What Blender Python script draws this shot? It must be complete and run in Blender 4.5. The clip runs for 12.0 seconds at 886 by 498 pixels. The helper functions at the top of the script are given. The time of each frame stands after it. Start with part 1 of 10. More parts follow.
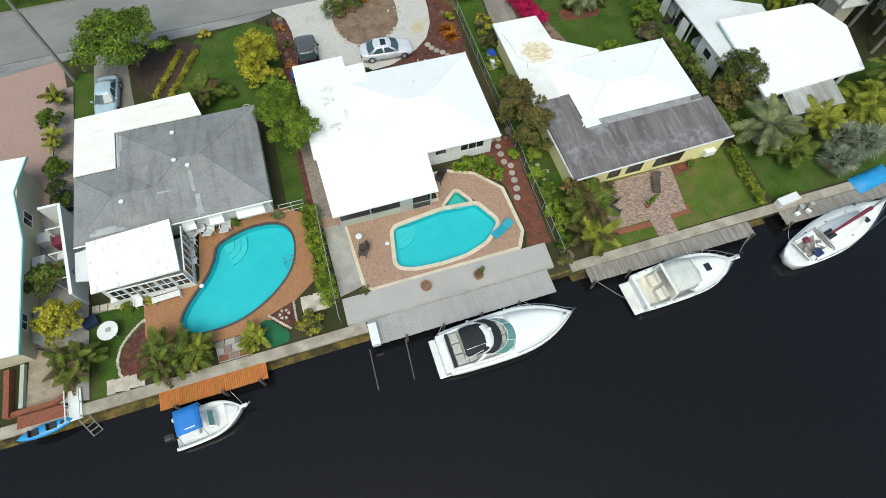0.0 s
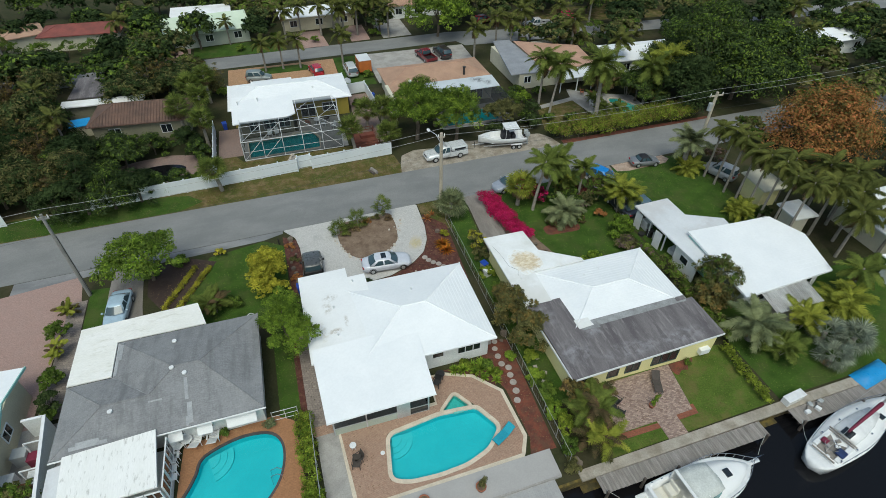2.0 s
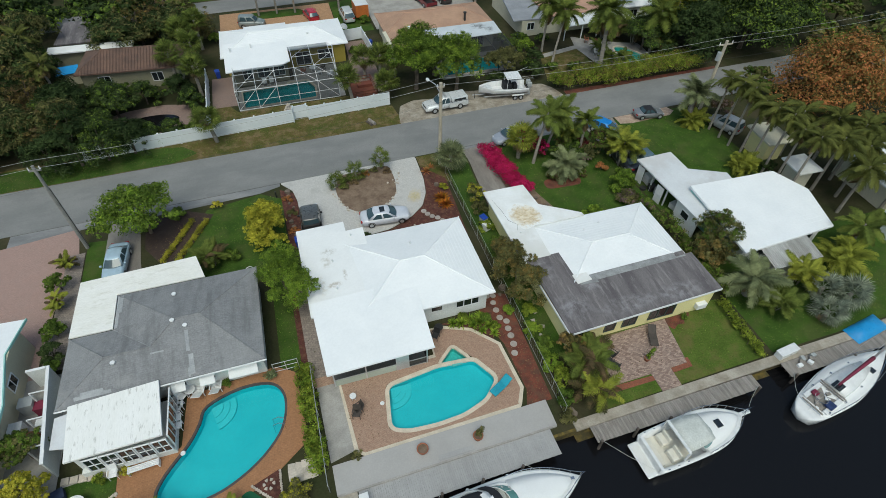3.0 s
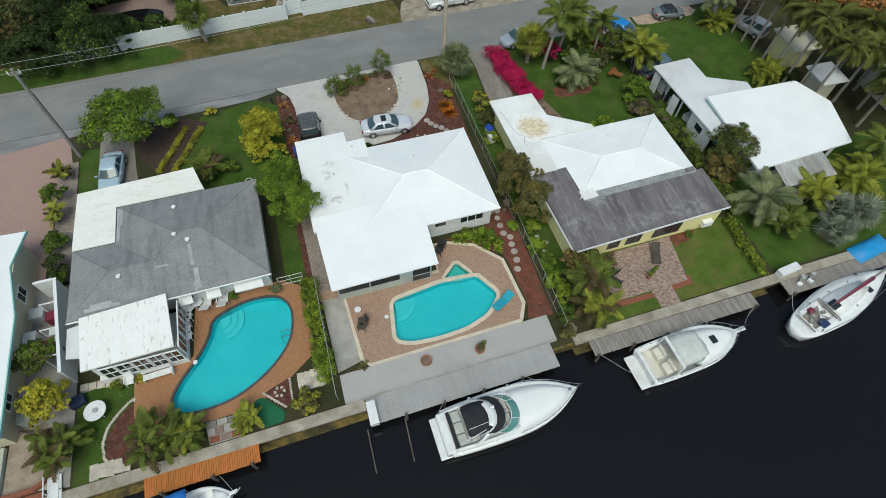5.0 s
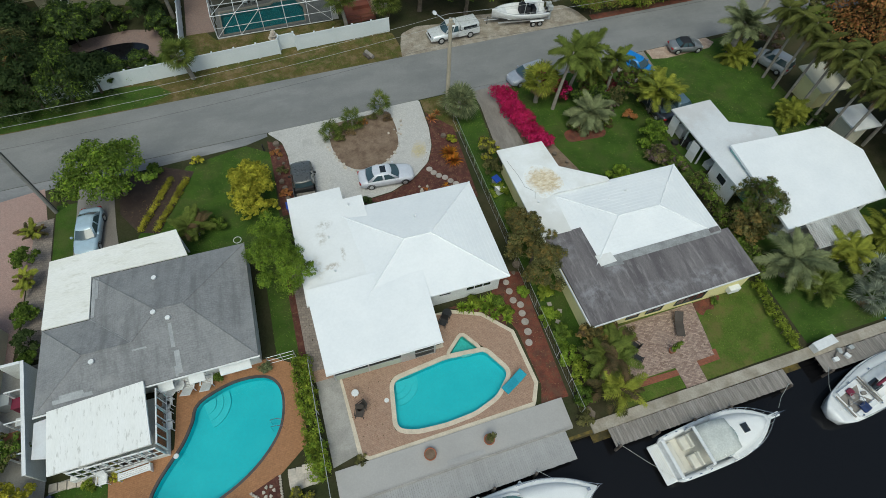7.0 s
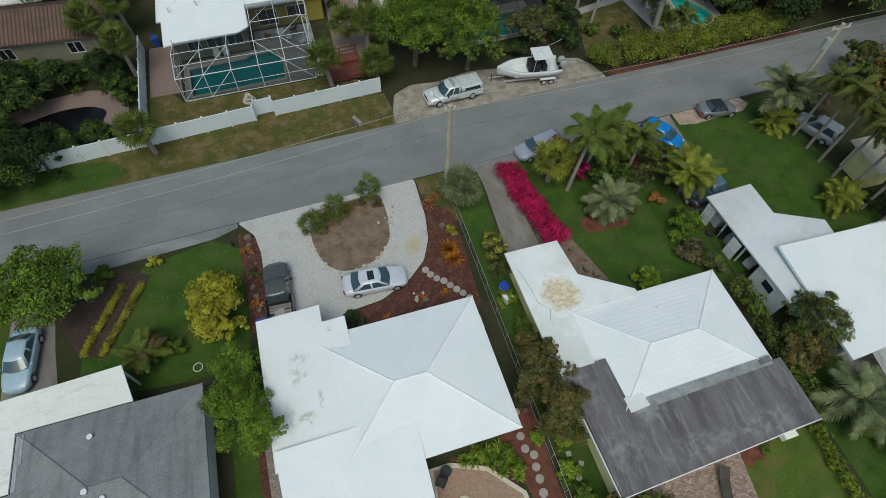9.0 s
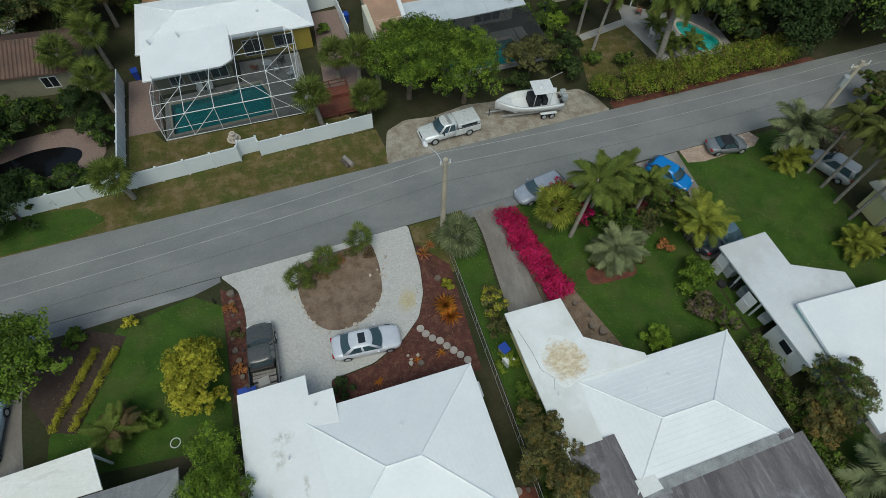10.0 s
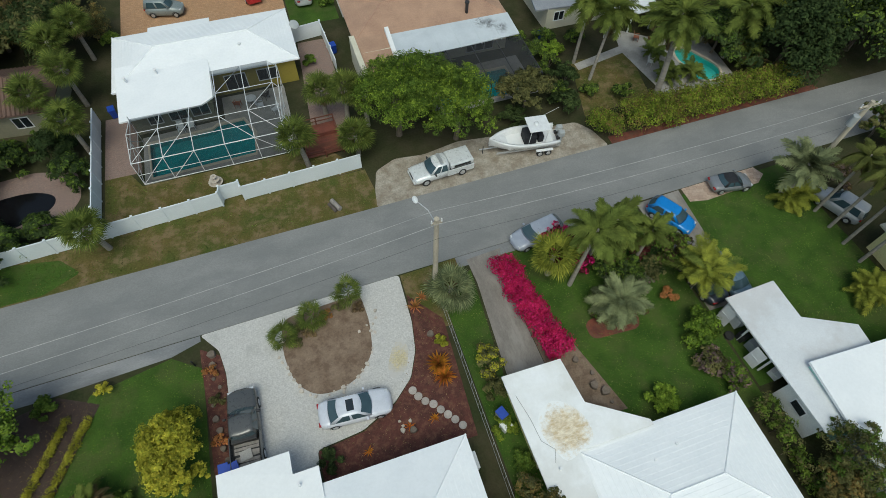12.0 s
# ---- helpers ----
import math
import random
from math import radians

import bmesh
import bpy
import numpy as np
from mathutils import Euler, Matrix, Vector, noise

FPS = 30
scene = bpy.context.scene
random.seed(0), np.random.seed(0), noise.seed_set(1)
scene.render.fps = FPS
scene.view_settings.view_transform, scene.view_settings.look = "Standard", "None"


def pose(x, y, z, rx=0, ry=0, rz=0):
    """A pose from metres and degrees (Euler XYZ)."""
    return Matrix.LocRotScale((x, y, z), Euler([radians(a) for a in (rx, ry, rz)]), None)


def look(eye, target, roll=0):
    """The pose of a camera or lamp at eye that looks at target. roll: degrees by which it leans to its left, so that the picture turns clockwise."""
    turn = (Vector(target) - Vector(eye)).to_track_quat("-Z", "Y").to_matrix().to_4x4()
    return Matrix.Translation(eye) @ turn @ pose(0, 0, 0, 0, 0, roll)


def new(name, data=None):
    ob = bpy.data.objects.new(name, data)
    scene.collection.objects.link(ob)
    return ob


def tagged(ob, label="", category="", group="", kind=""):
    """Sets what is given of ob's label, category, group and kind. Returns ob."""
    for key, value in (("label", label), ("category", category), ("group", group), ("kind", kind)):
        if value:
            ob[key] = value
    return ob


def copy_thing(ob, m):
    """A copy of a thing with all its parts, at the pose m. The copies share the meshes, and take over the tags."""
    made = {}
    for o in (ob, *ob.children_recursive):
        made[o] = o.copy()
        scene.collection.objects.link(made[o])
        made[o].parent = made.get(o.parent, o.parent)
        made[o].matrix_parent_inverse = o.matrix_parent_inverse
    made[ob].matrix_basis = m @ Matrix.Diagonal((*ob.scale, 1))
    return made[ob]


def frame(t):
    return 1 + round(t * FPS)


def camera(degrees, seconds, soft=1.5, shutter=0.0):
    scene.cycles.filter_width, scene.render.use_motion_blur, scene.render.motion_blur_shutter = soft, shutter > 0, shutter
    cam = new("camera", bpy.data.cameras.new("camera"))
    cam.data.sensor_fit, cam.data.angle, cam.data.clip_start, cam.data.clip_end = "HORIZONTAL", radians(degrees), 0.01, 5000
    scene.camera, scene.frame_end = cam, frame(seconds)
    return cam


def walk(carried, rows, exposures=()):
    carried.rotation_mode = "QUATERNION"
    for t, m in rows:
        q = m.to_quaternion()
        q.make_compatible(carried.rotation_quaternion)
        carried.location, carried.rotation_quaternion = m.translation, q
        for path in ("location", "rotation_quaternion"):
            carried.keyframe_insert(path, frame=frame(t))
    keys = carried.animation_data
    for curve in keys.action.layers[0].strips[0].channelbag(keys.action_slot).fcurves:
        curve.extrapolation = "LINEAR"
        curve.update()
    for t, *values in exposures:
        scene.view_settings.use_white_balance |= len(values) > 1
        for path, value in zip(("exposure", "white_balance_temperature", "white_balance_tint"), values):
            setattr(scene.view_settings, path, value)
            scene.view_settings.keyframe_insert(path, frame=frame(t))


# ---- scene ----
cam = camera(79.9, 12.0, soft=0.5)
PATH = [
    (0, (0.438, 0.007, 35.248), (0.724, 0.851, 33.457), 2.2),
    (0.5, (0.326, 0.032, 35.18), (0.646, 0.968, 33.442), 2.2),
    (1, (0.402, -0.124, 35.211), (0.771, 0.994, 33.594), 1.3),
    (1.5, (0.414, -0.482, 35.303), (0.84, 0.827, 33.852), 0.8),
    (2, (0.354, -0.785, 35.257), (0.82, 0.651, 33.945), 0.5),
    (2.5, (0.368, -0.735, 35.251), (0.832, 0.69, 33.926), 0.6),
    (3, (0.462, -0.489, 35.127), (0.895, 0.828, 33.686), 0.9),
    (3.5, (0.549, -0.124, 35.066), (0.936, 1.034, 33.481), 1.3),
    (3.7, (0.53, 0.063, 34.974), (0.907, 1.173, 33.353), 1.9),
    (5.3, (0.478, 1.159, 35.272), (0.83, 2.201, 33.601), 1.8),
    (5.5, (0.587, 1.576, 35.232), (0.944, 2.619, 33.564), 1.8),
    (6, (0.934, 3.095, 35.229), (1.29, 4.135, 33.558), 1.9),
    (6.5, (1.35, 4.845, 35.308), (1.706, 5.881, 33.635), 2.0),
    (7, (1.967, 6.853, 35.334), (2.32, 7.889, 33.66), 1.9),
    (7.2, (2.296, 7.692, 35.35), (2.644, 8.73, 33.676), 1.7),
    (9, (5.388, 17.501, 34.73), (5.737, 18.521, 33.046), 1.9),
    (9.5, (6.314, 20.207, 34.787), (6.664, 21.223, 33.1), 1.9),
    (10, (6.997, 22.093, 34.839), (7.352, 23.107, 33.152), 1.9),
    (10.5, (7.536, 23.563, 34.974), (7.897, 24.576, 33.288), 1.9),
    (11, (7.998, 24.712, 35.082), (8.362, 25.725, 33.396), 1.9),
    (11.5, (8.29, 25.496, 35.157), (8.658, 26.51, 33.473), 1.9),
    (12, (8.544, 26.05, 35.138), (8.915, 27.064, 33.454), 1.9),
]
walk(cam, [(t, look(eye, target, roll)) for t, eye, target, roll in PATH],
     exposures=[(0, 0.54, 6500, -4), (2, 0.15, 6230, -4), (3.5, 0.06, 6270, -4), (5.5, 0.17, 6370, -4), (7, 0.0, 6300, -5), (9.5, -0.19, 6200, -5), (10.5, -0.1, 6220, -5), (12, 0.05, 6290, -5)])

# ---- light ----
world = bpy.data.worlds.new("overcast_sky")
scene.world = world
world.use_nodes = True
wn = world.node_tree.nodes
sky = wn.new("ShaderNodeTexSky")
sky.sky_type = 'NISHITA'
sky.sun_disc = False
sky.sun_elevation, sky.sun_rotation = radians(58), radians(200)
sky.air_density, sky.dust_density, sky.ozone_density = 1.0, 4.0, 1.0
wn["Background"].inputs["Strength"].default_value = 0.121
world.node_tree.links.new(sky.outputs[0], wn["Background"].inputs["Color"])
sun_data = bpy.data.lights.new("sun", 'SUN')
sun_data.energy, sun_data.angle, sun_data.color = 1.0, radians(30), (1.0, 0.97, 0.92)
sun = new("sun", sun_data)
sun.matrix_world = look((0, 0, 60), (10, 25, 0))

# ---- materials ----
def nodes_of(name):
    m = bpy.data.materials.new(name)
    m.use_nodes = True
    t = m.node_tree
    return m, t, t.nodes["Principled BSDF"]


def node(t, kind, **values):
    n = t.nodes.new(kind)
    for k, v in values.items():
        n.inputs[k].default_value = v
    return n


def mixer(t, fac, a, b, blend='MIX'):
    n = t.nodes.new("ShaderNodeMix")
    n.data_type, n.blend_type = 'RGBA', blend
    for sock, v in ((n.inputs[0], fac), (n.inputs[6], a), (n.inputs[7], b)):
        if hasattr(v, "links"):
            t.links.new(v, sock)
        else:
            sock.default_value = (*v, 1) if isinstance(v, tuple) else v
    return n.outputs[2]


def spread(t, sock, lo, hi, a=0.0, b=1.0):
    n = node(t, "ShaderNodeMapRange", **{"From Min": lo, "From Max": hi, "To Min": a, "To Max": b})
    t.links.new(sock, n.inputs["Value"])
    return n.outputs["Result"]


def noise_of(t, pos, scale, detail=4.0, rough=0.55, stretch=None):
    n = node(t, "ShaderNodeTexNoise", Scale=scale, Detail=detail, Roughness=rough)
    if stretch:
        mp = t.nodes.new("ShaderNodeMapping")
        mp.inputs["Scale"].default_value = stretch
        t.links.new(pos, mp.inputs["Vector"])
        pos = mp.outputs[0]
    t.links.new(pos, n.inputs["Vector"])
    return n.outputs["Fac"]


def mat(name, a, b=None, scale=0.6, fine=14.0, rough=0.8, metal=0.0, bump=0.0, stain=None, amount=0.35, island=0.0,
        each=0.0, spec=0.5, stretch=None, coat=0.0, lo=0.35, hi=0.65, stain_scale=0.25, grainy=0.6, stain_at=(0.48, 0.62)):
    """Two tones at a broad scale, grain at a fine one, stains with a shape of their own, and a shift from piece to piece."""
    m, t, p = nodes_of(name)
    b = b or tuple(c * 0.8 for c in a)
    pos = t.nodes.new("ShaderNodeNewGeometry")
    where = pos.outputs["Position"]
    broad = spread(t, noise_of(t, where, scale, stretch=stretch), lo, hi)
    col = mixer(t, broad, a, b)
    grain = noise_of(t, where, fine, 3.0, 0.6, stretch)
    dark = spread(t, grain, 0.25, 0.75, 0.72, 1.22)
    hold = t.nodes.new("ShaderNodeCombineColor")
    for i in range(3):
        t.links.new(dark, hold.inputs[i])
    col = mixer(t, grainy, col, hold.outputs[0], 'MULTIPLY')
    if stain:
        patch = spread(t, noise_of(t, where, stain_scale, 6.0, 0.65, stretch), *stain_at, 0.0, amount)
        col = mixer(t, patch, col, stain)
    for strength, source in ((island, pos.outputs["Random Per Island"]), (each, None)):
        if strength:
            if source is None:
                source = t.nodes.new("ShaderNodeObjectInfo").outputs["Random"]
            h = t.nodes.new("ShaderNodeHueSaturation")
            t.links.new(spread(t, source, 0, 1, 1 - strength, 1 + strength), h.inputs["Value"])
            t.links.new(spread(t, source, 0, 1, 0.5 + 0.05 * strength, 0.5 - 0.05 * strength), h.inputs["Hue"])
            t.links.new(col, h.inputs["Color"])
            col = h.outputs[0]
    t.links.new(col, p.inputs["Base Color"])
    p.inputs["Roughness"].default_value, p.inputs["Metallic"].default_value = rough, metal
    p.inputs["Specular IOR Level"].default_value, p.inputs["Coat Weight"].default_value = spec, coat
    if bump:
        bn = node(t, "ShaderNodeBump", Strength=0.6, Distance=bump)
        t.links.new(grain, bn.inputs["Height"])
        t.links.new(bn.outputs[0], p.inputs["Normal"])
    return m


def paver_mat(name, tones, joint, w, h, turn=0.0, rough=0.85, bump=0.01, offset=0.5, stain=None):
    """Small laid units, each of its own tone, with recessed joints and broad weathering."""
    m, t, p = nodes_of(name)
    where = t.nodes.new("ShaderNodeNewGeometry").outputs["Position"]
    mp = t.nodes.new("ShaderNodeMapping")
    mp.inputs["Rotation"].default_value = (0, 0, radians(turn))
    t.links.new(where, mp.inputs["Vector"])
    br = node(t, "ShaderNodeTexBrick", **{"Scale": 1.0, "Mortar Size": 0.008, "Brick Width": w, "Row Height": h, "Bias": 0.0})
    br.offset = offset
    t.links.new(mp.outputs[0], br.inputs["Vector"])
    br.inputs["Color1"].default_value, br.inputs["Color2"].default_value = (*tones[0], 1), (*tones[1], 1)
    br.inputs["Mortar"].default_value = (*joint, 1)
    blotch = spread(t, noise_of(t, where, 1.1, 6.0, 0.7), 0.35, 0.7)
    col = mixer(t, mixer(t, blotch, (0.0,) * 3, (0.55,) * 3), br.outputs["Color"], tones[2])
    grain = spread(t, noise_of(t, where, 9.0, 4.0), 0.3, 0.7, 0.75, 1.2)
    hold = t.nodes.new("ShaderNodeCombineColor")
    for i in range(3):
        t.links.new(grain, hold.inputs[i])
    col = mixer(t, 0.7, col, hold.outputs[0], 'MULTIPLY')
    if stain:
        col = mixer(t, spread(t, noise_of(t, where, 0.5, 5.0, 0.7), 0.55, 0.68, 0.0, 0.5), col, stain)
    t.links.new(col, p.inputs["Base Color"])
    p.inputs["Roughness"].default_value = rough
    bn = node(t, "ShaderNodeBump", Strength=0.7, Distance=bump)
    t.links.new(br.outputs["Fac"], bn.inputs["Height"])
    bn.invert = True
    t.links.new(bn.outputs[0], p.inputs["Normal"])
    return m


def glossy_mat(name, col, rough=0.15, metal=0.0, coat=0.6):
    m, t, p = nodes_of(name)
    where = t.nodes.new("ShaderNodeNewGeometry").outputs["Position"]
    c = mixer(t, spread(t, noise_of(t, where, 3.0), 0.3, 0.7), col, tuple(v * 0.86 for v in col))
    t.links.new(c, p.inputs["Base Color"])
    p.inputs["Metallic"].default_value, p.inputs["Coat Weight"].default_value = metal, coat
    t.links.new(spread(t, noise_of(t, where, 6.0), 0.3, 0.7, rough * 0.8, rough * 1.5), p.inputs["Roughness"])
    return m


def water_mat(name, col, rough, ripple, scale):
    m, t, p = nodes_of(name)
    p.inputs["Base Color"].default_value = (*col, 1)
    p.inputs["Roughness"].default_value, p.inputs["IOR"].default_value = rough, 1.33
    where = t.nodes.new("ShaderNodeNewGeometry").outputs["Position"]
    bn = node(t, "ShaderNodeBump", Strength=0.35, Distance=ripple)
    t.links.new(noise_of(t, where, scale, 3.0), bn.inputs["Height"])
    t.links.new(bn.outputs[0], p.inputs["Normal"])
    return m


def clear_mat(name, tint, gloss=0.04):
    """Thin clear sheet: tinted see-through with a mirror share by Fresnel."""
    m = bpy.data.materials.new(name)
    m.use_nodes = True
    t = m.node_tree
    t.nodes.remove(t.nodes["Principled BSDF"])
    where = t.nodes.new("ShaderNodeNewGeometry").outputs["Position"]
    see = node(t, "ShaderNodeBsdfTransparent", Color=(*tint, 1))
    shine = node(t, "ShaderNodeBsdfGlossy", Roughness=0.05)
    fres = node(t, "ShaderNodeFresnel", IOR=1.33)
    bn = node(t, "ShaderNodeBump", Strength=0.2, Distance=0.02)
    t.links.new(noise_of(t, where, 2.5), bn.inputs["Height"])
    t.links.new(bn.outputs[0], shine.inputs["Normal"])
    mx = t.nodes.new("ShaderNodeMixShader")
    t.links.new(fres.outputs[0], mx.inputs[0])
    t.links.new(see.outputs[0], mx.inputs[1])
    t.links.new(shine.outputs[0], mx.inputs[2])
    t.links.new(mx.outputs[0], t.nodes["Material Output"].inputs["Surface"])
    return m


def net_mat(name, tint, thread):
    """Fine insect netting: mostly see-through, with a share of dull thread."""
    m = clear_mat(name, tint)
    t = m.node_tree
    mx = [n for n in t.nodes if n.type == 'MIX_SHADER'][0]
    dull = node(t, "ShaderNodeBsdfDiffuse", Color=(0.1, 0.105, 0.11, 1))
    where = t.nodes.new("ShaderNodeNewGeometry").outputs["Position"]
    t.links.new(spread(t, noise_of(t, where, 0.8), 0.3, 0.7, thread * 0.7, thread * 1.3), mx.inputs[0])
    t.links.new(dull.outputs[0], mx.inputs[2])
    return m


ASPHALT = mat("old_asphalt", (0.24, 0.24, 0.234), (0.198, 0.2, 0.196), 0.3, 17, 0.9, bump=0.004, stain=(0.165, 0.168, 0.17), amount=0.45, stain_scale=0.45, stretch=(0.55, 1.1, 1), grainy=0.6)
ASPHALT_WORN = mat("cracked_apron", (0.27, 0.27, 0.27), (0.19, 0.195, 0.2), 0.5, 12, 0.95, bump=0.006, stain=(0.15, 0.15, 0.155), amount=0.6, stain_scale=0.4, stretch=(0.5, 1.4, 1))
GRASS = mat("lawn", (0.062, 0.113, 0.018), (0.037, 0.077, 0.012), 0.6, 9, 0.95, bump=0.05, stain=(0.085, 0.095, 0.032), amount=0.5, stain_scale=0.45, spec=0.15, grainy=0.9)
GRASS_DRY = mat("dry_verge", (0.066, 0.088, 0.02), (0.14, 0.098, 0.036), 0.45, 7, 0.95, bump=0.05, stain=(0.21, 0.155, 0.09), amount=0.65, stain_scale=0.9, lo=0.25, hi=0.75, spec=0.15, grainy=0.9)
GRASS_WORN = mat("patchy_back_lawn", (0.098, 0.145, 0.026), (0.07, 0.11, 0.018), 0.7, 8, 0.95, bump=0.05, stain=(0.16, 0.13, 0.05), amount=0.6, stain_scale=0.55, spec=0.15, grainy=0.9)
# Soil kept very dark: shade among the planting is part of its colour.
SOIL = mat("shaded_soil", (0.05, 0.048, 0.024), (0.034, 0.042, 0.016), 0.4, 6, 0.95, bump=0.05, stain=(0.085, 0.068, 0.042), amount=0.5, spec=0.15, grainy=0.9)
DIRT = mat("bare_dirt", (0.24, 0.175, 0.125), (0.18, 0.125, 0.085), 0.9, 9, 0.95, bump=0.03, stain=(0.11, 0.07, 0.045), amount=0.65, stain_scale=1.2, grainy=0.95)
MULCH = mat("red_mulch", (0.105, 0.035, 0.026), (0.065, 0.024, 0.018), 1.2, 10, 0.95, bump=0.04, stain=(0.18, 0.085, 0.055), amount=0.55, stain_scale=2.2, grainy=1.0)
MULCH_DARK = mat("dark_mulch", (0.055, 0.034, 0.026), (0.036, 0.024, 0.019), 1.2, 12, 0.95, bump=0.04, stain=(0.09, 0.06, 0.045), amount=0.5, stain_scale=1.2, grainy=0.9)
MULCH_BRIGHT = mat("orange_mulch", (0.19, 0.058, 0.034), (0.105, 0.036, 0.024), 1.6, 12, 0.95, bump=0.04, stain=(0.11, 0.07, 0.045), amount=0.5, stain_scale=1.4, grainy=0.9)
SHELL = mat("shell_gravel", (0.4, 0.36, 0.3), (0.27, 0.235, 0.185), 1.3, 7, 0.95, bump=0.04, stain=(0.2, 0.16, 0.115), amount=0.7, stain_scale=0.9, grainy=0.95)
SAND = mat("trodden_sand", (0.36, 0.3, 0.235), (0.29, 0.24, 0.185), 0.9, 9, 0.95, bump=0.02, stain=(0.18, 0.145, 0.1), amount=0.55, stain_scale=1.3, grainy=0.7)
CONCRETE = mat("weathered_concrete", (0.42, 0.4, 0.37), (0.33, 0.315, 0.29), 0.8, 12, 0.9, bump=0.006, stain=(0.22, 0.21, 0.19), amount=0.45, stain_scale=0.6)
CONCRETE_DARK = mat("stained_driveway", (0.25, 0.225, 0.2), (0.19, 0.17, 0.15), 0.6, 10, 0.92, bump=0.006, stain=(0.35, 0.33, 0.3), amount=0.5, stain_scale=0.5, stretch=(1.6, 0.5, 1))
SEAWALL = mat("seawall_concrete", (0.42, 0.38, 0.32), (0.3, 0.27, 0.22), 0.9, 9, 0.92, bump=0.01, stain=(0.17, 0.14, 0.09), amount=0.5, stain_scale=0.7)
ALGAE = mat("algae_edge", (0.2, 0.145, 0.03), (0.06, 0.05, 0.02), 1.6, 12, 0.9, bump=0.03, stain=(0.02, 0.018, 0.012), amount=0.8, stain_scale=0.9)
WATER = water_mat("canal_water", (0.007, 0.007, 0.008), 0.12, 0.012, 1.3)
POOL_WATER = clear_mat("pool_water", (0.6, 0.97, 0.96))
POOL_PLASTER = mat("pool_plaster", (0.12, 0.57, 0.64), (0.1, 0.52, 0.6), 0.35, 6, 0.8, grainy=0.15)
POOL_STEP = mat("pool_step", (0.17, 0.61, 0.67), (0.15, 0.58, 0.64), 0.8, 6, 0.8, grainy=0.15)
POOL_SPA = mat("spa_plaster", (0.16, 0.52, 0.48), (0.13, 0.47, 0.44), 0.8, 6, 0.8)
# Darker copy of the pool plaster: the screens' shade is in its colour.
POOL_SHADED = mat("shaded_pool_plaster", (0.07, 0.4, 0.43), (0.055, 0.34, 0.38), 0.5, 6, 0.8)
COPING = mat("cream_coping", (0.66, 0.58, 0.46), (0.56, 0.49, 0.38), 1.5, 12, 0.8, bump=0.004)
COPING_DARK = mat("brown_coping_tile", (0.09, 0.075, 0.075), (0.06, 0.05, 0.05), 2.0, 16, 0.6)
DECK_ORANGE = paver_mat("orange_deck", ((0.40, 0.20, 0.095), (0.36, 0.175, 0.08), (0.31, 0.155, 0.075)), (0.3, 0.15, 0.075), 0.22, 0.11)
DECK_PINK = paver_mat("pink_pavers", ((0.44, 0.29, 0.205), (0.37, 0.23, 0.16), (0.33, 0.225, 0.165)), (0.27, 0.18, 0.13), 0.22, 0.11, 45)
PATIO_BRICK = paver_mat("old_brick", ((0.5, 0.37, 0.3), (0.22, 0.14, 0.115), (0.33, 0.25, 0.21)), (0.17, 0.125, 0.1), 0.22, 0.11, 8, bump=0.02)
BRICK_EDGE = paver_mat("red_brick_edge", ((0.3, 0.1, 0.05), (0.22, 0.07, 0.04), (0.26, 0.09, 0.05)), (0.14, 0.08, 0.06), 0.2, 0.1, 0)
DRIVE_WHITE = paver_mat("pale_pavers", ((0.565, 0.55, 0.525), (0.515, 0.5, 0.475), (0.5, 0.485, 0.46)), (0.48, 0.465, 0.44), 0.2, 0.13, 38, stain=(0.36, 0.35, 0.33))
DRIVE_YELLOW = paver_mat("yellowed_pavers", ((0.6, 0.5, 0.26), (0.5, 0.43, 0.26), (0.46, 0.41, 0.3)), (0.34, 0.31, 0.25), 0.3, 0.15, 20)
# Rose pavers greyed and darkened: side-yard shade mixed into the tones.
PAVER_DULL = paver_mat("dull_brick_pavers", ((0.3, 0.2, 0.165), (0.24, 0.165, 0.14), (0.24, 0.19, 0.165)), (0.16, 0.12, 0.1), 0.22, 0.11, 0)
DRIVE_PINK = paver_mat("rose_pavers", ((0.42, 0.275, 0.235), (0.37, 0.245, 0.21), (0.36, 0.26, 0.225)), (0.29, 0.2, 0.175), 0.22, 0.11, 0)
DRIVE_GOLD = paver_mat("gold_pavers", ((0.5, 0.3, 0.16), (0.4, 0.23, 0.12), (0.36, 0.22, 0.13)), (0.25, 0.16, 0.1), 0.3, 0.2, 30)
SIDE_STONE = paver_mat("grey_side_pavers", ((0.36, 0.3, 0.26), (0.25, 0.21, 0.18), (0.2, 0.17, 0.15)), (0.12, 0.1, 0.09), 0.25, 0.2, 12)
ROOF_WHITE = mat("white_coated_roof", (0.85, 0.865, 0.875), (0.8, 0.82, 0.835), 0.4, 5, 0.55, bump=0.003, grainy=0.12)
ROOF_WHITE_OLD = mat("stained_white_roof", (0.85, 0.85, 0.83), (0.81, 0.81, 0.78), 0.6, 6, 0.7, stain=(0.3, 0.29, 0.26), amount=0.5, stain_scale=2.6, stretch=(2.2, 0.5, 1), grainy=0.2, stain_at=(0.57, 0.67))
ROOF_CRAZED = mat("cracked_white_roof", (0.84, 0.83, 0.79), (0.78, 0.77, 0.71), 0.5, 6, 0.7, stain=(0.45, 0.43, 0.33), amount=0.5, stain_scale=0.9, stretch=(0.8, 2.2, 1), grainy=0.3, stain_at=(0.56, 0.72))
ROOF_FLAT_W = mat("flat_white_membrane", (0.84, 0.85, 0.85), (0.77, 0.78, 0.77), 0.4, 5, 0.65, stain=(0.55, 0.53, 0.48), amount=0.35, stain_scale=0.28, grainy=0.12)
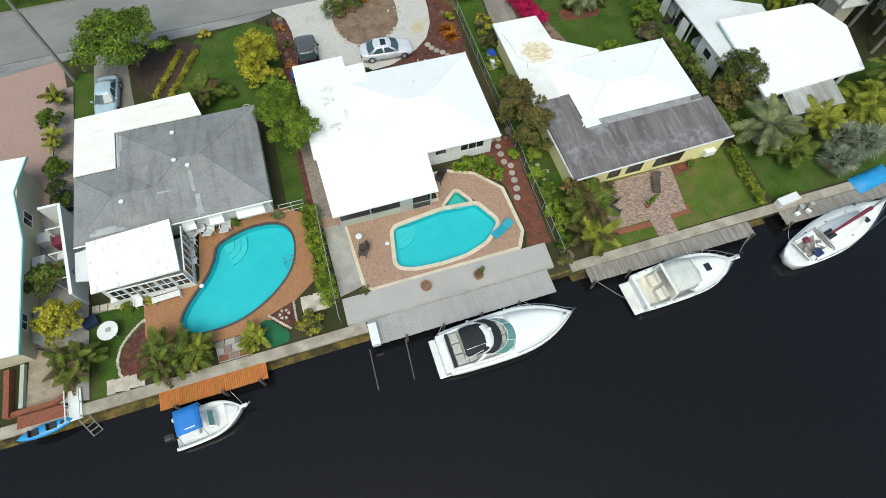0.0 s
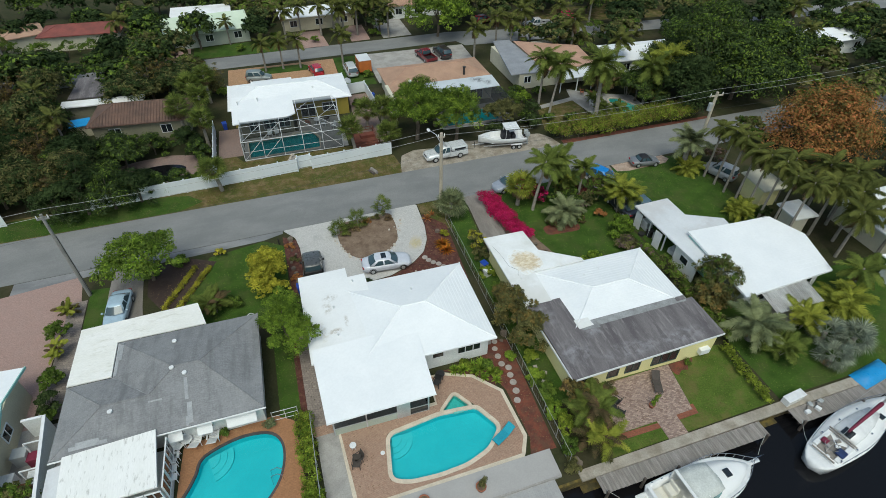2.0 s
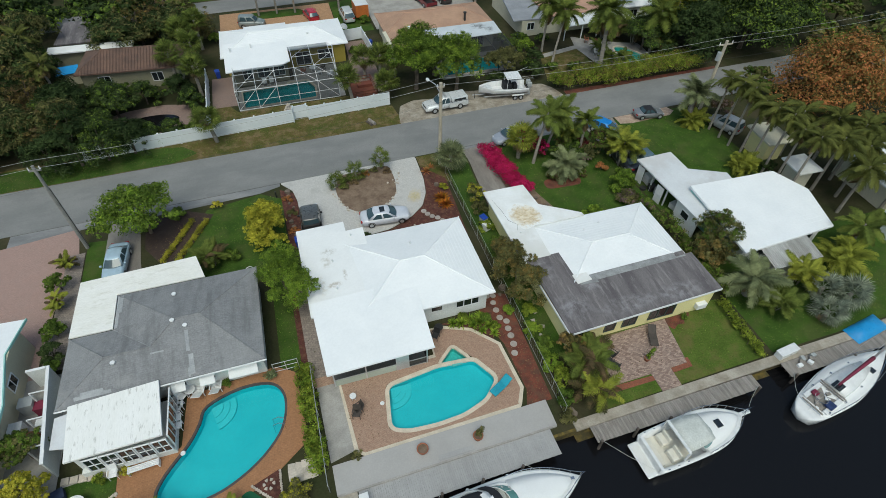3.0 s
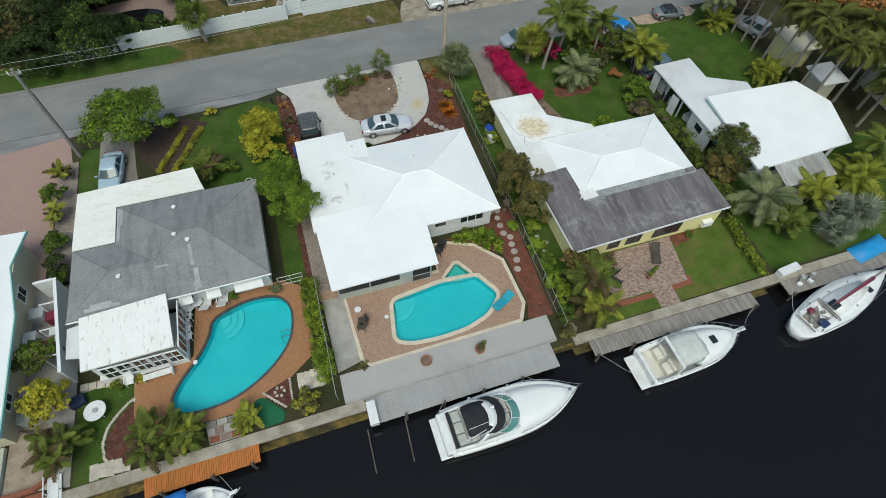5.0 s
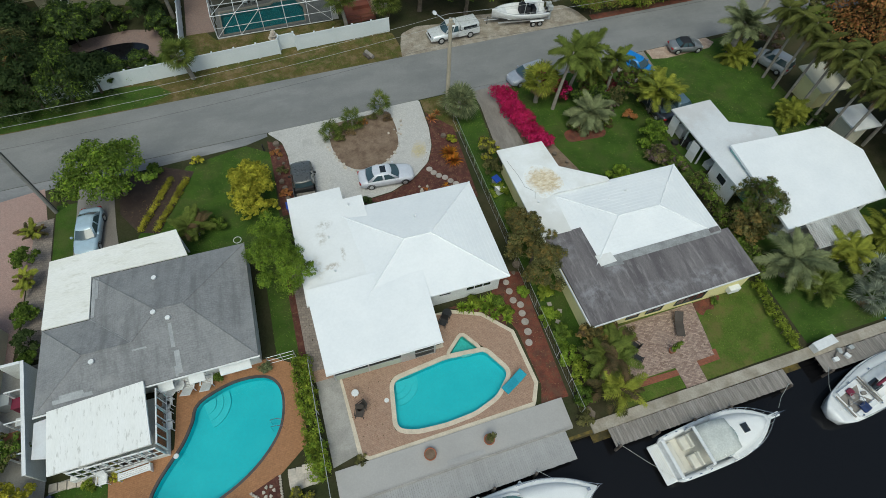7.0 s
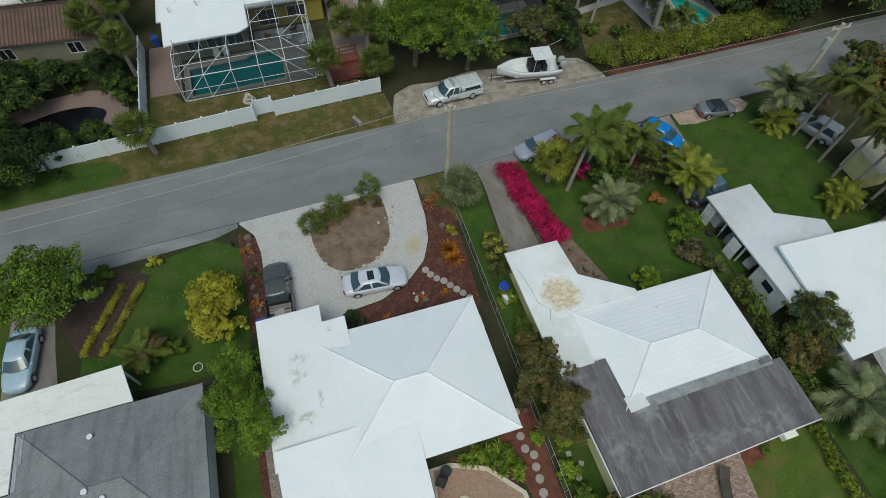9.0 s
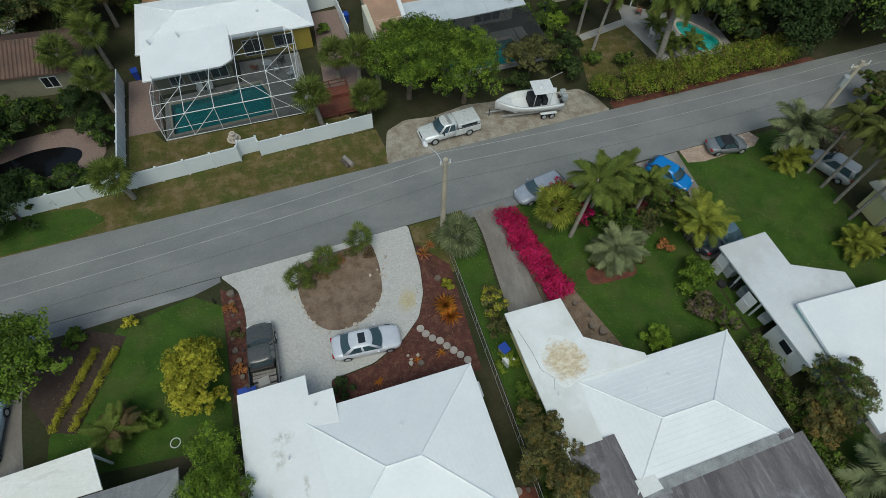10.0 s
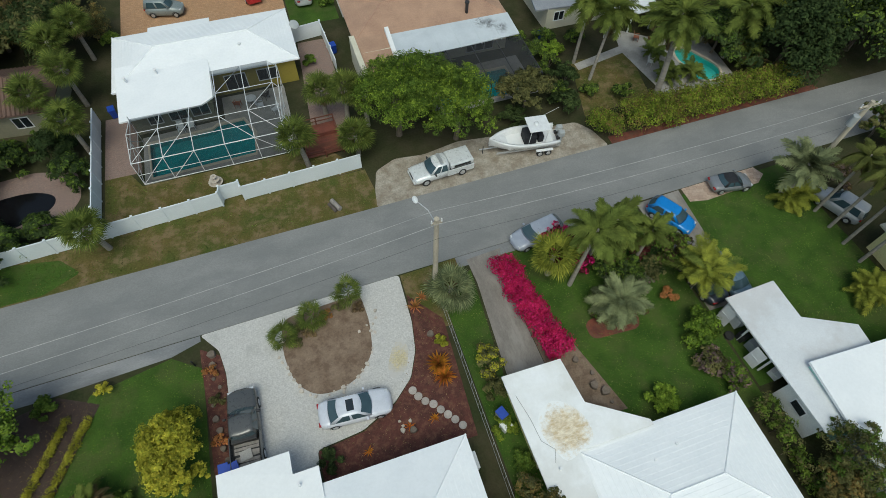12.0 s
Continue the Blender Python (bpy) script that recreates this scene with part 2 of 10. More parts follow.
ROOF_CARPORT = mat("pale_grey_roof", (0.68, 0.7, 0.72), (0.62, 0.64, 0.66), 0.4, 8, 0.7, stain=(0.46, 0.42, 0.4), amount=0.35, stain_scale=0.3, grainy=0.2)
ROOF_TAR = mat("dark_tar_roof", (0.105, 0.094, 0.1), (0.175, 0.16, 0.164), 0.35, 9, 0.85, stain=(0.34, 0.325, 0.32), amount=0.55, stain_scale=0.9, stretch=(3.6, 0.6, 1), stain_at=(0.53, 0.72), grainy=0.95)
FLASHING = mat("grey_flashing_felt", (0.33, 0.34, 0.345), (0.24, 0.245, 0.25), 1.6, 9, 0.85, stain=(0.15, 0.15, 0.15), amount=0.5, stain_scale=1.5)
SEALANT = mat("pale_roof_sealant", (0.4, 0.41, 0.42), (0.31, 0.32, 0.33), 1.8, 9, 0.8)
ROOF_SLATE = mat("dull_grey_flat_roof", (0.3, 0.31, 0.335), (0.24, 0.25, 0.27), 0.6, 8, 0.8)
ROOF_CORR = mat("corrugated_grey", (0.76, 0.76, 0.75), (0.6, 0.6, 0.585), 0.8, 8, 0.7, stain=(0.25, 0.23, 0.2), amount=0.4, stretch=(2.5, 0.5, 1))
# Cable coloured pale, with the light it reflects painted into the grey.
WIRE = mat("sheen_pale_cable", (0.42, 0.42, 0.41), (0.32, 0.32, 0.31), 1, 9, 0.7)
STRAW = mat("dry_stain", (0.56, 0.44, 0.27), (0.78, 0.7, 0.55), 2.6, 9, 0.95, stretch=(0.9, 2.0, 1), grainy=0.5)


def faded(m, centre, inner, outer, into):
    """Lets a stain thin out towards its rim, unevenly, into the colour round it."""
    t = m.node_tree
    p = t.nodes["Principled BSDF"]
    where = t.nodes.new("ShaderNodeNewGeometry").outputs["Position"]
    away = t.nodes.new("ShaderNodeVectorMath")
    away.operation = 'DISTANCE'
    t.links.new(where, away.inputs[0])
    away.inputs[1].default_value = centre
    wob = t.nodes.new("ShaderNodeMath")
    wob.operation = 'ADD'
    t.links.new(away.outputs["Value"], wob.inputs[0])
    t.links.new(spread(t, noise_of(t, where, 3.0, 5.0, 0.7), 0.3, 0.7, -0.45, 0.45), wob.inputs[1])
    t.links.new(mixer(t, spread(t, wob.outputs[0], inner, outer), p.inputs["Base Color"].links[0].from_socket, into), p.inputs["Base Color"])
    return m


def smudge(m, centre, size, colour, amount, scale=2.4):
    """Blotches of dirt gathered round one spot of a surface, thinning out unevenly."""
    t = m.node_tree
    p = t.nodes["Principled BSDF"]
    where = t.nodes.new("ShaderNodeNewGeometry").outputs["Position"]
    mp = t.nodes.new("ShaderNodeMapping")
    mp.vector_type = 'TEXTURE'
    mp.inputs["Location"].default_value, mp.inputs["Scale"].default_value = centre, size
    t.links.new(where, mp.inputs["Vector"])
    far = t.nodes.new("ShaderNodeVectorMath")
    far.operation = 'LENGTH'
    t.links.new(mp.outputs[0], far.inputs[0])
    near = spread(t, far.outputs["Value"], 0.3, 1.0, amount, 0.0)
    blot = spread(t, noise_of(t, where, scale, 6.0, 0.7), 0.44, 0.6)
    both = t.nodes.new("ShaderNodeMath")
    both.operation = 'MULTIPLY'
    t.links.new(near, both.inputs[0])
    t.links.new(blot, both.inputs[1])
    t.links.new(mixer(t, both.outputs[0], p.inputs["Base Color"].links[0].from_socket, colour), p.inputs["Base Color"])


ROOF_MAIN = mat("dirty_white_membrane", (0.84, 0.85, 0.85), (0.8, 0.81, 0.81), 0.4, 5, 0.65, grainy=0.12)
for spot, size, tone in (((0.85, 31.7, 2.65), (0.75, 0.55, 9), (0.42, 0.4, 0.35)), ((0.45, 30.6, 2.65), (0.5, 0.9, 9), (0.5, 0.48, 0.43)), ((0.75, 27.9, 2.65), (0.75, 0.4, 9), (0.36, 0.3, 0.22)), ((1.75, 28.7, 2.7), (0.22, 0.75, 9), (0.38, 0.34, 0.28)), ((-0.2, 28.2, 2.6), (0.5, 1.3, 9), (0.6, 0.57, 0.48))):
    smudge(ROOF_MAIN, spot, size, tone, 0.8)
for spot, size in (((17.6, 24.6, 2.4), (1.0, 1.6, 9)), ((18.2, 20.6, 2.3), (1.8, 1.4, 9)), ((22.5, 19.6, 2.25), (3.2, 0.9, 9)), ((27.0, 19.6, 2.25), (3.0, 0.9, 9)), ((20.6, 22.0, 2.4), (1.2, 0.7, 9))):
    smudge(ROOF_TAR, spot, size, (0.36, 0.36, 0.38), 0.5, 1.6)
faded(DRIVE_YELLOW, (10.5, 39.6, 0.03), 0.25, 1.15, (0.52, 0.5, 0.475))
faded(STRAW, (18.75, 31.2, 2.6), 0.9, 1.65, (0.83, 0.84, 0.83))
SHINGLE = paver_mat("grey_shingle", ((0.255, 0.258, 0.265), (0.215, 0.218, 0.225), (0.275, 0.277, 0.28)), (0.175, 0.177, 0.182), 0.32, 0.15, 0, bump=0.008, stain=(0.33, 0.33, 0.325))


def streaked(m, stretch, colour, amount, scale=0.8):
    """Long run-off streaks, drawn out along the fall of a roof."""
    t = m.node_tree
    p = t.nodes["Principled BSDF"]
    where = t.nodes.new("ShaderNodeNewGeometry").outputs["Position"]
    run = spread(t, noise_of(t, where, scale, 5.0, 0.6, stretch), 0.47, 0.68, 0.0, amount)
    t.links.new(mixer(t, run, p.inputs["Base Color"].links[0].from_socket, colour), p.inputs["Base Color"])


streaked(SHINGLE, (2.2, 0.25, 1), (0.13, 0.13, 0.135), 0.55)
streaked(SHINGLE, (0.5, 0.5, 1), (0.34, 0.345, 0.35), 0.45, 0.5)
streaked(ROOF_FLAT_W, (0.8, 0.8, 1), (0.6, 0.58, 0.5), 0.25, 0.5)
TILE_TAN = mat("tan_roof_tile", (0.46, 0.29, 0.2), (0.38, 0.235, 0.165), 0.6, 9, 0.85, each=0.1)
# Stucco toned down to olive-grey; the colour carries the shade on these walls.
WALL_SHADE = mat("shade_grey_stucco", (0.26, 0.25, 0.17), (0.22, 0.21, 0.15), 0.6, 9, 0.9)
TILE_RED = mat("red_roof_tile", (0.24, 0.07, 0.055), (0.17, 0.055, 0.045), 0.8, 9, 0.85)
ROOF_GREENISH = mat("pale_green_roof", (0.68, 0.77, 0.6), (0.6, 0.7, 0.53), 0.4, 5, 0.6, grainy=0.15)
TILE_BROWN = mat("brown_roof_tile", (0.16, 0.095, 0.07), (0.11, 0.07, 0.055), 0.8, 9, 0.85)
WALL_YELLOW = mat("yellow_stucco", (0.8, 0.74, 0.38), (0.76, 0.69, 0.34), 0.5, 16, 0.9, bump=0.004)
WALL_CREAM = mat("cream_stucco", (0.66, 0.63, 0.5), (0.58, 0.55, 0.43), 0.5, 16, 0.9, bump=0.004)
WALL_WHITE = mat("white_stucco", (0.74, 0.76, 0.74), (0.66, 0.68, 0.66), 0.5, 16, 0.9, bump=0.004)
WALL_GREEN = mat("pale_green_stucco", (0.46, 0.5, 0.42), (0.4, 0.44, 0.37), 0.5, 16, 0.9)
WALL_MUSTARD = mat("mustard_stucco", (0.36, 0.29, 0.05), (0.3, 0.24, 0.045), 0.5, 16, 0.9)
WALL_BEIGE = mat("beige_stucco", (0.6, 0.55, 0.4), (0.53, 0.48, 0.34), 0.5, 16, 0.9)
TRIM_WHITE = mat("white_paint", (0.8, 0.81, 0.81), (0.72, 0.73, 0.73), 0.8, 10, 0.6, grainy=0.2)
TRIM_TEAL = mat("teal_fascia", (0.35, 0.62, 0.56), (0.3, 0.55, 0.5), 0.8, 10, 0.6)
TRIM_GREEN = mat("dark_green_frame", (0.05, 0.075, 0.06), (0.04, 0.06, 0.05), 1, 12, 0.6)
CAR_GLASS = glossy_mat("tinted_car_glass", (0.05, 0.085, 0.1), 0.05)
PAD_PAVER = paver_mat("pinkish_pavers", ((0.5, 0.38, 0.29), (0.36, 0.25, 0.19), (0.42, 0.33, 0.26)), (0.2, 0.15, 0.12), 0.34, 0.34, 12)
WIRE_DARK = mat("dark_cable", (0.05, 0.05, 0.05), (0.035, 0.035, 0.035), 1, 9, 0.7)
GLASS = glossy_mat("dark_window_glass", (0.02, 0.026, 0.03), 0.06)
GLASS_TEAL = glossy_mat("teal_tinted_glass", (0.13, 0.3, 0.28), 0.06)
SCREEN = net_mat("insect_screen", (0.42, 0.43, 0.44), 0.25)
SCREEN_CLEAR = net_mat("pool_cage_screen", (0.52, 0.54, 0.55), 0.13)
VINYL = mat("white_vinyl", (0.74, 0.78, 0.8), (0.68, 0.73, 0.75), 0.5, 8, 0.5, grainy=0.2)
ALU = mat("aluminium", (0.62, 0.63, 0.64), (0.55, 0.56, 0.57), 1, 12, 0.4, metal=0.6)
ALU_WHITE = mat("white_aluminium", (0.74, 0.75, 0.75), (0.68, 0.69, 0.69), 1, 12, 0.5)
CHROME = glossy_mat("stainless", (0.7, 0.71, 0.72), 0.18, 1.0, 0)
WOOD_GREY = mat("weathered_plank", (0.3, 0.275, 0.25), (0.21, 0.19, 0.17), 1.6, 14, 0.9, bump=0.006, each=0.18, stretch=(3, 0.5, 1))
DOCK_GREY = mat("grey_composite_plank", (0.385, 0.38, 0.375), (0.35, 0.345, 0.34), 0.7, 10, 0.85, bump=0.003, each=0.04, stain=(0.3, 0.29, 0.28), amount=0.35, grainy=0.35)
DOCK_LIGHT = mat("pale_concrete_dock", (0.42, 0.405, 0.39), (0.39, 0.376, 0.362), 0.4, 11, 0.88, bump=0.003, stain=(0.34, 0.325, 0.31), amount=0.35, grainy=0.25)
DOCK_ORANGE = mat("orange_plank", (0.47, 0.165, 0.035), (0.4, 0.135, 0.03), 1.2, 12, 0.8, bump=0.004, each=0.1, stretch=(3, 0.6, 1))
WOOD_DARK = mat("dark_wet_pile", (0.07, 0.055, 0.045), (0.12, 0.1, 0.085), 1.5, 9, 0.9, bump=0.01)
POLE_WOOD = mat("utility_pole_wood", (0.5, 0.44, 0.34), (0.38, 0.34, 0.27), 1.2, 9, 0.9, bump=0.01, stretch=(2, 2, 0.3))
POLE_GREY = mat("concrete_pole", (0.28, 0.275, 0.26), (0.2, 0.2, 0.19), 1.2, 9, 0.9)
DECK_RED = mat("red_stained_wood", (0.17, 0.055, 0.032), (0.12, 0.04, 0.026), 1.2, 10, 0.85, each=0.12)
GELCOAT = glossy_mat("white_gelcoat", (0.78, 0.79, 0.79), 0.22, 0, 0.5)
GELCOAT_CREAM = glossy_mat("cream_gelcoat", (0.72, 0.69, 0.6), 0.3, 0, 0.3)
NONSKID = mat("nonskid_deck", (0.8, 0.81, 0.81), (0.76, 0.77, 0.77), 1.2, 20, 0.7, grainy=0.2)
CANVAS_BLACK = mat("black_canvas", (0.012, 0.013, 0.017), (0.02, 0.021, 0.026), 1.5, 10, 0.8, bump=0.01)
CANVAS_BLUE = mat("blue_canvas", (0.03, 0.2, 0.62), (0.025, 0.17, 0.52), 1.5, 10, 0.75, bump=0.01)
CANVAS_RED = mat("maroon_canvas", (0.19, 0.02, 0.05), (0.14, 0.015, 0.04), 1.5, 10, 0.8, grainy=0.2)
CANVAS_TEAL = mat("turquoise_cloth", (0.03, 0.32, 0.42), (0.025, 0.27, 0.36), 1.5, 10, 0.8)
CANVAS_BEIGE = mat("pale_canvas_top", (0.58, 0.6, 0.57), (0.52, 0.54, 0.51), 1.5, 10, 0.8)
BLUE_PLASTIC = glossy_mat("blue_plastic", (0.03, 0.3, 0.66), 0.3, 0, 0.2)
BIN_BLUE = glossy_mat("dark_blue_plastic", (0.015, 0.06, 0.38), 0.4, 0, 0.1)
BIN_GREY = glossy_mat("grey_plastic", (0.4, 0.42, 0.42), 0.4, 0, 0.1)
RUBBER = mat("tyre_rubber", (0.018, 0.018, 0.019), (0.028, 0.028, 0.028), 2, 14, 0.85)
BLACK = mat("black_metal", (0.02, 0.02, 0.022), (0.035, 0.033, 0.032), 1.5, 12, 0.5)
TERRACOTTA = mat("terracotta", (0.36, 0.13, 0.07), (0.28, 0.1, 0.055), 2, 12, 0.85)
PLASTIC_WHITE = mat("white_resin", (0.78, 0.79, 0.79), (0.7, 0.71, 0.71), 2, 12, 0.5)
STONE_WHITE = mat("pale_coral_stone", (0.58, 0.52, 0.44), (0.44, 0.39, 0.33), 1.5, 9, 0.9, bump=0.02, each=0.12)
STEP_STONE = mat("round_stepping_stone", (0.42, 0.38, 0.34), (0.34, 0.3, 0.27), 2.0, 12, 0.9, bump=0.01, each=0.1)
ROCK = mat("brown_rock", (0.2, 0.16, 0.125), (0.12, 0.095, 0.075), 2, 9, 0.9, bump=0.03)
GREEN_TURF = mat("artificial_turf", (0.015, 0.13, 0.055), (0.012, 0.105, 0.045), 1, 20, 0.9, bump=0.01)
CUSHION = mat("brown_wicker", (0.08, 0.065, 0.055), (0.05, 0.042, 0.036), 2, 16, 0.8)
LAMP_RED = glossy_mat("tail_lamp", (0.35, 0.02, 0.02), 0.1)
LAMP_CLEAR = glossy_mat("head_lamp", (0.6, 0.62, 0.64), 0.08)
BARK = mat("grey_bark", (0.16, 0.13, 0.1), (0.1, 0.08, 0.06), 2, 9, 0.95, bump=0.02)
PALM_BARK = mat("palm_bark", (0.3, 0.275, 0.235), (0.22, 0.2, 0.17), 2, 8, 0.95, bump=0.02, stretch=(0.4, 0.4, 3))


def leaf_mat(name, a, b, island=0.5, each=0.12):
    """A matt leaf that lets part of the light through."""
    m = mat(name, tuple(1.3 * v for v in a), tuple(0.8 * v for v in b), 1.1, 5, 0.8, island=island * 0.6, each=each, spec=0.1, lo=0.38, hi=0.62, grainy=0.7)
    t = m.node_tree
    p = t.nodes["Principled BSDF"]
    thin = t.nodes.new("ShaderNodeBsdfTranslucent")
    t.links.new(p.inputs["Base Color"].links[0].from_socket, thin.inputs["Color"])
    mx = t.nodes.new("ShaderNodeMixShader")
    mx.inputs[0].default_value = 0.28
    t.links.new(p.outputs[0], mx.inputs[1])
    t.links.new(thin.outputs[0], mx.inputs[2])
    t.links.new(mx.outputs[0], t.nodes["Material Output"].inputs["Surface"])
    return m


LEAF = {
    "green": leaf_mat("mid_green_leaf", (0.13, 0.195, 0.032), (0.09, 0.14, 0.026)),
    "dark": leaf_mat("dark_green_leaf", (0.058, 0.086, 0.028), (0.038, 0.06, 0.021)),
    "olive": leaf_mat("olive_leaf", (0.155, 0.15, 0.055), (0.1, 0.105, 0.04)),
    "bronze": leaf_mat("bronze_leaf", (0.115, 0.08, 0.04), (0.075, 0.075, 0.03)),
    "bright": leaf_mat("bright_green_leaf", (0.215, 0.31, 0.038), (0.155, 0.235, 0.03)),
    "lime": leaf_mat("yellow_green_leaf", (0.4, 0.38, 0.045), (0.3, 0.3, 0.034)),
    "hedge": leaf_mat("hedge_leaf", (0.21, 0.265, 0.034), (0.14, 0.19, 0.026)),
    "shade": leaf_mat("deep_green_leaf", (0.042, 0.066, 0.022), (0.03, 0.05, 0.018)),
    "autumn": leaf_mat("brownish_olive_leaf", (0.22, 0.16, 0.05), (0.13, 0.12, 0.04)),
    "magenta": leaf_mat("magenta_bract", (0.52, 0.022, 0.13), (0.5, 0.018, 0.11), 0.35),
    "orange": leaf_mat("orange_croton", (0.42, 0.17, 0.02), (0.3, 0.1, 0.02)),
    "rust": leaf_mat("rust_leaf", (0.42, 0.18, 0.068), (0.34, 0.185, 0.06)),
    "red": leaf_mat("dark_red_leaf", (0.11, 0.02, 0.025), (0.07, 0.018, 0.018)),
    "palm": leaf_mat("palm_frond_green", (0.13, 0.165, 0.035), (0.1, 0.13, 0.028)),
    # Palm frond once more, shaded by a darker colour.
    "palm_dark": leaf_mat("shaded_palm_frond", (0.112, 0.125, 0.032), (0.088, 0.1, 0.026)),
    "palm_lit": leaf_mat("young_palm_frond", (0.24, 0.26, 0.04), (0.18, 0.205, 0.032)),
    "silver": leaf_mat("silver_palm_frond", (0.25, 0.28, 0.205), (0.2, 0.225, 0.165)),
    "sage": leaf_mat("sage_palm_frond", (0.19, 0.215, 0.105), (0.15, 0.175, 0.085)),
    "straw": leaf_mat("dead_frond", (0.24, 0.17, 0.09), (0.17, 0.12, 0.065)),
    "pink": leaf_mat("pink_grey_twig", (0.2, 0.14, 0.125), (0.13, 0.1, 0.085)),
}

# ---- mesh helpers ----
def mesh_ob(name, bm, material, smooth=False):
    me = bpy.data.meshes.new(name)
    bmesh.ops.recalc_face_normals(bm, faces=bm.faces)
    bm.to_mesh(me)
    bm.free()
    me.materials.append(material)
    if smooth:
        me.shade_smooth()
    return new(name, me)


def part(name, bm, material, parent, label="", smooth=False):
    ob = mesh_ob(name, bm, material, smooth)
    ob.parent = parent
    return tagged(ob, label)


def thing(name, label, category, at=(0, 0, 0), turn=0.0, group="", kind=""):
    ob = new(name)
    ob.empty_display_size = 0.2
    ob.matrix_basis = pose(*at, 0, 0, turn)
    return tagged(ob, label, category, group, kind)


def box(bm, x0, x1, y0, y1, z0, z1, bevel=0.0):
    m = Matrix.Translation(((x0 + x1) / 2, (y0 + y1) / 2, (z0 + z1) / 2)) @ Matrix.Diagonal((x1 - x0, y1 - y0, z1 - z0, 1))
    r = bmesh.ops.create_cube(bm, size=1, matrix=m)
    if bevel:
        es = list({e for v in r["verts"] for e in v.link_edges})
        bmesh.ops.bevel(bm, geom=es, offset=bevel, segments=2, profile=0.5, affect='EDGES')
    return bm


def cube(x0, x1, y0, y1, z0, z1, bevel=0.0):
    return box(bmesh.new(), x0, x1, y0, y1, z0, z1, bevel)


def rod(bm, a, b, r0, r1=None, n=8):
    a, b = Vector(a), Vector(b)
    m = Matrix.Translation((a + b) / 2) @ (b - a).to_track_quat('Z', 'Y').to_matrix().to_4x4()
    bmesh.ops.create_cone(bm, cap_ends=True, segments=n, radius1=r0, radius2=r0 if r1 is None else r1, depth=(b - a).length, matrix=m)
    return bm


def tube(bm, pts, r0, r1=None, n=6):
    """A round bar along a line of points, tapering from r0 to r1."""
    pts = [Vector(p) for p in pts]
    r1 = r0 if r1 is None else r1
    rings = []
    for i, p in enumerate(pts):
        d = (pts[min(i + 1, len(pts) - 1)] - pts[max(i - 1, 0)]).normalized()
        q = d.to_track_quat('Z', 'Y')
        r = r0 + (r1 - r0) * i / (len(pts) - 1)
        rings.append([bm.verts.new(p + q @ Vector((r * math.cos(a), r * math.sin(a), 0))) for a in [2 * math.pi * k / n for k in range(n)]])
    for ra, rb in zip(rings, rings[1:]):
        for k in range(n):
            bm.faces.new((ra[k], ra[(k + 1) % n], rb[(k + 1) % n], rb[k]))
    bm.faces.new(rings[0][::-1])
    bm.faces.new(rings[-1])
    return bm


def slab(pts, z0, z1, bm=None):
    """An upright prism over an outline."""
    bm = bm or bmesh.new()
    lo = [bm.verts.new((x, y, z0)) for x, y in pts]
    hi = [bm.verts.new((x, y, z1)) for x, y in pts]
    bm.faces.new(lo[::-1])
    bm.faces.new(hi)
    for i in range(len(pts)):
        j = (i + 1) % len(pts)
        bm.faces.new((lo[i], lo[j], hi[j], hi[i]))
    return bm


def sheet(outer, holes, z0, z1):
    """A slab with openings through it."""
    bm = bmesh.new()
    edges = []
    for loop in (outer, *holes):
        vs = [bm.verts.new((x, y, z1)) for x, y in loop]
        edges += [bm.edges.new((vs[i], vs[(i + 1) % len(vs)])) for i in range(len(vs))]
    bmesh.ops.triangle_fill(bm, use_beauty=True, use_dissolve=False, edges=edges)
    for loop in (outer, *holes):
        hi = [bm.verts.new((x, y, z1)) for x, y in loop]
        lo = [bm.verts.new((x, y, z0)) for x, y in loop]
        for i in range(len(loop)):
            j = (i + 1) % len(loop)
            bm.faces.new((lo[i], lo[j], hi[j], hi[i]))
    bmesh.ops.remove_doubles(bm, verts=bm.verts, dist=0.0005)
    return bm


def rounded(pts, steps=6):
    """A closed smooth line through the points."""
    out, n = [], len(pts)
    for i in range(n):
        p0, p1, p2, p3 = (Vector(pts[(i + k - 1) % n]) for k in range(4))
        for s in range(steps):
            t = s / steps
            out.append(tuple(0.5 * ((2 * p1) + (p2 - p0) * t + (2 * p0 - 5 * p1 + 4 * p2 - p3) * t * t + (3 * p1 - p0 - 3 * p2 + p3) * t ** 3)))
    return out


def soft_corners(pts, r, steps=5):
    """The outline with its corners rounded off by r."""
    out, n = [], len(pts)
    for i in range(n):
        a, b, c = Vector(pts[i - 1]), Vector(pts[i]), Vector(pts[(i + 1) % n])
        k = min(r, (a - b).length * 0.45, (c - b).length * 0.45)
        p, q = b + (a - b).normalized() * k, b + (c - b).normalized() * k
        out += [tuple(p.lerp(b, s / steps).lerp(b.lerp(q, s / steps), s / steps)) for s in range(steps + 1)]
    return out


def grown(loop, d):
    """The outline moved outwards by d."""
    n = len(loop)
    area = sum(loop[i - 1][0] * loop[i][1] - loop[i][0] * loop[i - 1][1] for i in range(n))
    s = 1 if area > 0 else -1
    out = []
    for i in range(n):
        t = (Vector(loop[(i + 1) % n]) - Vector(loop[i - 1])).normalized()
        out.append((loop[i][0] + s * t.y * d, loop[i][1] - s * t.x * d))
    return out


def rect(x0, x1, y0, y1):
    return [(x0, y0), (x1, y0), (x1, y1), (x0, y1)]


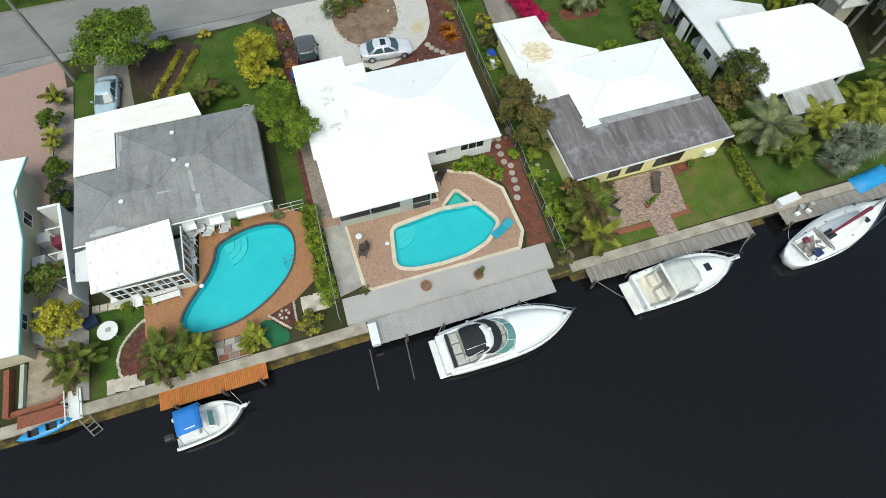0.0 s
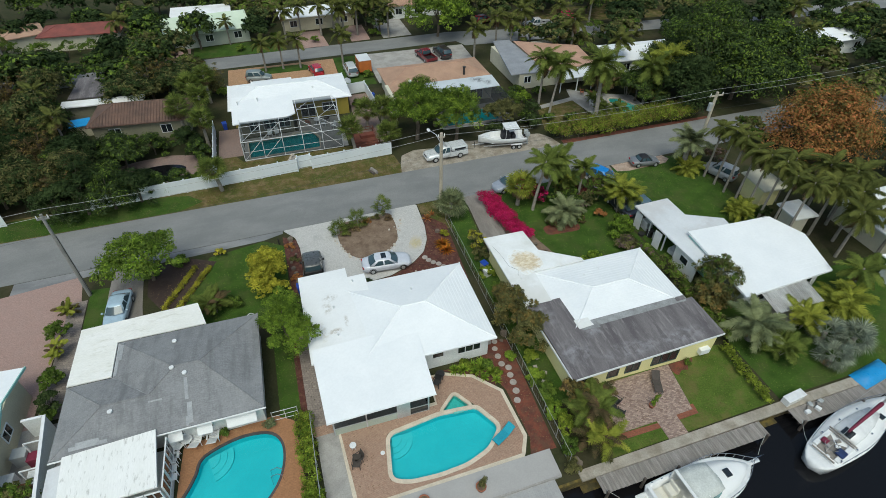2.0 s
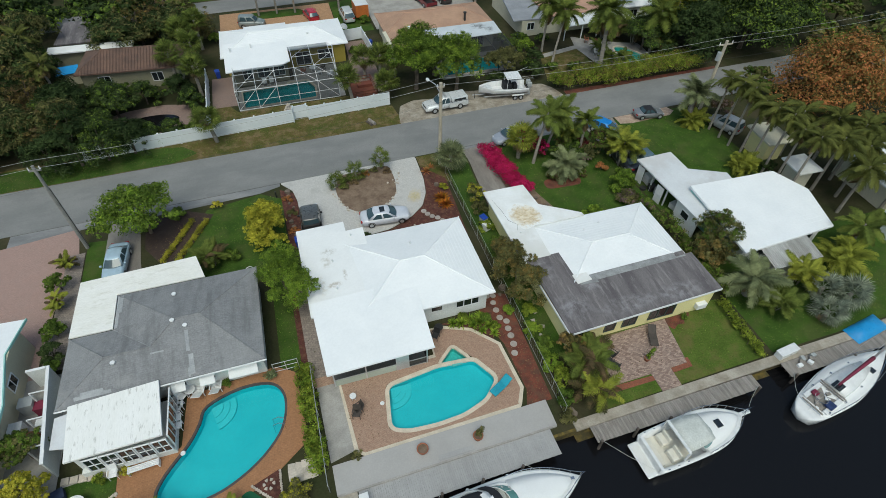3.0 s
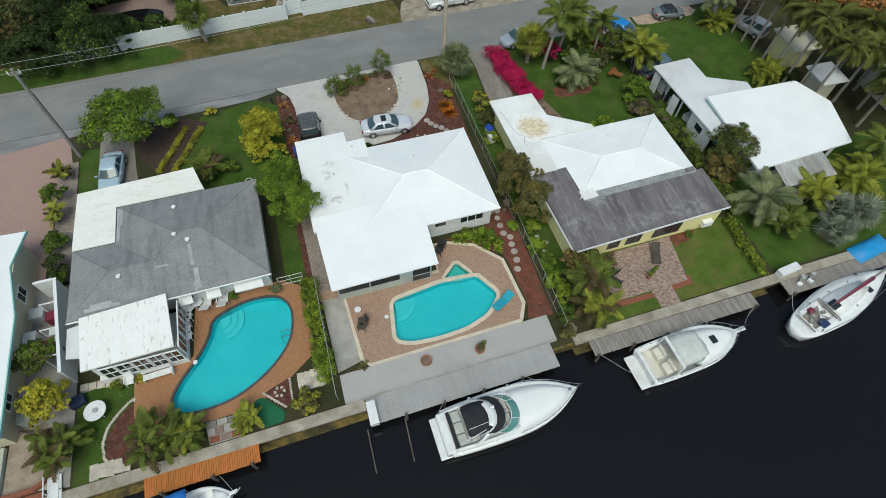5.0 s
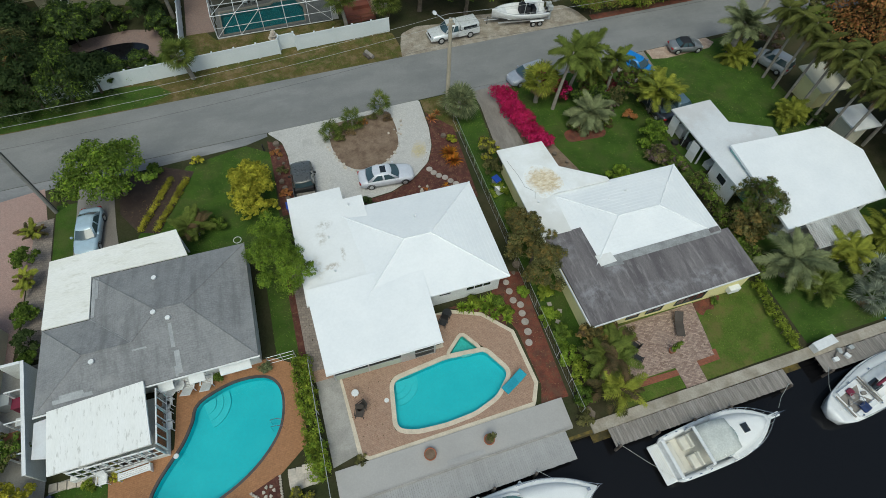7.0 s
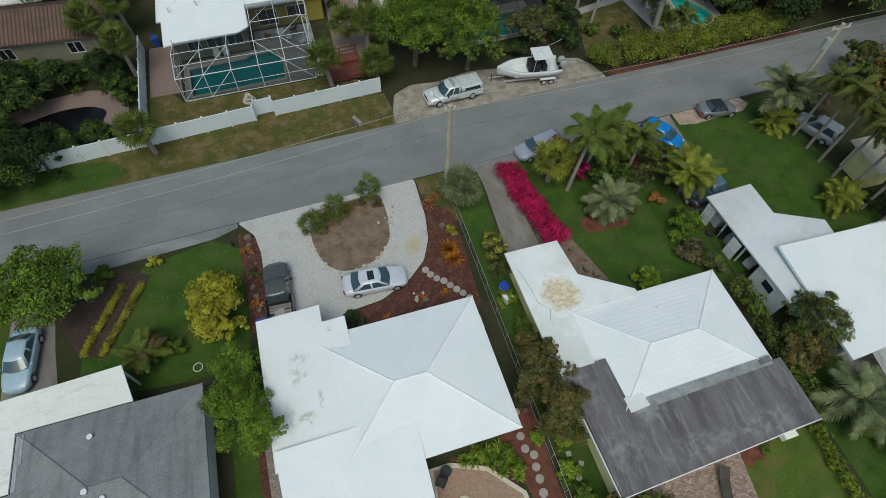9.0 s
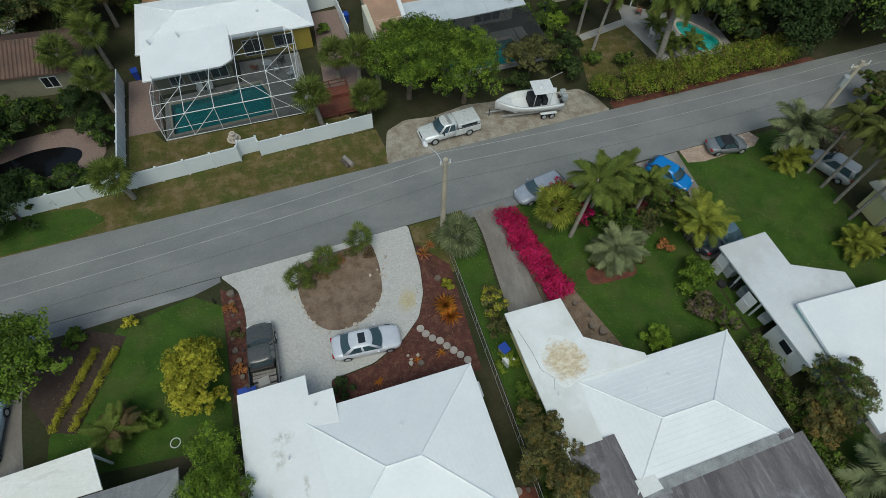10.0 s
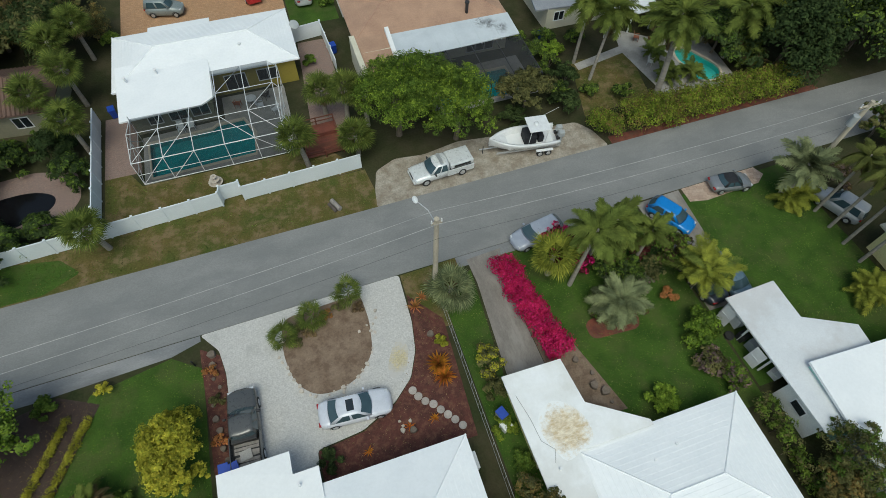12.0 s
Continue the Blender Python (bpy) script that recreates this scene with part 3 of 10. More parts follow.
def hip(x0, x1, y0, y1, z0, rise, thick=0.14):
    """A hip roof over a rectangle: eaves at z0, ridge along the longer side."""
    bm = bmesh.new()
    w, d = x1 - x0, y1 - y0
    if w >= d:
        ridge = [(x0 + d / 2, (y0 + y1) / 2), (x1 - d / 2, (y0 + y1) / 2)]
        order = ((0, 1, 1, 0), (1, 2, 1, None), (2, 3, 0, 1), (3, 0, 0, None))
    else:
        ridge = [((x0 + x1) / 2, y0 + w / 2), ((x0 + x1) / 2, y1 - w / 2)]
        order = ((0, 1, 0, None), (1, 2, 1, 0), (2, 3, 1, None), (3, 0, 0, 1))
    top = [bm.verts.new((x, y, z0)) for x, y in rect(x0, x1, y0, y1)]
    low = [bm.verts.new((x, y, z0 - thick)) for x, y in rect(x0, x1, y0, y1)]
    rd = [bm.verts.new((x, y, z0 + rise)) for x, y in ridge]
    for a, b, c, e in order:
        f = [top[a], top[b], rd[c]] + ([rd[e]] if e is not None else [])
        bm.faces.new(f)
    for i in range(4):
        bm.faces.new((low[i], low[(i + 1) % 4], top[(i + 1) % 4], top[i]))
    bm.faces.new(low[::-1])
    return bm


def tilted(pts, thick, bm=None):
    """A flat roof plate through corner points with heights."""
    bm = bm or bmesh.new()
    hi = [bm.verts.new(p) for p in pts]
    lo = [bm.verts.new((p[0], p[1], p[2] - thick)) for p in pts]
    bm.faces.new(hi)
    bm.faces.new(lo[::-1])
    for i in range(len(pts)):
        j = (i + 1) % len(pts)
        bm.faces.new((lo[i], lo[j], hi[j], hi[i]))
    return bm


def loft(sections, caps=True, closed=True):
    """A skin over rows of points."""
    bm = bmesh.new()
    rows = [[bm.verts.new(p) for p in s] for s in sections]
    n = len(rows[0])
    for a, b in zip(rows, rows[1:]):
        for k in range(n if closed else n - 1):
            bm.faces.new((a[k], a[(k + 1) % n], b[(k + 1) % n], b[k]))
    if caps:
        bm.faces.new(rows[0][::-1])
        bm.faces.new(rows[-1])
    return bm

# ---- ground, water, road ----
def shore(x):
    return 11.93 + 0.014 * x


def near_kerb(x):
    return 45.66 + 0.03 * x


def far_kerb(x):
    return 52.5 + 0.022 * x


def structure(name, bm, material, label, category=""):
    return tagged(mesh_ob(name, bm, material), label, category or name.replace("_", " "), kind="structure")


POOL_L = rounded([(-9.7, 21.6), (-7.5, 22.35), (-5.5, 22.2), (-4.6, 21.3), (-4.5, 19.8), (-5.1, 18.1), (-6.7, 16.5), (-8.8, 15.4), (-10.8, 15.1), (-12.3, 15.3), (-12.85, 16.2), (-12.3, 17.4), (-10.9, 19.1), (-10.2, 20.4)], 4)
POOL_M = soft_corners([(2.95, 19.35), (2.45, 16.2), (3.6, 15.75), (5.6, 15.62), (7.6, 15.75), (9.4, 16.35), (10.75, 17.7), (9.75, 19.5), (9.5, 19.65), (6.9, 19.85)], 0.5, 4)
SPA_M = soft_corners([(7.15, 20.05), (9.35, 19.9), (8.5, 21.25)], 0.25, 3)
POOL_N = [(-4.95, 61.6), (3.75, 61.9), (3.9, 64.4), (3.2, 66.4), (0.9, 66.3), (0.4, 65.9), (-5.1, 65.7)]
POOL_NM = rect(21.5, 29.2, 62.3, 66.0)
POOL_NE = rounded([(47.2, 58.6), (49.2, 58.2), (50.2, 59.6), (49.6, 61.4), (48.6, 63.2), (47.4, 63.4), (46.9, 61.8), (47.3, 60.2)], 3)
ground_outline = [(-2500, shore(-60) + 0.3), (-60, shore(-60) + 0.3), (60, shore(60) + 0.3), (2500, shore(60) + 0.3), (2500, 3000), (-2500, 3000)]
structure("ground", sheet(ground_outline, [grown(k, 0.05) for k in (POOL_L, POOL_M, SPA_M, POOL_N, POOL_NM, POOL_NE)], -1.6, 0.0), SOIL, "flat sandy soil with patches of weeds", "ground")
structure("water", slab([(-2500, -3000), (2500, -3000), (2500, 12.9), (-2500, 12.9)], -3.0, -0.85), WATER, "still black canal water", "water")
structure("road", slab([(-120, near_kerb(-120)), (140, near_kerb(140)), (140, far_kerb(140)), (-120, far_kerb(-120))], -0.1, 0.03), ASPHALT, "worn pale grey asphalt residential road", "road")
structure("road_apron", slab([(-27, 43.1), (-20.3, 44.0), (-13, 44.0), (-4.4, 44.5), (-2.4, 45.1), (-2.4, near_kerb(-2.4) - 0.05), (-27, near_kerb(-27) - 0.05)], -0.1, 0.015), ASPHALT_WORN, "cracked broken asphalt road shoulder", "road")
structure("back_road", slab([(-60, 90.6), (16, 92.6), (33, 93.2), (34, 90.6), (140, 84.0), (140, 90.5), (62, 93.6), (33, 98.2), (-60, 95.6)], -0.1, 0.03), ASPHALT, "worn pale grey asphalt back street", "road")


def patch(name, pts, material, label, z=0.012, smooth=0.0, holes=()):
    pts = soft_corners(pts, smooth) if smooth else pts
    bm = sheet(pts, holes, -0.05, z) if holes else slab(pts, -0.05, z)
    return structure(name, bm, material, label, "ground")


patch("verge_north", [(-60, far_kerb(-60)), (12.9, far_kerb(12.9)), (12.4, 57.1), (-60, 55.2)], GRASS_DRY, "patchy dry grass verge with bare dirt")
patch("verge_west", [(-60, far_kerb(-60) + 0.1), (-13, far_kerb(-13) + 0.15), (-10.5, 53.6), (-12, 55.2), (-16, 55.9), (-60, 55.1)], GRASS, "green shaded grass verge", 0.017, 0.3)
patch("lawn_verge_south", [(12.3, 41.2), (14.9, 40.8), (17.6, near_kerb(17)), (12.4, near_kerb(12) - 0.1)], GRASS_DRY, "patchy grass verge below the pole")
patch("lawn_left_front", [(-13.6, 36.8), (-9.6, 43.4), (-4.4, 44.4), (-2.4, 43), (-2.6, 33), (-13.6, 34)], GRASS, "mown green front lawn")
patch("lawn_left_strip", [(-20.0, 41.9), (-18.1, 41.7), (-18.4, 34.6), (-19.9, 34.6)], GRASS, "narrow strip of worn lawn", 0.014)
patch("lawn_left_side", [(-4.4, 32), (-2.6, 32), (-2.6, 22.6), (-4.4, 23.2)], GRASS, "narrow strip of shaded side lawn")
patch("lawn_left_back", [(-18.8, 18.6), (-15.3, 18.8), (-15.4, 15.6), (-16.5, 12.3), (-18.8, 12.4)], GRASS, "small mown back lawn")
patch("lawn_right_front", [(20.1, 45.9), (33, 46.4), (33.2, 29), (22.4, 29), (20.6, 36)], GRASS, "shaded green front lawn")
patch("lawn_east_front", [(33.2, 46.0), (47.8, 46.6), (48.4, 30), (33.4, 30)], GRASS, "dense mown green lawn", 0.014)
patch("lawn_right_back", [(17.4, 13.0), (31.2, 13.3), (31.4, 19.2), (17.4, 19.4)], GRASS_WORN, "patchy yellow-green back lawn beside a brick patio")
patch("lawn_east_back", [(32.3, 13.4), (60, 13.6), (60, 24), (32.5, 24)], GRASS, "shaded back lawn under palms", 0.014)
patch("lawn_right_side", [(14.9, 18), (17.2, 18), (17.0, 36), (14.9, 45.3), (17.6, 45.3), (17.3, 37), (14.8, 42)][:4] + [(14.9, 36)], GRASS, "narrow weedy side lawn")
patch("lawn_drive_side", [(14.9, 36.2), (17.0, 36.2), (17.7, 44.8), (14.9, 42.8)], GRASS, "narrow grass strip beside a driveway", 0.014)
patch("yard_north", [(-8.8, 56.4), (12.2, 57.2), (9.5, 60.9), (-5.8, 60.9), (-8.8, 66)], GRASS_DRY, "sparse dry grass yard inside the fence")
patch("lawn_north_front", [(9.9, 79), (15, 79), (15, 91.5), (9.9, 91.5)], GRASS, "green lawn beside a gold driveway")
patch("lawn_north_east", [(33.8, 57.2), (41.2, 57.8), (42.6, 64.4), (36, 65)], GRASS_DRY, "sparse lawn inside a hedge")
patch("lawn_back_street", [(-13, 97.6), (2, 97.4), (2, 104), (-13, 103)], GRASS, "front lawn on the back street")
patch("shell_parking", [(12.4, far_kerb(12) - 0.1), (16, far_kerb(16) - 0.25), (19, far_kerb(19) - 0.05), (23, far_kerb(23) - 0.3), (27, far_kerb(27) - 0.1), (30, far_kerb(30) - 0.3), (34.2, far_kerb(34) - 0.05), (33.6, 55.4), (32.6, 56.8), (30.2, 57.0), (27.6, 57.7), (24.6, 57.4), (21.2, 57.8), (17.8, 57.2), (15.2, 57.5), (13.3, 56.6), (12.7, 54.6)], SHELL, "pale crushed shell parking strip", 0.02, 0.4)
patch("dirt_island", [(3.4, 45.0), (9.1, 45.4), (9.25, 42.9), (8.9, 40.6), (7.7, 39.2), (6.1, 38.6), (4.5, 38.8), (3.4, 40.0), (3.0, 41.8), (3.0, 43.6)], DIRT, "bare dirt island with leaf litter", 0.06, 0.7)
drive_pts = [(-2.4, 45.55), (-1.25, 44.0), (-0.95, 42.2), (-0.95, 35.0), (3.9, 34.0), (3.95, 35.3), (7.0, 35.6), (9.4, 36.7), (10.9, 38.0), (11.75, 39.8), (12.15, 42.0), (12.3, 46.0)]
patch("driveway_main", drive_pts, DRIVE_WHITE, "pale paver horseshoe driveway with oil stains", 0.03, 0.3)
patch("driveway_stain", [(9.7, 38.2), (10.8, 38.6), (11.4, 40.2), (10.9, 41.2), (10.2, 40.4), (9.5, 39.0)], DRIVE_YELLOW, "yellowed pavers on the driveway", 0.034, 0.5)
patch("mulch_bed_front", [(4.0, 32.9), (13.9, 33.0), (14.4, 41.5), (12.4, 44.2), (12.2, 42), (11.8, 39.8), (10.95, 38.0), (9.4, 36.6), (7.0, 35.5), (4.0, 35.2)], MULCH, "dark red mulch bed round the drive", 0.022)
patch("mulch_bed_side", [(-2.5, 44.5), (-1.2, 43.6), (-0.98, 42), (-0.98, 35.6), (-2.3, 35.6)], MULCH, "dark mulch strip with rocks", 0.022)
patch("mulch_bed_left", [(-15.0, 39.5), (-13.6, 37.2), (-12.0, 36.6), (-9.0, 42.6), (-11.6, 43.9), (-15.2, 43.2)], MULCH_DARK, "brown mulch bed under a tree", 0.022)
patch("driveway_left", [(-18.4, 43.9), (-15.7, 43.9), (-15.3, 38.2), (-14.8, 34.2), (-18.4, 34.2)], CONCRETE_DARK, "grey concrete carport driveway", 0.02)
patch("driveway_west", [(-33, 42.4), (-25.6, 43.4), (-21.1, 44.1), (-20.4, 39), (-21.6, 34), (-21.8, 27.5), (-27, 27.5), (-33, 31)], DRIVE_PINK, "rose paver driveway with a pale edge", 0.02)
patch("bed_west", [(-21.5, 40.5), (-20.1, 40.6), (-19.9, 28), (-21.5, 28)], SIDE_STONE, "narrow stony planting strip", 0.026)
patch("court_west", [(-22.6, 13.2), (-18.95, 12.6), (-18.95, 27.6), (-22.6, 27.6)], CONCRETE, "stained concrete side court", 0.022)
patch("sand_west", [(-22.8, 12.9), (-20.4, 13.0), (-19.6, 14.4), (-20.6, 17.2), (-22.7, 17.0)], SAND, "trodden sandy ground beside a wall", 0.028, 0.3)
patch("driveway_right", [(17.7, 45.7), (20.6, 45.9), (19.9, 43.5), (20.0, 36), (17.2, 36), (17.8, 43.5)], CONCRETE_DARK, "dark stained concrete driveway", 0.022)
patch("apron_right", [(16.9, 45.2), (21.0, 45.3), (32.6, 45.9), (32.6, near_kerb(32.6) - 0.03), (16.9, near_kerb(16.9) - 0.03)], ASPHALT_WORN, "worn grey road shoulder beside the lawn", 0.018)
patch("mulch_bougainvillea", [(19.9, 44.4), (20.8, 44.4), (22.8, 36), (24.0, 31.5), (20.3, 31.5), (20.05, 36)], DIRT, "bare earth strip along the drive", 0.026)
patch("palm_bed", [(24.0, 36.6), (27.8, 36.4), (28.2, 37.6), (26.4, 38.4), (24.0, 38.0)], MULCH_BRIGHT, "bright orange mulch round a palm", 0.026, 0.8)
patch("car_pad", [(37.7, 45.3), (39.2, 45.0), (44.6, 45.3), (45.6, 46.0), (45.2, near_kerb(45) - 0.06), (37.7, near_kerb(38) - 0.06)], PAD_PAVER, "pinkish paver parking pad", 0.026)
patch("driveway_east", [(33.2, 46.5), (37.4, 46.7), (36.6, 36), (33.4, 36)], CONCRETE_DARK, "dark shaded driveway", 0.024)
patch("bed_right_back", [(25.9, 18.7), (28.4, 18.72), (28.1, 18.3), (27.6, 18.35), (27.3, 17.7), (26.8, 17.95), (26.2, 17.5), (25.95, 17.9)], MULCH_BRIGHT, "orange mulch along the yellow wall", 0.02, 0.3)
patch("mulch_walk", [(12.75, 25.6), (14.5, 25.0), (14.05, 14.9), (12.1, 15.0), (12.6, 16.2), (12.5, 20.4), (11.5, 23.4)], MULCH_BRIGHT, "red mulch strip with round stones", 0.016)
patch("mulch_corner", [(8.2, 23.6), (12.7, 23.6), (11.9, 20.9), (10.5, 22.5)], MULCH, "mulch bed with dense plants", 0.018)
patch("side_path_main", [(-2.5, 31.0), (-1.2, 31.0), (-0.7, 20.9), (-2.4, 21.2)], SIDE_STONE, "rough grey stone side path", 0.018)
patch("side_mulch", [(-2.95, 32), (-2.45, 32), (-2.35, 22), (-2.9, 22)], MULCH, "dark mulch along the fence", 0.016)
patch("side_concrete", [(-2.1, 20.9), (-0.55, 20.9), (-0.25, 15.4), (-2.0, 15.0)], CONCRETE, "pale concrete side slab", 0.03)
patch("path_paver_main", [(-2.4, 21.6), (-0.6, 21.6), (-0.55, 20.8), (-2.2, 20.8)], DECK_PINK, "pink paver landing", 0.034)
patch("driveway_north", [(-7.4, 79.0), (9.6, 79.2), (9.9, 91.2), (-7.4, 91.0)], DRIVE_GOLD, "golden paver forecourt", 0.02)
patch("island_north", [(-3.2, 87.6), (5.4, 87.6), (5.8, 88.9), (4.6, 90.2), (-2.6, 90.2), (-3.6, 89)], GRASS, "planted island in the forecourt", 0.08, 0.8)
patch("forecourt_tan", [(15.4, 79), (33, 78.5), (33.5, 91.3), (15.4, 91.5)], CONCRETE, "pale sandy concrete forecourt", 0.02)
# Rose paving in the pavers whose tones already hold shade.
patch("patio_north", [(8.8, 60.9), (12.6, 60.9), (12.8, 76), (9.9, 76)], PAVER_DULL, "rose paver side yard", 0.024)
patch("patio_north_west", [(-8.8, 62.5), (-5.8, 62.5), (-6.2, 70), (-8.8, 70)], PAVER_DULL, "rose paver side path", 0.024)
patch("hedge_litter", [(34.6, far_kerb(34.6) + 0.02), (58, far_kerb(58) + 0.02), (58, 54.4), (34.6, 54.2)], MULCH_BRIGHT, "red-brown leaf litter at the foot of a hedge", 0.02)
patch("pool_yard_east", [(42.8, 57.2), (51.0, 57.0), (51.5, 63.6), (46, 66), (42.8, 68.5), (41.8, 64.8)], CONCRETE, "pale concrete pool surround", 0.02, 0.4, [POOL_NE])
patch("garden_path_east", [(36.2, 63.4), (42.0, 64.6), (42.0, 65.6), (36.2, 64.4)], CONCRETE, "pale concrete garden path", 0.03)
patch("drive_far", [(-18.2, 96.2), (-13.4, 96.4), (-13.6, 103.2), (-18.0, 103.2)], DRIVE_PINK, "terracotta driveway on the back street", 0.03)
patch("drive_far_mid", [(5.6, 97.2), (10.2, 97.4), (9.6, 106), (4.4, 106)], DRIVE_PINK, "terracotta driveway on the back street", 0.03)
patch("drive_far_right", [(14.5, 98.5), (18, 98.6), (18, 107), (14.5, 107)], DRIVE_PINK, "terracotta driveway on the back street", 0.03)
patch("drive_far_pale", [(20.5, 98.5), (26, 98.8), (26, 110), (20.5, 110)], CONCRETE, "pale driveway on the back street", 0.03)
patch("garden_west_path", [(-14.6, 58.6), (-11.8, 59.0), (-10.6, 61.2), (-11.0, 64.2), (-14.5, 65.2), (-18.5, 64.8), (-21.6, 63.6), (-21.4, 58.9)], PAVER_DULL, "worn brick surround of a shaded garden pond", 0.024, 0.6)
patch("lawn_far_right", [(44, 99.5), (84, 93.4), (84, 105), (44, 106)], GRASS_DRY, "dry verge on the back street")
structure("pond", slab(rounded([(-13.0, 60.6), (-12.7, 61.9), (-14.2, 62.8), (-16.4, 62.9), (-18.4, 62.4), (-20.2, 61.6), (-20.0, 59.6), (-17.6, 59.2), (-15.2, 59.6)], 4), -0.02, 0.045), WATER, "small dark garden pond", "water")

# seawall with its cap, and the stained face below it
for name, x0, x1 in (("seawall_west", -40, -18.9), ("seawall_left", -18.9, -0.7), ("seawall_main", -0.7, 14.6), ("seawall_right", 14.6, 31.3), ("seawall_east", 31.3, 70)):
    wall = structure(name, slab([(x0, shore(x0) + 0.12), (x1, shore(x1) + 0.12), (x1, shore(x1) + 0.5), (x0, shore(x0) + 0.5)], -2.2, -0.05), ALGAE, "algae-stained concrete seawall", "seawall")
    if name in ("seawall_west", "seawall_left", "seawall_right"):
        part("ledge", slab([(x0, shore(x0) - 0.42), (x1, shore(x1) - 0.3), (x1, shore(x1) + 0.119), (x0, shore(x0) + 0.119)], -1.4, -0.82), ALGAE, wall, "algae-covered footing at the waterline")
    if name != "seawall_main":
        part("cap", slab([(x0, shore(x0)), (x1, shore(x1)), (x1, shore(x1) + 0.75), (x0, shore(x0) + 0.75)], -0.05, 0.12), SEAWALL, wall, "pale weathered concrete cap")


# ---- pools ----
def pool(name, label, loop, coping, width, plaster, depth=0.6, rise=0.06):
    top = thing(name, label, "swimming pool")
    bm = bmesh.new()
    lo = [bm.verts.new((x, y, -depth)) for x, y in loop]
    hi = [bm.verts.new((x, y, -0.102)) for x, y in loop]
    bm.faces.new(lo)
    for i in range(len(loop)):
        j = (i + 1) % len(loop)
        bm.faces.new((lo[i], hi[i], hi[j], lo[j]))
    part("basin", bm, plaster, top, "painted blue-green plaster basin")
    part("coping", sheet(grown(loop, width), [loop], -0.1, rise), coping, top, "narrow stone coping")
    bm = bmesh.new()
    bm.faces.new([bm.verts.new((x, y, -0.1)) for x, y in grown(loop, -0.004)])
    w = part("water_surface", bm, POOL_WATER, top, "clear turquoise pool water")
    if w.data.polygons[0].normal.z < 0:
        w.data.flip_normals()
    w.visible_shadow = False
    return top


def corner_steps(parent, cx, cy, a0, a1, radii, top=-0.28):
    for i, r in enumerate(radii):
        pts = [(cx, cy)] + [(cx + r * math.cos(radians(a0 + (a1 - a0) * k / 14)), cy + r * math.sin(radians(a0 + (a1 - a0) * k / 14))) for k in range(15)]
        part("step", slab(pts, -0.59, top - 0.09 * i), POOL_STEP, parent, "rounded pale pool step")


pool_left = pool("kidney_pool", "kidney-shaped turquoise pool with a dark brick edge", POOL_L, COPING_DARK, 0.17, POOL_PLASTER)
corner_steps(pool_left, -9.55, 21.55, -75, 20, (0.8, 1.25, 1.7))
bm = bmesh.new()
for dx in (0, 0.45):
    tube(bm, [(-4.55, 18.3 + dx, 0.06), (-4.55, 18.3 + dx, 0.75), (-4.85, 18.4 + dx, 0.9), (-5.3, 18.5 + dx, 0.6), (-5.35, 18.5 + dx, -0.5)], 0.025)
part("ladder", bm, CHROME, pool_left, "stainless steel pool ladder")
pool_main = pool("freeform_pool", "angular turquoise pool with a cream coping", POOL_M, COPING, 0.3, POOL_PLASTER)
corner_steps(pool_main, 3.05, 19.3, -95, 5, (0.75, 1.15, 1.55))
spa = pool("triangular_spa", "small triangular spa joined to the pool", SPA_M, COPING, 0.24, POOL_SPA, 0.5, 0.08)
part("spillway", cube(8.0, 8.75, 19.62, 20.02, -0.15, 0.05, 0.02), POOL_SPA, spa)
pool_n = pool("screened_pool", "dark blue pool inside a screen cage", POOL_N, COPING, 0.3, POOL_SHADED)
pool("shaded_pool", "blue pool below a dark screen roof", POOL_NM, COPING, 0.3, POOL_SHADED)
pool("garden_pool", "small green garden pool in a pale surround", POOL_NE, COPING, 0.25, POOL_SPA)
patch("deck_left", [(-15.3, 18.9), (-11.4, 19.0), (-11.1, 22.9), (-4.8, 23.5), (-3.4, 22.6), (-3.2, 17.4), (-3.4, 16.9), (-6.0, 15.0), (-8.5, 14.2), (-11.6, 14.2), (-13.5, 14.6), (-15.3, 15.7)], DECK_ORANGE, "orange paver pool deck", 0.045, 0.25, [grown(POOL_L, 0.15)])
M_DECK = [(-0.55, 20.9), (6.9, 21.0), (6.95, 23.4), (8.3, 23.4), (10.5, 22.5), (12.25, 20.5), (12.45, 16.4), (11.8, 15.2), (11.6, 14.95), (0.3, 14.75), (-0.35, 15.3)]
M_HOLE = soft_corners([(2.75, 19.55), (2.2, 16.1), (3.5, 15.5), (5.6, 15.38), (7.7, 15.5), (9.55, 16.12), (10.98, 17.7), (9.85, 19.75), (8.5, 21.45), (7.0, 20.08)], 0.3, 4)
patch("deck_main", M_DECK, DECK_PINK, "pink and tan paver pool deck", 0.045, 0.0, [M_HOLE])
border = structure("deck_border", sheet(M_DECK, [grown(M_DECK, -0.28)], -0.05, 0.06), COPING, "pale stone border round the deck", "deck")
patch("cage_floor", [(-5.6, 60.95), (7.4, 61.2), (7.5, 69.9), (1.6, 69.9), (1.6, 66.95), (-5.6, 66.6)], CONCRETE, "grey screened pool patio", 0.045, 0.0, [grown(POOL_N, 0.28)])
patch("cage_floor_dark", [(20.5, 61.4), (31.0, 61.7), (31.0, 67.5), (20.5, 67.2)], CONCRETE, "grey patio below a dark screen roof", 0.045, 0.0, [grown(POOL_NM, 0.28)])
patch("patio_right", [(18.0, 18.5), (26.0, 18.7), (25.3, 14.6), (18.0, 14.5)], PATIO_BRICK, "old mixed brick patio", 0.05)
patch("patio_edge_right", [(17.9, 14.5), (22.1, 14.4), (22.1, 14.0), (17.9, 14.0)], BRICK_EDGE, "red brick patio edge", 0.04)
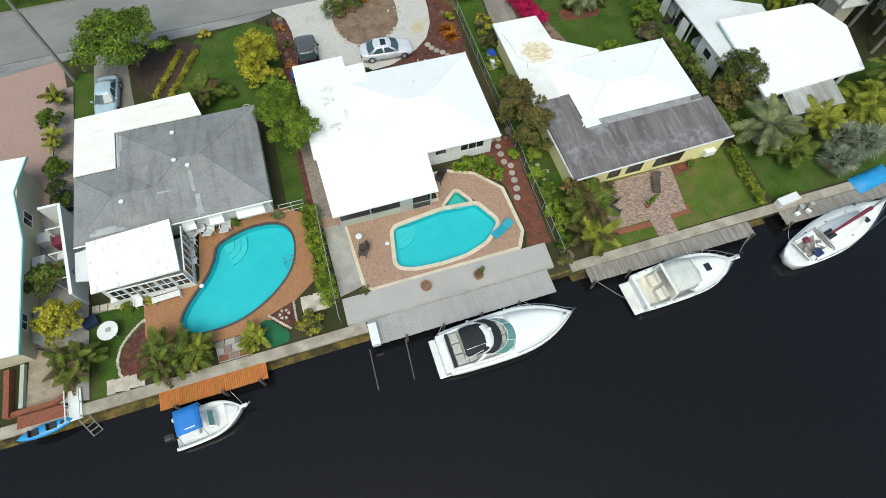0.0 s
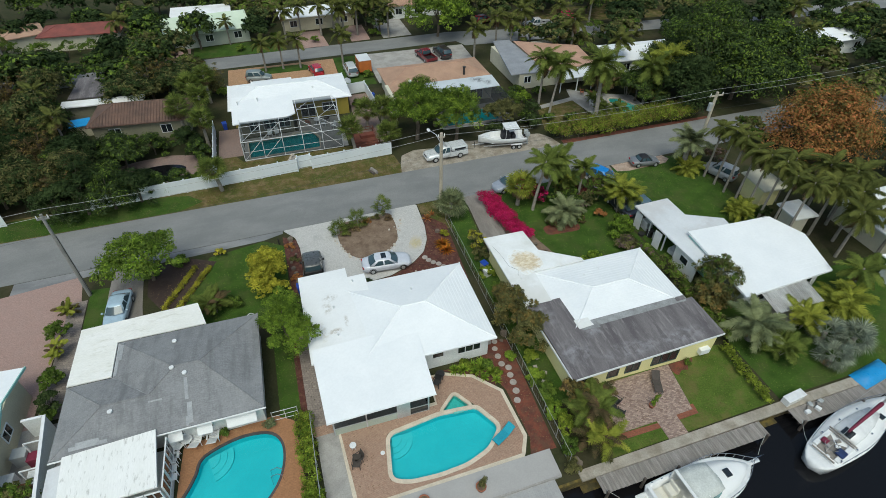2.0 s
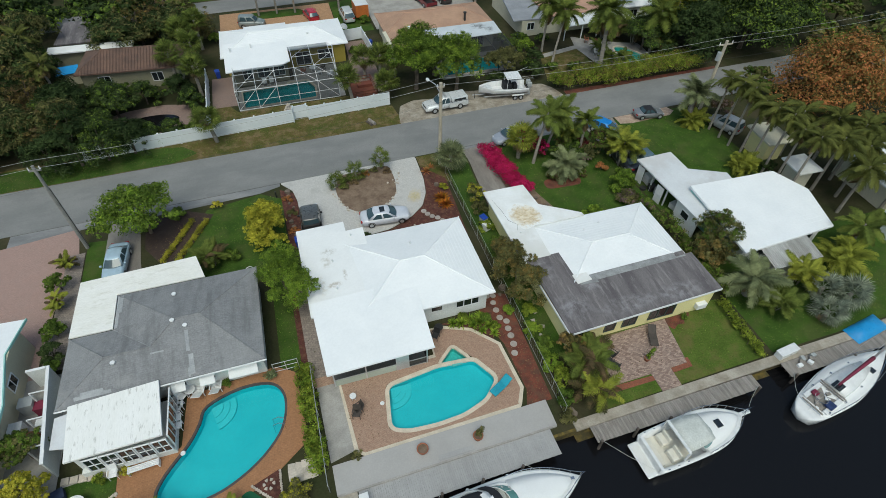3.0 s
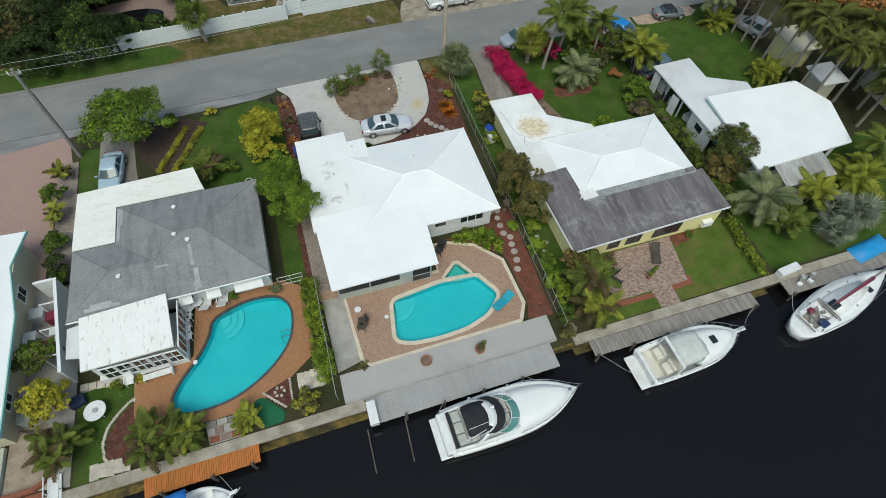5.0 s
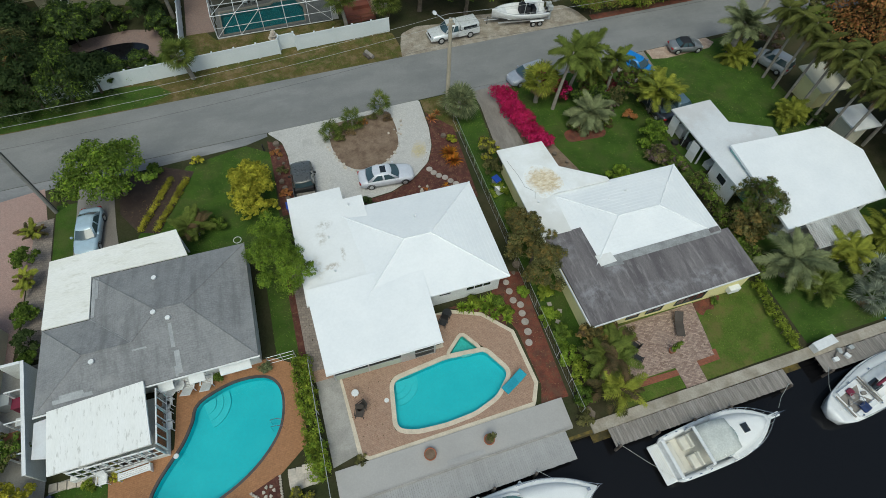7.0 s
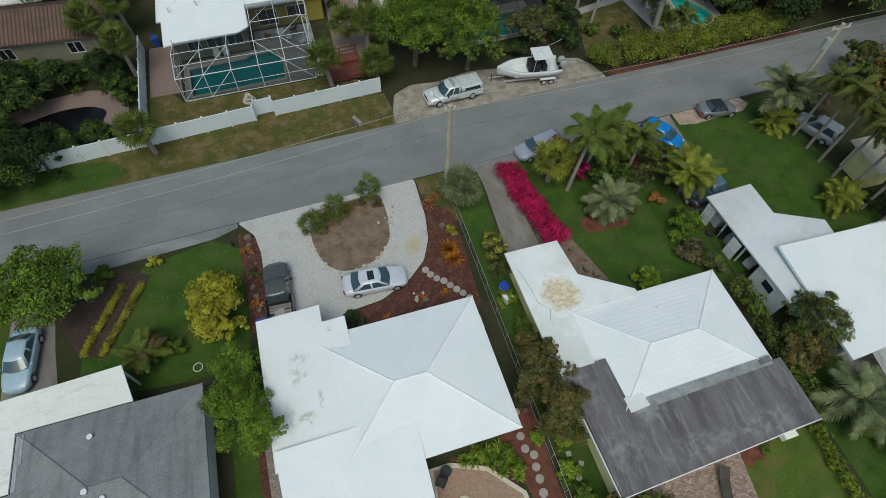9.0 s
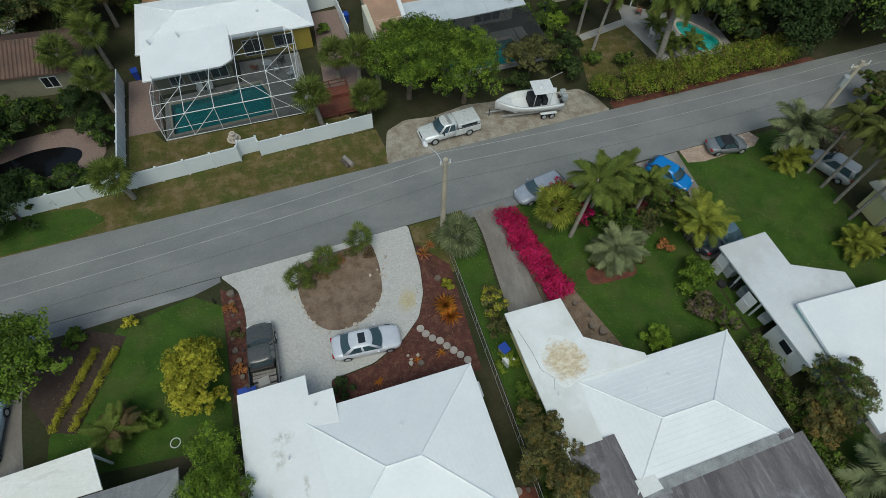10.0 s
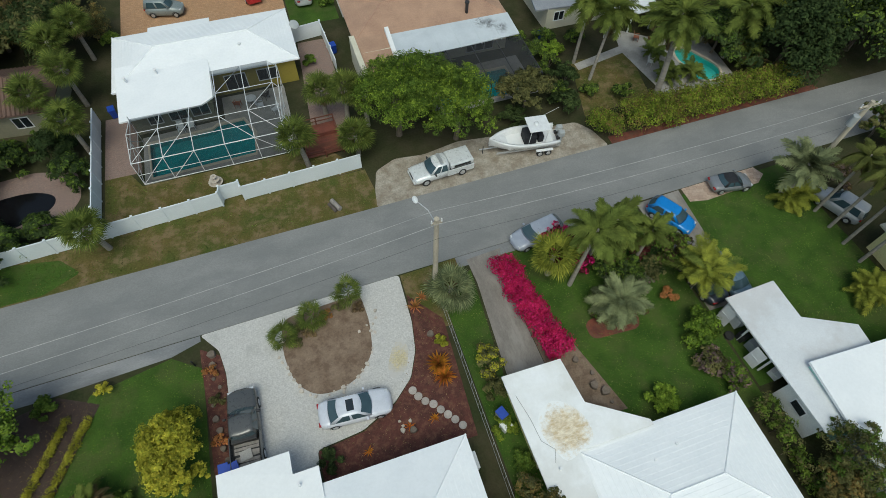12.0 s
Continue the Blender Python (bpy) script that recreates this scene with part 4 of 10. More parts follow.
patch("patio_edge_side", [(23.8, 14.55), (25.3, 14.6), (25.3, 15.0), (25.6, 15.0), (25.5, 14.2), (23.8, 14.15)], BRICK_EDGE, "red brick patio edge", 0.055)
patch("patio_path_right", [(22.1, 14.55), (23.8, 14.6), (23.75, shore(23) + 0.8), (22.1, shore(22) + 0.8)], PATIO_BRICK, "short brick path to the seawall", 0.045)
patch("turf_left", [(-7.8, 14.6), (-7.2, 14.85), (-5.85, 13.45), (-5.95, 12.8), (-7.4, 12.7), (-7.9, 13.4)], GREEN_TURF, "bright green artificial turf", 0.05, 0.3)
patch("mulch_left_back", [(-7.1, 15.0), (-5.25, 15.65), (-5.3, 13.85), (-5.8, 13.65)], MULCH, "dark red mulch triangle", 0.05, 0.15)
patch("mulch_left_curve", [(-15.3, 16.9), (-16.4, 16.0), (-17.0, 14.8), (-16.8, 13.2), (-15.0, 12.9), (-15.0, 15.6)], MULCH, "curved dark red mulch bed", 0.04, 0.4)
steps_left = structure("garden_steps", slab([(-10.9, 14.15), (-8.75, 14.15), (-8.75, 12.65), (-10.7, 12.62)], -0.05, 0.03), CONCRETE, "mixed stone steps down to the seawall", "steps")
for row, (y0, y1, z, stones) in enumerate(((13.72, 14.12, 0.16, (CONCRETE_DARK, CONCRETE, CONCRETE_DARK)), (13.2, 13.66, 0.1, (CONCRETE, PAVER_DULL, CONCRETE, STONE_WHITE)), (12.7, 13.14, 0.06, (BRICK_EDGE, PAVER_DULL, BRICK_EDGE)))):
    x0, wide_s = -10.85 + 0.07 * row, 2.05 / len(stones)
    for k, m in enumerate(stones):
        part("block", cube(x0 + k * wide_s + 0.015, x0 + (k + 1) * wide_s - 0.015, y0, y1, 0.02, z, 0.02), m, steps_left)
patch("strip_left_pavers", [(-18.7, 19.1), (-15.3, 19.2), (-15.3, 18.7), (-18.7, 18.5)], CONCRETE, "row of square concrete pavers", 0.03)

# ---- houses ----
def film_sheet(pts):
    """A single thin sheet through corner points."""
    bm = bmesh.new()
    bm.faces.new([bm.verts.new(p) for p in pts])
    return bm


def courses(parent, material, x0, x1, y0, y1, z0, rise, step=0.42, sides="SNWE"):
    """Low laps parallel to the eaves all round a hip roof."""
    half = min(x1 - x0, y1 - y0) / 2
    k = step
    while k < half - 0.1:
        z = z0 + rise * k / half
        a, b, c, d = x0 + k, x1 - k, y0 + k, y1 - k
        for side, (u0, u1, v0, v1) in zip("SNWE", ((a, b, c, c + 0.035), (a, b, d - 0.035, d), (a, a + 0.035, c, d), (b - 0.035, b, c, d))):
            if side in sides and u1 > u0 and v1 > v0:
                part("tile_course", cube(u0, u1, v0, v1, z - 0.02, z + 0.016), material, parent)
        k += step


def hips(parent, material, x0, x1, y0, y1, z0, rise, r=0.06):
    """The rounded caps along the hips and the ridge."""
    w, d = x1 - x0, y1 - y0
    h = min(w, d) / 2
    ra, rb = ((x0 + h, (y0 + y1) / 2), (x1 - h, (y0 + y1) / 2)) if w >= d else (((x0 + x1) / 2, y0 + h), ((x0 + x1) / 2, y1 - h))
    z = z0 + rise
    ends = [((x0, y0), ra), ((x0, y1), ra if w >= d else rb), ((x1, y0), rb if w >= d else ra), ((x1, y1), rb)]
    for e, rr in ends + [(ra, rb)]:
        if (Vector(e) - Vector(rr)).length > 0.05:
            part("ridge_cap", rod(bmesh.new(), (*e, z if e == ra else z0), (*rr, z), r, r, 6), material, parent)


def window(parent, x0, x1, y, z0, z1, panes=2, face=-1, frame_mat=TRIM_WHITE, along="x"):
    """A framed window on a wall that faces along y (or x)."""
    def place(bm, a0, a1, b0, b1, c0, c1):
        return box(bm, a0, a1, b0, b1, c0, c1) if along == "x" else box(bm, b0, b1, a0, a1, c0, c1)
    lo, hi = sorted((y - face * 0.02, y + face * 0.06))
    bm = bmesh.new()
    f = 0.07
    for a0, a1, c0, c1 in ((x0, x1, z0, z0 + f), (x0, x1, z1 - f, z1), (x0, x0 + f, z0 + f, z1 - f), (x1 - f, x1, z0 + f, z1 - f)):
        place(bm, a0, a1, lo, hi, c0, c1)
    for i in range(1, panes):
        m = x0 + (x1 - x0) * i / panes
        place(bm, m - 0.03, m + 0.03, lo, hi, z0 + f, z1 - f)
    w = part("window", bm, frame_mat, parent, "framed window")
    glo, ghi = sorted((y - face * 0.01, y + face * 0.025))
    for i in range(panes):
        a, b = x0 + f + (x1 - x0 - 2 * f) * i / panes, x0 + f + (x1 - x0 - 2 * f) * (i + 1) / panes
        part("pane", place(bmesh.new(), a + 0.01, b - 0.01, glo, ghi, z0 + f, z1 - f), GLASS, w)
    return w


def pipe(parent, x, y, z, r=0.06, h=0.35, material=TRIM_WHITE):
    bm = rod(bmesh.new(), (x, y, z - 0.3), (x, y, z + h), r)
    rod(bm, (x, y, z + h - 0.05), (x, y, z + h + 0.05), r * 1.7)
    part("roof_vent", bm, material, parent, "small roof vent pipe")


def hip_roof(parent, x0, x1, y0, y1, z0, rise, material, label, laps=True, step=0.33, sides="SNWE"):
    r = part("roof", hip(x0, x1, y0, y1, z0, rise), material, parent, label)
    if laps:
        courses(r, material, x0, x1, y0, y1, z0, rise, step, sides)
    hips(r, material, x0, x1, y0, y1, z0, rise)
    return r


# main house: white tile hip, low flat wings, screened porch
main = thing("house", "single-storey house with a bright white hip roof", "house")
part("wall", cube(2.0, 12.35, 24.1, 32.4, 0, 2.5), WALL_WHITE, main, "white stucco wall")
part("wall", cube(-1.0, 2.35, 25.5, 34.6, 0, 2.5), WALL_WHITE, main)
part("wall", cube(2.36, 3.8, 25.5, 33.35, 0, 2.5), WALL_WHITE, main)
part("wall", cube(-0.7, 6.3, 23.9, 26, 0, 2.4), WALL_GREEN, main)
hip_roof(main, 1.6, 12.85, 23.6, 32.8, 2.52, 1.0, ROOF_WHITE, "white painted tile hip roof", True, 0.3, "E")
part("flat_roof", tilted([(-1.5, 25.3, 2.52), (4.2, 25.3, 2.9), (4.2, 33.75, 2.75), (2.7, 33.75, 2.7), (2.7, 35.1, 2.6), (-1.5, 35.1, 2.52)], 0.16), ROOF_MAIN, main, "low white membrane roof with grey stains")
part("porch_roof", tilted([(-1.15, 20.15, 2.35), (6.75, 20.25, 2.35), (6.9, 26.4, 3.05), (-1.35, 26.4, 2.85)], 0.14), ROOF_WHITE, main, "long white porch roof sloping to the pool")
for x in (-0.75, 1.6, 3.9, 6.25):
    part("porch_post", cube(x - 0.05, x + 0.05, 20.48, 20.6, 0.04, 2.25), ALU, main)
part("porch_rail", cube(-0.7, 6.2, 20.52, 20.58, 0.75, 0.82), ALU, main)
part("porch_screen", film_sheet([(-0.7, 20.55, 0.05), (6.2, 20.55, 0.05), (6.2, 20.55, 2.2), (-0.7, 20.55, 2.2)]), SCREEN, main, "dark insect screen")
part("porch_screen", film_sheet([(6.25, 20.6, 0.05), (6.25, 23.9, 0.05), (6.25, 23.9, 2.2), (6.25, 20.6, 2.2)]), SCREEN, main, "dark insect screen")
part("porch_floor", cube(-0.8, 6.3, 20.5, 23.9, -0.02, 0.05), CONCRETE, main)
window(main, 7.6, 8.6, 24.1, 1.2, 2.0, 1)
window(main, 9.7, 11.7, 24.1, 1.0, 2.1, 3)
part("porch_wall", cube(-0.7, 3.85, 20.5, 20.56, 0.05, 0.74), WALL_GREEN, main, "low pale panel below the screen")
part("screen_door", cube(3.95, 4.85, 20.47, 20.53, 0.05, 2.1), ALU, main, "pale framed screen door")
part("gutter", tube(bmesh.new(), [(-1.15, 20.1, 2.3), (6.78, 20.2, 2.3)], 0.05), TRIM_WHITE, main)
for x, y, z in ((1.0, 30.4, 2.75), (7.6, 30.2, 3.15), (3.0, 33, 2.75), (0.9, 27.4, 2.7)):
    pipe(main, x, y, z, 0.05, 0.2)

# left house: grey shingle hips, white carport roof, glazed garden room
left = thing("house", "grey shingle hip-roofed house with white flat annexes", "house")
part("wall", cube(-15.2, -5.4, 23.3, 31.5, 0, 2.45), WALL_WHITE, left, "white stucco wall")
part("wall", cube(-18.1, -15.0, 23.1, 28, 0, 2.45), WALL_WHITE, left)
S_L, E_L = 0.255, 2.5
SKEL = {k: (x, y, E_L + S_L * rise) for k, (x, y, rise) in {"a": (-18.55, 22.65, 0), "b": (-5.1, 22.75, 0), "c": (-5.1, 31.9, 0), "d": (-15.55, 31.9, 0), "e": (-15.55, 28.5, 0), "f": (-18.55, 28.5, 0), "p": (-9.2, 27.27, 4.62), "q": (-10.93, 27.27, 4.62), "r": (-12.62, 25.57, 2.92), "t": (-15.62, 25.57, 2.92)}.items()}
bm = bmesh.new()
top_v = {k: bm.verts.new(v) for k, v in SKEL.items()}
low_v = {k: bm.verts.new((SKEL[k][0], SKEL[k][1], E_L - 0.16)) for k in "abcdef"}
for face in ("abpqrt", "bcp", "cdqp", "derq", "eftr", "fat"):
    bm.faces.new([top_v[k] for k in face])
for k, j in zip("abcdef", "bcdefa"):
    bm.faces.new((low_v[k], low_v[j], top_v[j], top_v[k]))
bm.faces.new([low_v[k] for k in "fedcba"])
roof_l = part("roof", bm, SHINGLE, left, "weathered grey shingle hip roof")
for k, j in ("bp", "cp", "dq", "pq", "qr", "rt", "at", "ft"):
    part("ridge_cap", rod(bmesh.new(), SKEL[k], SKEL[j], 0.05, 0.05, 6), SHINGLE, roof_l)
part("valley", rod(bmesh.new(), SKEL["e"], SKEL["r"], 0.035, 0.035, 6), FLASHING, roof_l)


def on_south(x, y, lift=0.012):
    return (x, y, E_L + S_L * (y - 22.66) + lift)


for x0, x1, ya, yb in ((-10.25, -10.0, 24.6, 26.2), (-10.1, -9.75, 22.9, 24.35), (-10.2, -10.05, 22.75, 23.4), (-17.4, -15.1, 23.0, 23.25), (-17.0, -15.6, 23.25, 23.45), (-12.6, -11.7, 25.0, 25.1)):
    part("roof_patch", tilted([on_south(x0, ya), on_south(x1, ya), on_south(x1 - 0.06, yb), on_south(x0 - 0.04, yb)], 0.03), SEALANT, left, "pale patch of sealant")
for x, ya, yb in ((-15.42, 28.6, 31.8), (-15.2, 30.0, 31.7)):
    part("roof_patch", tilted([(x - 0.13, ya, 2.52 + S_L * (x + 15.42)), (x + 0.13, ya, 2.52 + S_L * (x + 15.68)), (x + 0.13, yb, 2.52 + S_L * (x + 15.68)), (x - 0.13, yb, 2.52 + S_L * (x + 15.42))], 0.02), SEALANT, left, "pale patch of sealant")
part("carport_roof", slab([(-18.55, 28.55), (-15.6, 28.55), (-15.6, 31.95), (-9.1, 31.95), (-9.8, 34.5), (-18.5, 34.1)], 2.5, 2.6), ROOF_CRAZED, left, "flat white carport roof with black mould")
for x, y in ((-18.2, 33.7), (-14.8, 33.8), (-9.8, 34.1)):
    part("carport_post", cube(x - 0.06, x + 0.06, y - 0.06, y + 0.06, 0, 2.5), TRIM_WHITE, left)
part("garden_room_roof", tilted([(-17.5, 18.8, 2.45), (-11.8, 18.95, 2.45), (-12.1, 22.95, 2.75), (-17.65, 22.6, 2.75)], 0.15), ROOF_WHITE_OLD, left, "flat white roof with dark mould streaks")
part("garden_room_wall", cube(-17.2, -11.6, 18.75, 22.6, 0, 0.6), WALL_WHITE, left)
part("garden_room_wall", cube(-17.2, -16.9, 19.1, 22.5, 0.6, 2.3), WALL_WHITE, left)
part("canopy", tilted([(-18.65, 20.2, 2.05), (-17.6, 19.9, 2.2), (-17.7, 22.4, 2.3), (-18.7, 22.4, 2.1)], 0.08), ROOF_CARPORT, left, "grey corrugated canopy")
for i in range(5):
    window(left, -16.6 + i * 1.0, -15.65 + i * 1.0, 18.75, 0.65, 2.2, 2, -1)
    part("glazing_bar", cube(-16.6 + i * 1.0, -15.65 + i * 1.0, 18.69, 18.74, 1.38, 1.44), TRIM_WHITE, left)
for i in range(3):
    window(left, 18.95 + i * 1.2, 20.1 + i * 1.2, -11.6, 0.65, 2.25, 2, 1, TRIM_WHITE, "y")
for x0, x1 in ((-11.6, -10.7), (-9.75, -8.75), (-7.8, -5.8)):
    part("awning", tilted([(x0, 22.45, 1.5), (x1, 22.45, 1.5), (x1, 23.2, 2.15), (x0, 23.2, 2.15)], 0.05), TRIM_WHITE, left, "white window awning")
    window(left, x0 + 0.05, x1 - 0.05, 23.3, 0.9, 2.0, 2)
for x, y, z in ((-10.2, 26.5, 3.45), (-15.0, 24.95, 3.05), (-11.25, 30.3, 2.9), (-11.05, 27.1, 3.6)):
    pipe(left, x, y, z, 0.1, 0.16)
part("gutter", tube(bmesh.new(), [(-18.6, 22.58, 2.42), (-5.0, 22.68, 2.42)], 0.06), TRIM_WHITE, left)

# right house: yellow, white hip, dark tar lower roof
right = thing("house", "yellow stucco house with white and dark tar roofs", "house")
part("wall", cube(17.0, 30.1, 18.75, 29.85, 0, 2.1), WALL_YELLOW, right, "pale yellow stucco wall")
part("wall", cube(16.7, 19.9, 29.9, 34.9, 0, 2.35), WALL_YELLOW, right)
hip_roof(right, 18.7, 30.15, 22.05, 29.95, 2.25, 0.72, ROOF_WHITE, "white painted tile hip roof")
part("carport_roof", tilted([(x, y, 2.5) for x, y in ((16.3, 26.0), (18.8, 26.0), (18.9, 29.75), (23.95, 29.75), (23.9, 30.1), (20.55, 32.3), (20.3, 35.35), (16.2, 35.4))], 0.15), ROOF_FLAT_W, right, "flat white roof with a straw-coloured stain")
part("tar_roof", tilted([(16.9, 18.35, 2.2), (30.75, 18.8, 2.2), (30.6, 22.85, 2.42), (16.75, 22.6, 2.42)], 0.14), ROOF_TAR, right, "dark weathered tar roof")
part("tar_roof", tilted([(16.75, 22.6, 2.42), (19.7, 22.66, 2.42), (19.6, 26.1, 2.46), (16.55, 26.0, 2.46)], 0.14), ROOF_TAR, right, "dark weathered tar roof")
part("fascia", tilted([(16.88, 18.27, 2.19), (30.77, 18.72, 2.19), (30.77, 18.78, 2.19), (16.88, 18.33, 2.19)], 0.18), TRIM_WHITE, right)
part("fascia", tilted([(16.8, 18.3, 2.19), (16.86, 18.3, 2.19), (16.53, 26.0, 2.44), (16.47, 26.0, 2.44)], 0.2), TRIM_WHITE, right)
part("flashing", tilted([(20.85, 22.42, 2.412), (29.9, 22.62, 2.42), (29.9, 23.2, 2.5), (20.85, 23.05, 2.5)], 0.05), FLASHING, right, "grey felt strip where two roofs meet")
part("flashing", tilted([(19.75, 22.3, 2.43), (21.3, 22.2, 2.43), (21.3, 22.75, 2.45), (19.75, 22.75, 2.45)], 0.03), FLASHING, right, "grey felt patch at a roof corner")
part("roof_apron", tilted([(19.55, 22.45, 2.47), (20.9, 22.55, 2.47), (20.75, 23.4, 2.5), (19.5, 23.4, 2.5)], 0.04), ROOF_FLAT_W, right, "white coated corner of the roof")
for xa, xb in ((29.0, 29.9),):
    part("flashing", tilted([(xa, 22.75, 2.47), (xb, 22.78, 2.47), (xb, 23.15, 2.51), (xa, 23.1, 2.51)], 0.03), ROOF_TAR, right)
stain = rounded([(17.5, 32.5), (18.6, 33.0), (19.6, 32.4), (20.2, 31.2), (20.0, 30.1), (19.0, 29.7), (18.0, 29.5), (17.5, 30.4), (17.2, 31.5)], 3)
part("leaf_stain", tilted([(x, y, 2.515) for x, y in stain], 0.02), STRAW, right, "patch of straw-coloured leaf litter")
for a, b, n in ((17.6, 18.7, 2), (20.2, 21.2, 1), (21.8, 23.1, 2), (24.2, 26.6, 3)):
    window(right, a, b, 18.75, 0.5, 1.85, n, -1, TRIM_GREEN)
part("wall_unit", cube(28.6, 29.5, 18.35, 18.75, 0.6, 1.15, 0.02), TRIM_WHITE, right, "white wall air conditioner")
bm = tube(bmesh.new(), [(16.6, 34.0, 2.51), (16.9, 32.4, 2.51), (17.0, 31.0, 2.51), (17.6, 30.3, 2.51), (17.3, 29.6, 2.51)], 0.01)
part("roof_cable", bm, BLACK, right)
for x, y in ((22.9, 27.9), (24.6, 28.3), (17.4, 29.2)):
    pipe(right, x, y, 2.5, 0.05, 0.15)

# east house: broad white roof, pale carport, corrugated porch
east = thing("house", "white-roofed house with a long pale carport", "house")
part("wall", cube(35.8, 44.0, 22.1, 29.4, 0, 2.5), WALL_WHITE, east, "white stucco wall")
part("wall", cube(35.5, 35.8, 25.5, 29.8, 0, 2.6), TRIM_TEAL, east, "blue-green side wall")
part("roof", tilted([(34.9, 21.25, 2.6), (44.85, 21.75, 2.6), (46.2, 26.4, 2.85), (44.75, 29.6, 2.98), (35.4, 30.0, 2.98)], 0.2), ROOF_WHITE, east, "broad low white roof")
for i in range(1, 18):
    y = 21.6 + i * 0.47
    z = 2.585 + (y - 21.5) * 0.0452
    bm = box(bmesh.new(), 35.3, 44.6, y + 0.1, y + 0.13, z, z + 0.02)
    part("roof_seam", bm, ROOF_WHITE, east)
part("carport_roof", tilted([(x, y, 2.42) for x, y in ((33.35, 35.8), (37.45, 35.95), (37.45, 32.95), (40.85, 31.25), (40.6, 29.0), (36.5, 25.7), (33.75, 26.0))], 0.13), ROOF_CARPORT, east, "long pale grey carport roof")
part("wall", cube(33.86, 33.98, 26.2, 29.3, 0, 2.28), WALL_WHITE, east, "white carport side wall")
side_window = part("window", cube(33.825, 33.855, 27.3, 28.4, 1.05, 1.85), TRIM_WHITE, east)
part("pane", cube(33.805, 33.822, 27.38, 28.32, 1.13, 1.77), GLASS, side_window)
for y in (31, 33.4, 35.6):
    part("carport_post", cube(33.9, 34.02, y - 0.06, y + 0.06, 0, 2.28), TRIM_WHITE, east)
part("wall", cube(36.4, 40.2, 29.5, 31.4, 0, 2.4), WALL_WHITE, east)
bm = bmesh.new()
rows = []
for y, z in ((19.3, 1.95), (21.6, 2.4)):
    rows.append([bm.verts.new((36.7 + i * 0.0975, y, z + 0.05 * (i % 2))) for i in range(53)])
for i in range(52):
    bm.faces.new((rows[0][i], rows[0][i + 1], rows[1][i + 1], rows[1][i]))
bmesh.ops.solidify(bm, geom=bm.faces[:], thickness=-0.02)
part("porch_roof", bm, ROOF_CORR, east, "old corrugated grey porch roof")
for x in (36.9, 39.2, 41.6):
    part("porch_post", cube(x - 0.05, x + 0.05, 19.45, 19.55, 0, 1.95), TRIM_WHITE, east)
part("porch_floor", cube(36.6, 41.9, 19.4, 22.1, -0.02, 0.06), CONCRETE, east)
window(east, 37.4, 39.4, 22.1, 0.5, 2.0, 2)
window(east, 41.9, 43.4, 22.1, 0.9, 2.0, 2)

# west building with a teal edge
west = thing("house", "beige building with a white roof edged in teal", "house")
part("wall", cube(-33, -22.3, 16.3, 30.6, 0, 2.7), WALL_BEIGE, west, "beige stucco wall")
part("roof", tilted([(-34, 15.7, 3.6), (-21.55, 15.7, 2.8), (-21.7, 24.0, 2.8), (-22.5, 28.2, 2.8), (-21.75, 31.2, 2.8), (-34, 31.2, 3.6)], 0.12), ROOF_WHITE, west, "bright white roof")
part("fascia", tilted([(-21.56, 15.65, 2.83), (-21.48, 15.65, 2.83), (-21.63, 24.0, 2.83), (-22.43, 28.2, 2.83), (-21.68, 31.25, 2.83), (-21.76, 31.25, 2.83), (-22.51, 28.2, 2.83), (-21.71, 24.0, 2.83)], 0.2), TRIM_TEAL, west, "teal roof edge")
window(west, 26.0, 27.2, -22.3, 1.0, 2.0, 2, 1, TRIM_WHITE, "y")
window(west, 18.0, 19.2, -22.3, 1.0, 2.0, 2, 1, TRIM_WHITE, "y")
lean = thing("garden_screen", "white panelled screen wall round a side court", "screen wall")
part("panel", slab([(-19.95, 26.95), (-19.83, 26.95), (-18.9, 19.4), (-19.02, 19.4)], 0, 2.0), WALL_WHITE, lean, "pale painted panel")
part("panel", slab([(-21.3, 26.85), (-19.97, 26.85), (-19.97, 26.97), (-21.3, 26.97)], 0, 2.0), WALL_WHITE, lean)
part("cap", tilted([(-20.0, 26.98, 2.06), (-19.78, 26.98, 2.06), (-18.85, 19.38, 2.06), (-19.07, 19.38, 2.06)], 0.05), TRIM_WHITE, lean)
part("cap", cube(-21.3, -20.02, 26.8, 27.0, 2.01, 2.06), TRIM_WHITE, lean)
for y in (20.8, 22.9, 25.0):
    x = -19.02 - 0.1235 * (y - 19.4)
    part("beam", cube(x - 1.1, x - 0.02, y, y + 0.07, 1.85, 1.93), TRIM_WHITE, lean)
    part("post", cube(x - 1.12, x - 1.04, y, y + 0.08, 0, 1.85), TRIM_WHITE, lean)

# north house with its screen cage
north = thing("house", "mustard house with a white hip roof", "house")
part("wall", cube(-6.5, 9.1, 70.3, 77.6, 0, 2.7), WALL_MUSTARD, north, "mustard stucco wall")
# Wing of the mustard house, its shade under the screens painted in.
part("wall", cube(-5.9, 1.1, 67.2, 71, 0, 2.6), WALL_SHADE, north, "stucco wall coloured olive-grey for the shade of the cage")
hip_roof(north, -7.0, 9.6, 69.9, 78.1, 2.75, 1.1, ROOF_WHITE, "white painted tile hip roof")
part("roof", tilted([(-6.5, 66.2, 2.55), (0.3, 66.4, 2.55), (1.55, 67.2, 2.6), (1.5, 72.6, 3.35), (-6.5, 72.6, 3.3)], 0.14), ROOF_WHITE, north, "white roof wing over the patio")
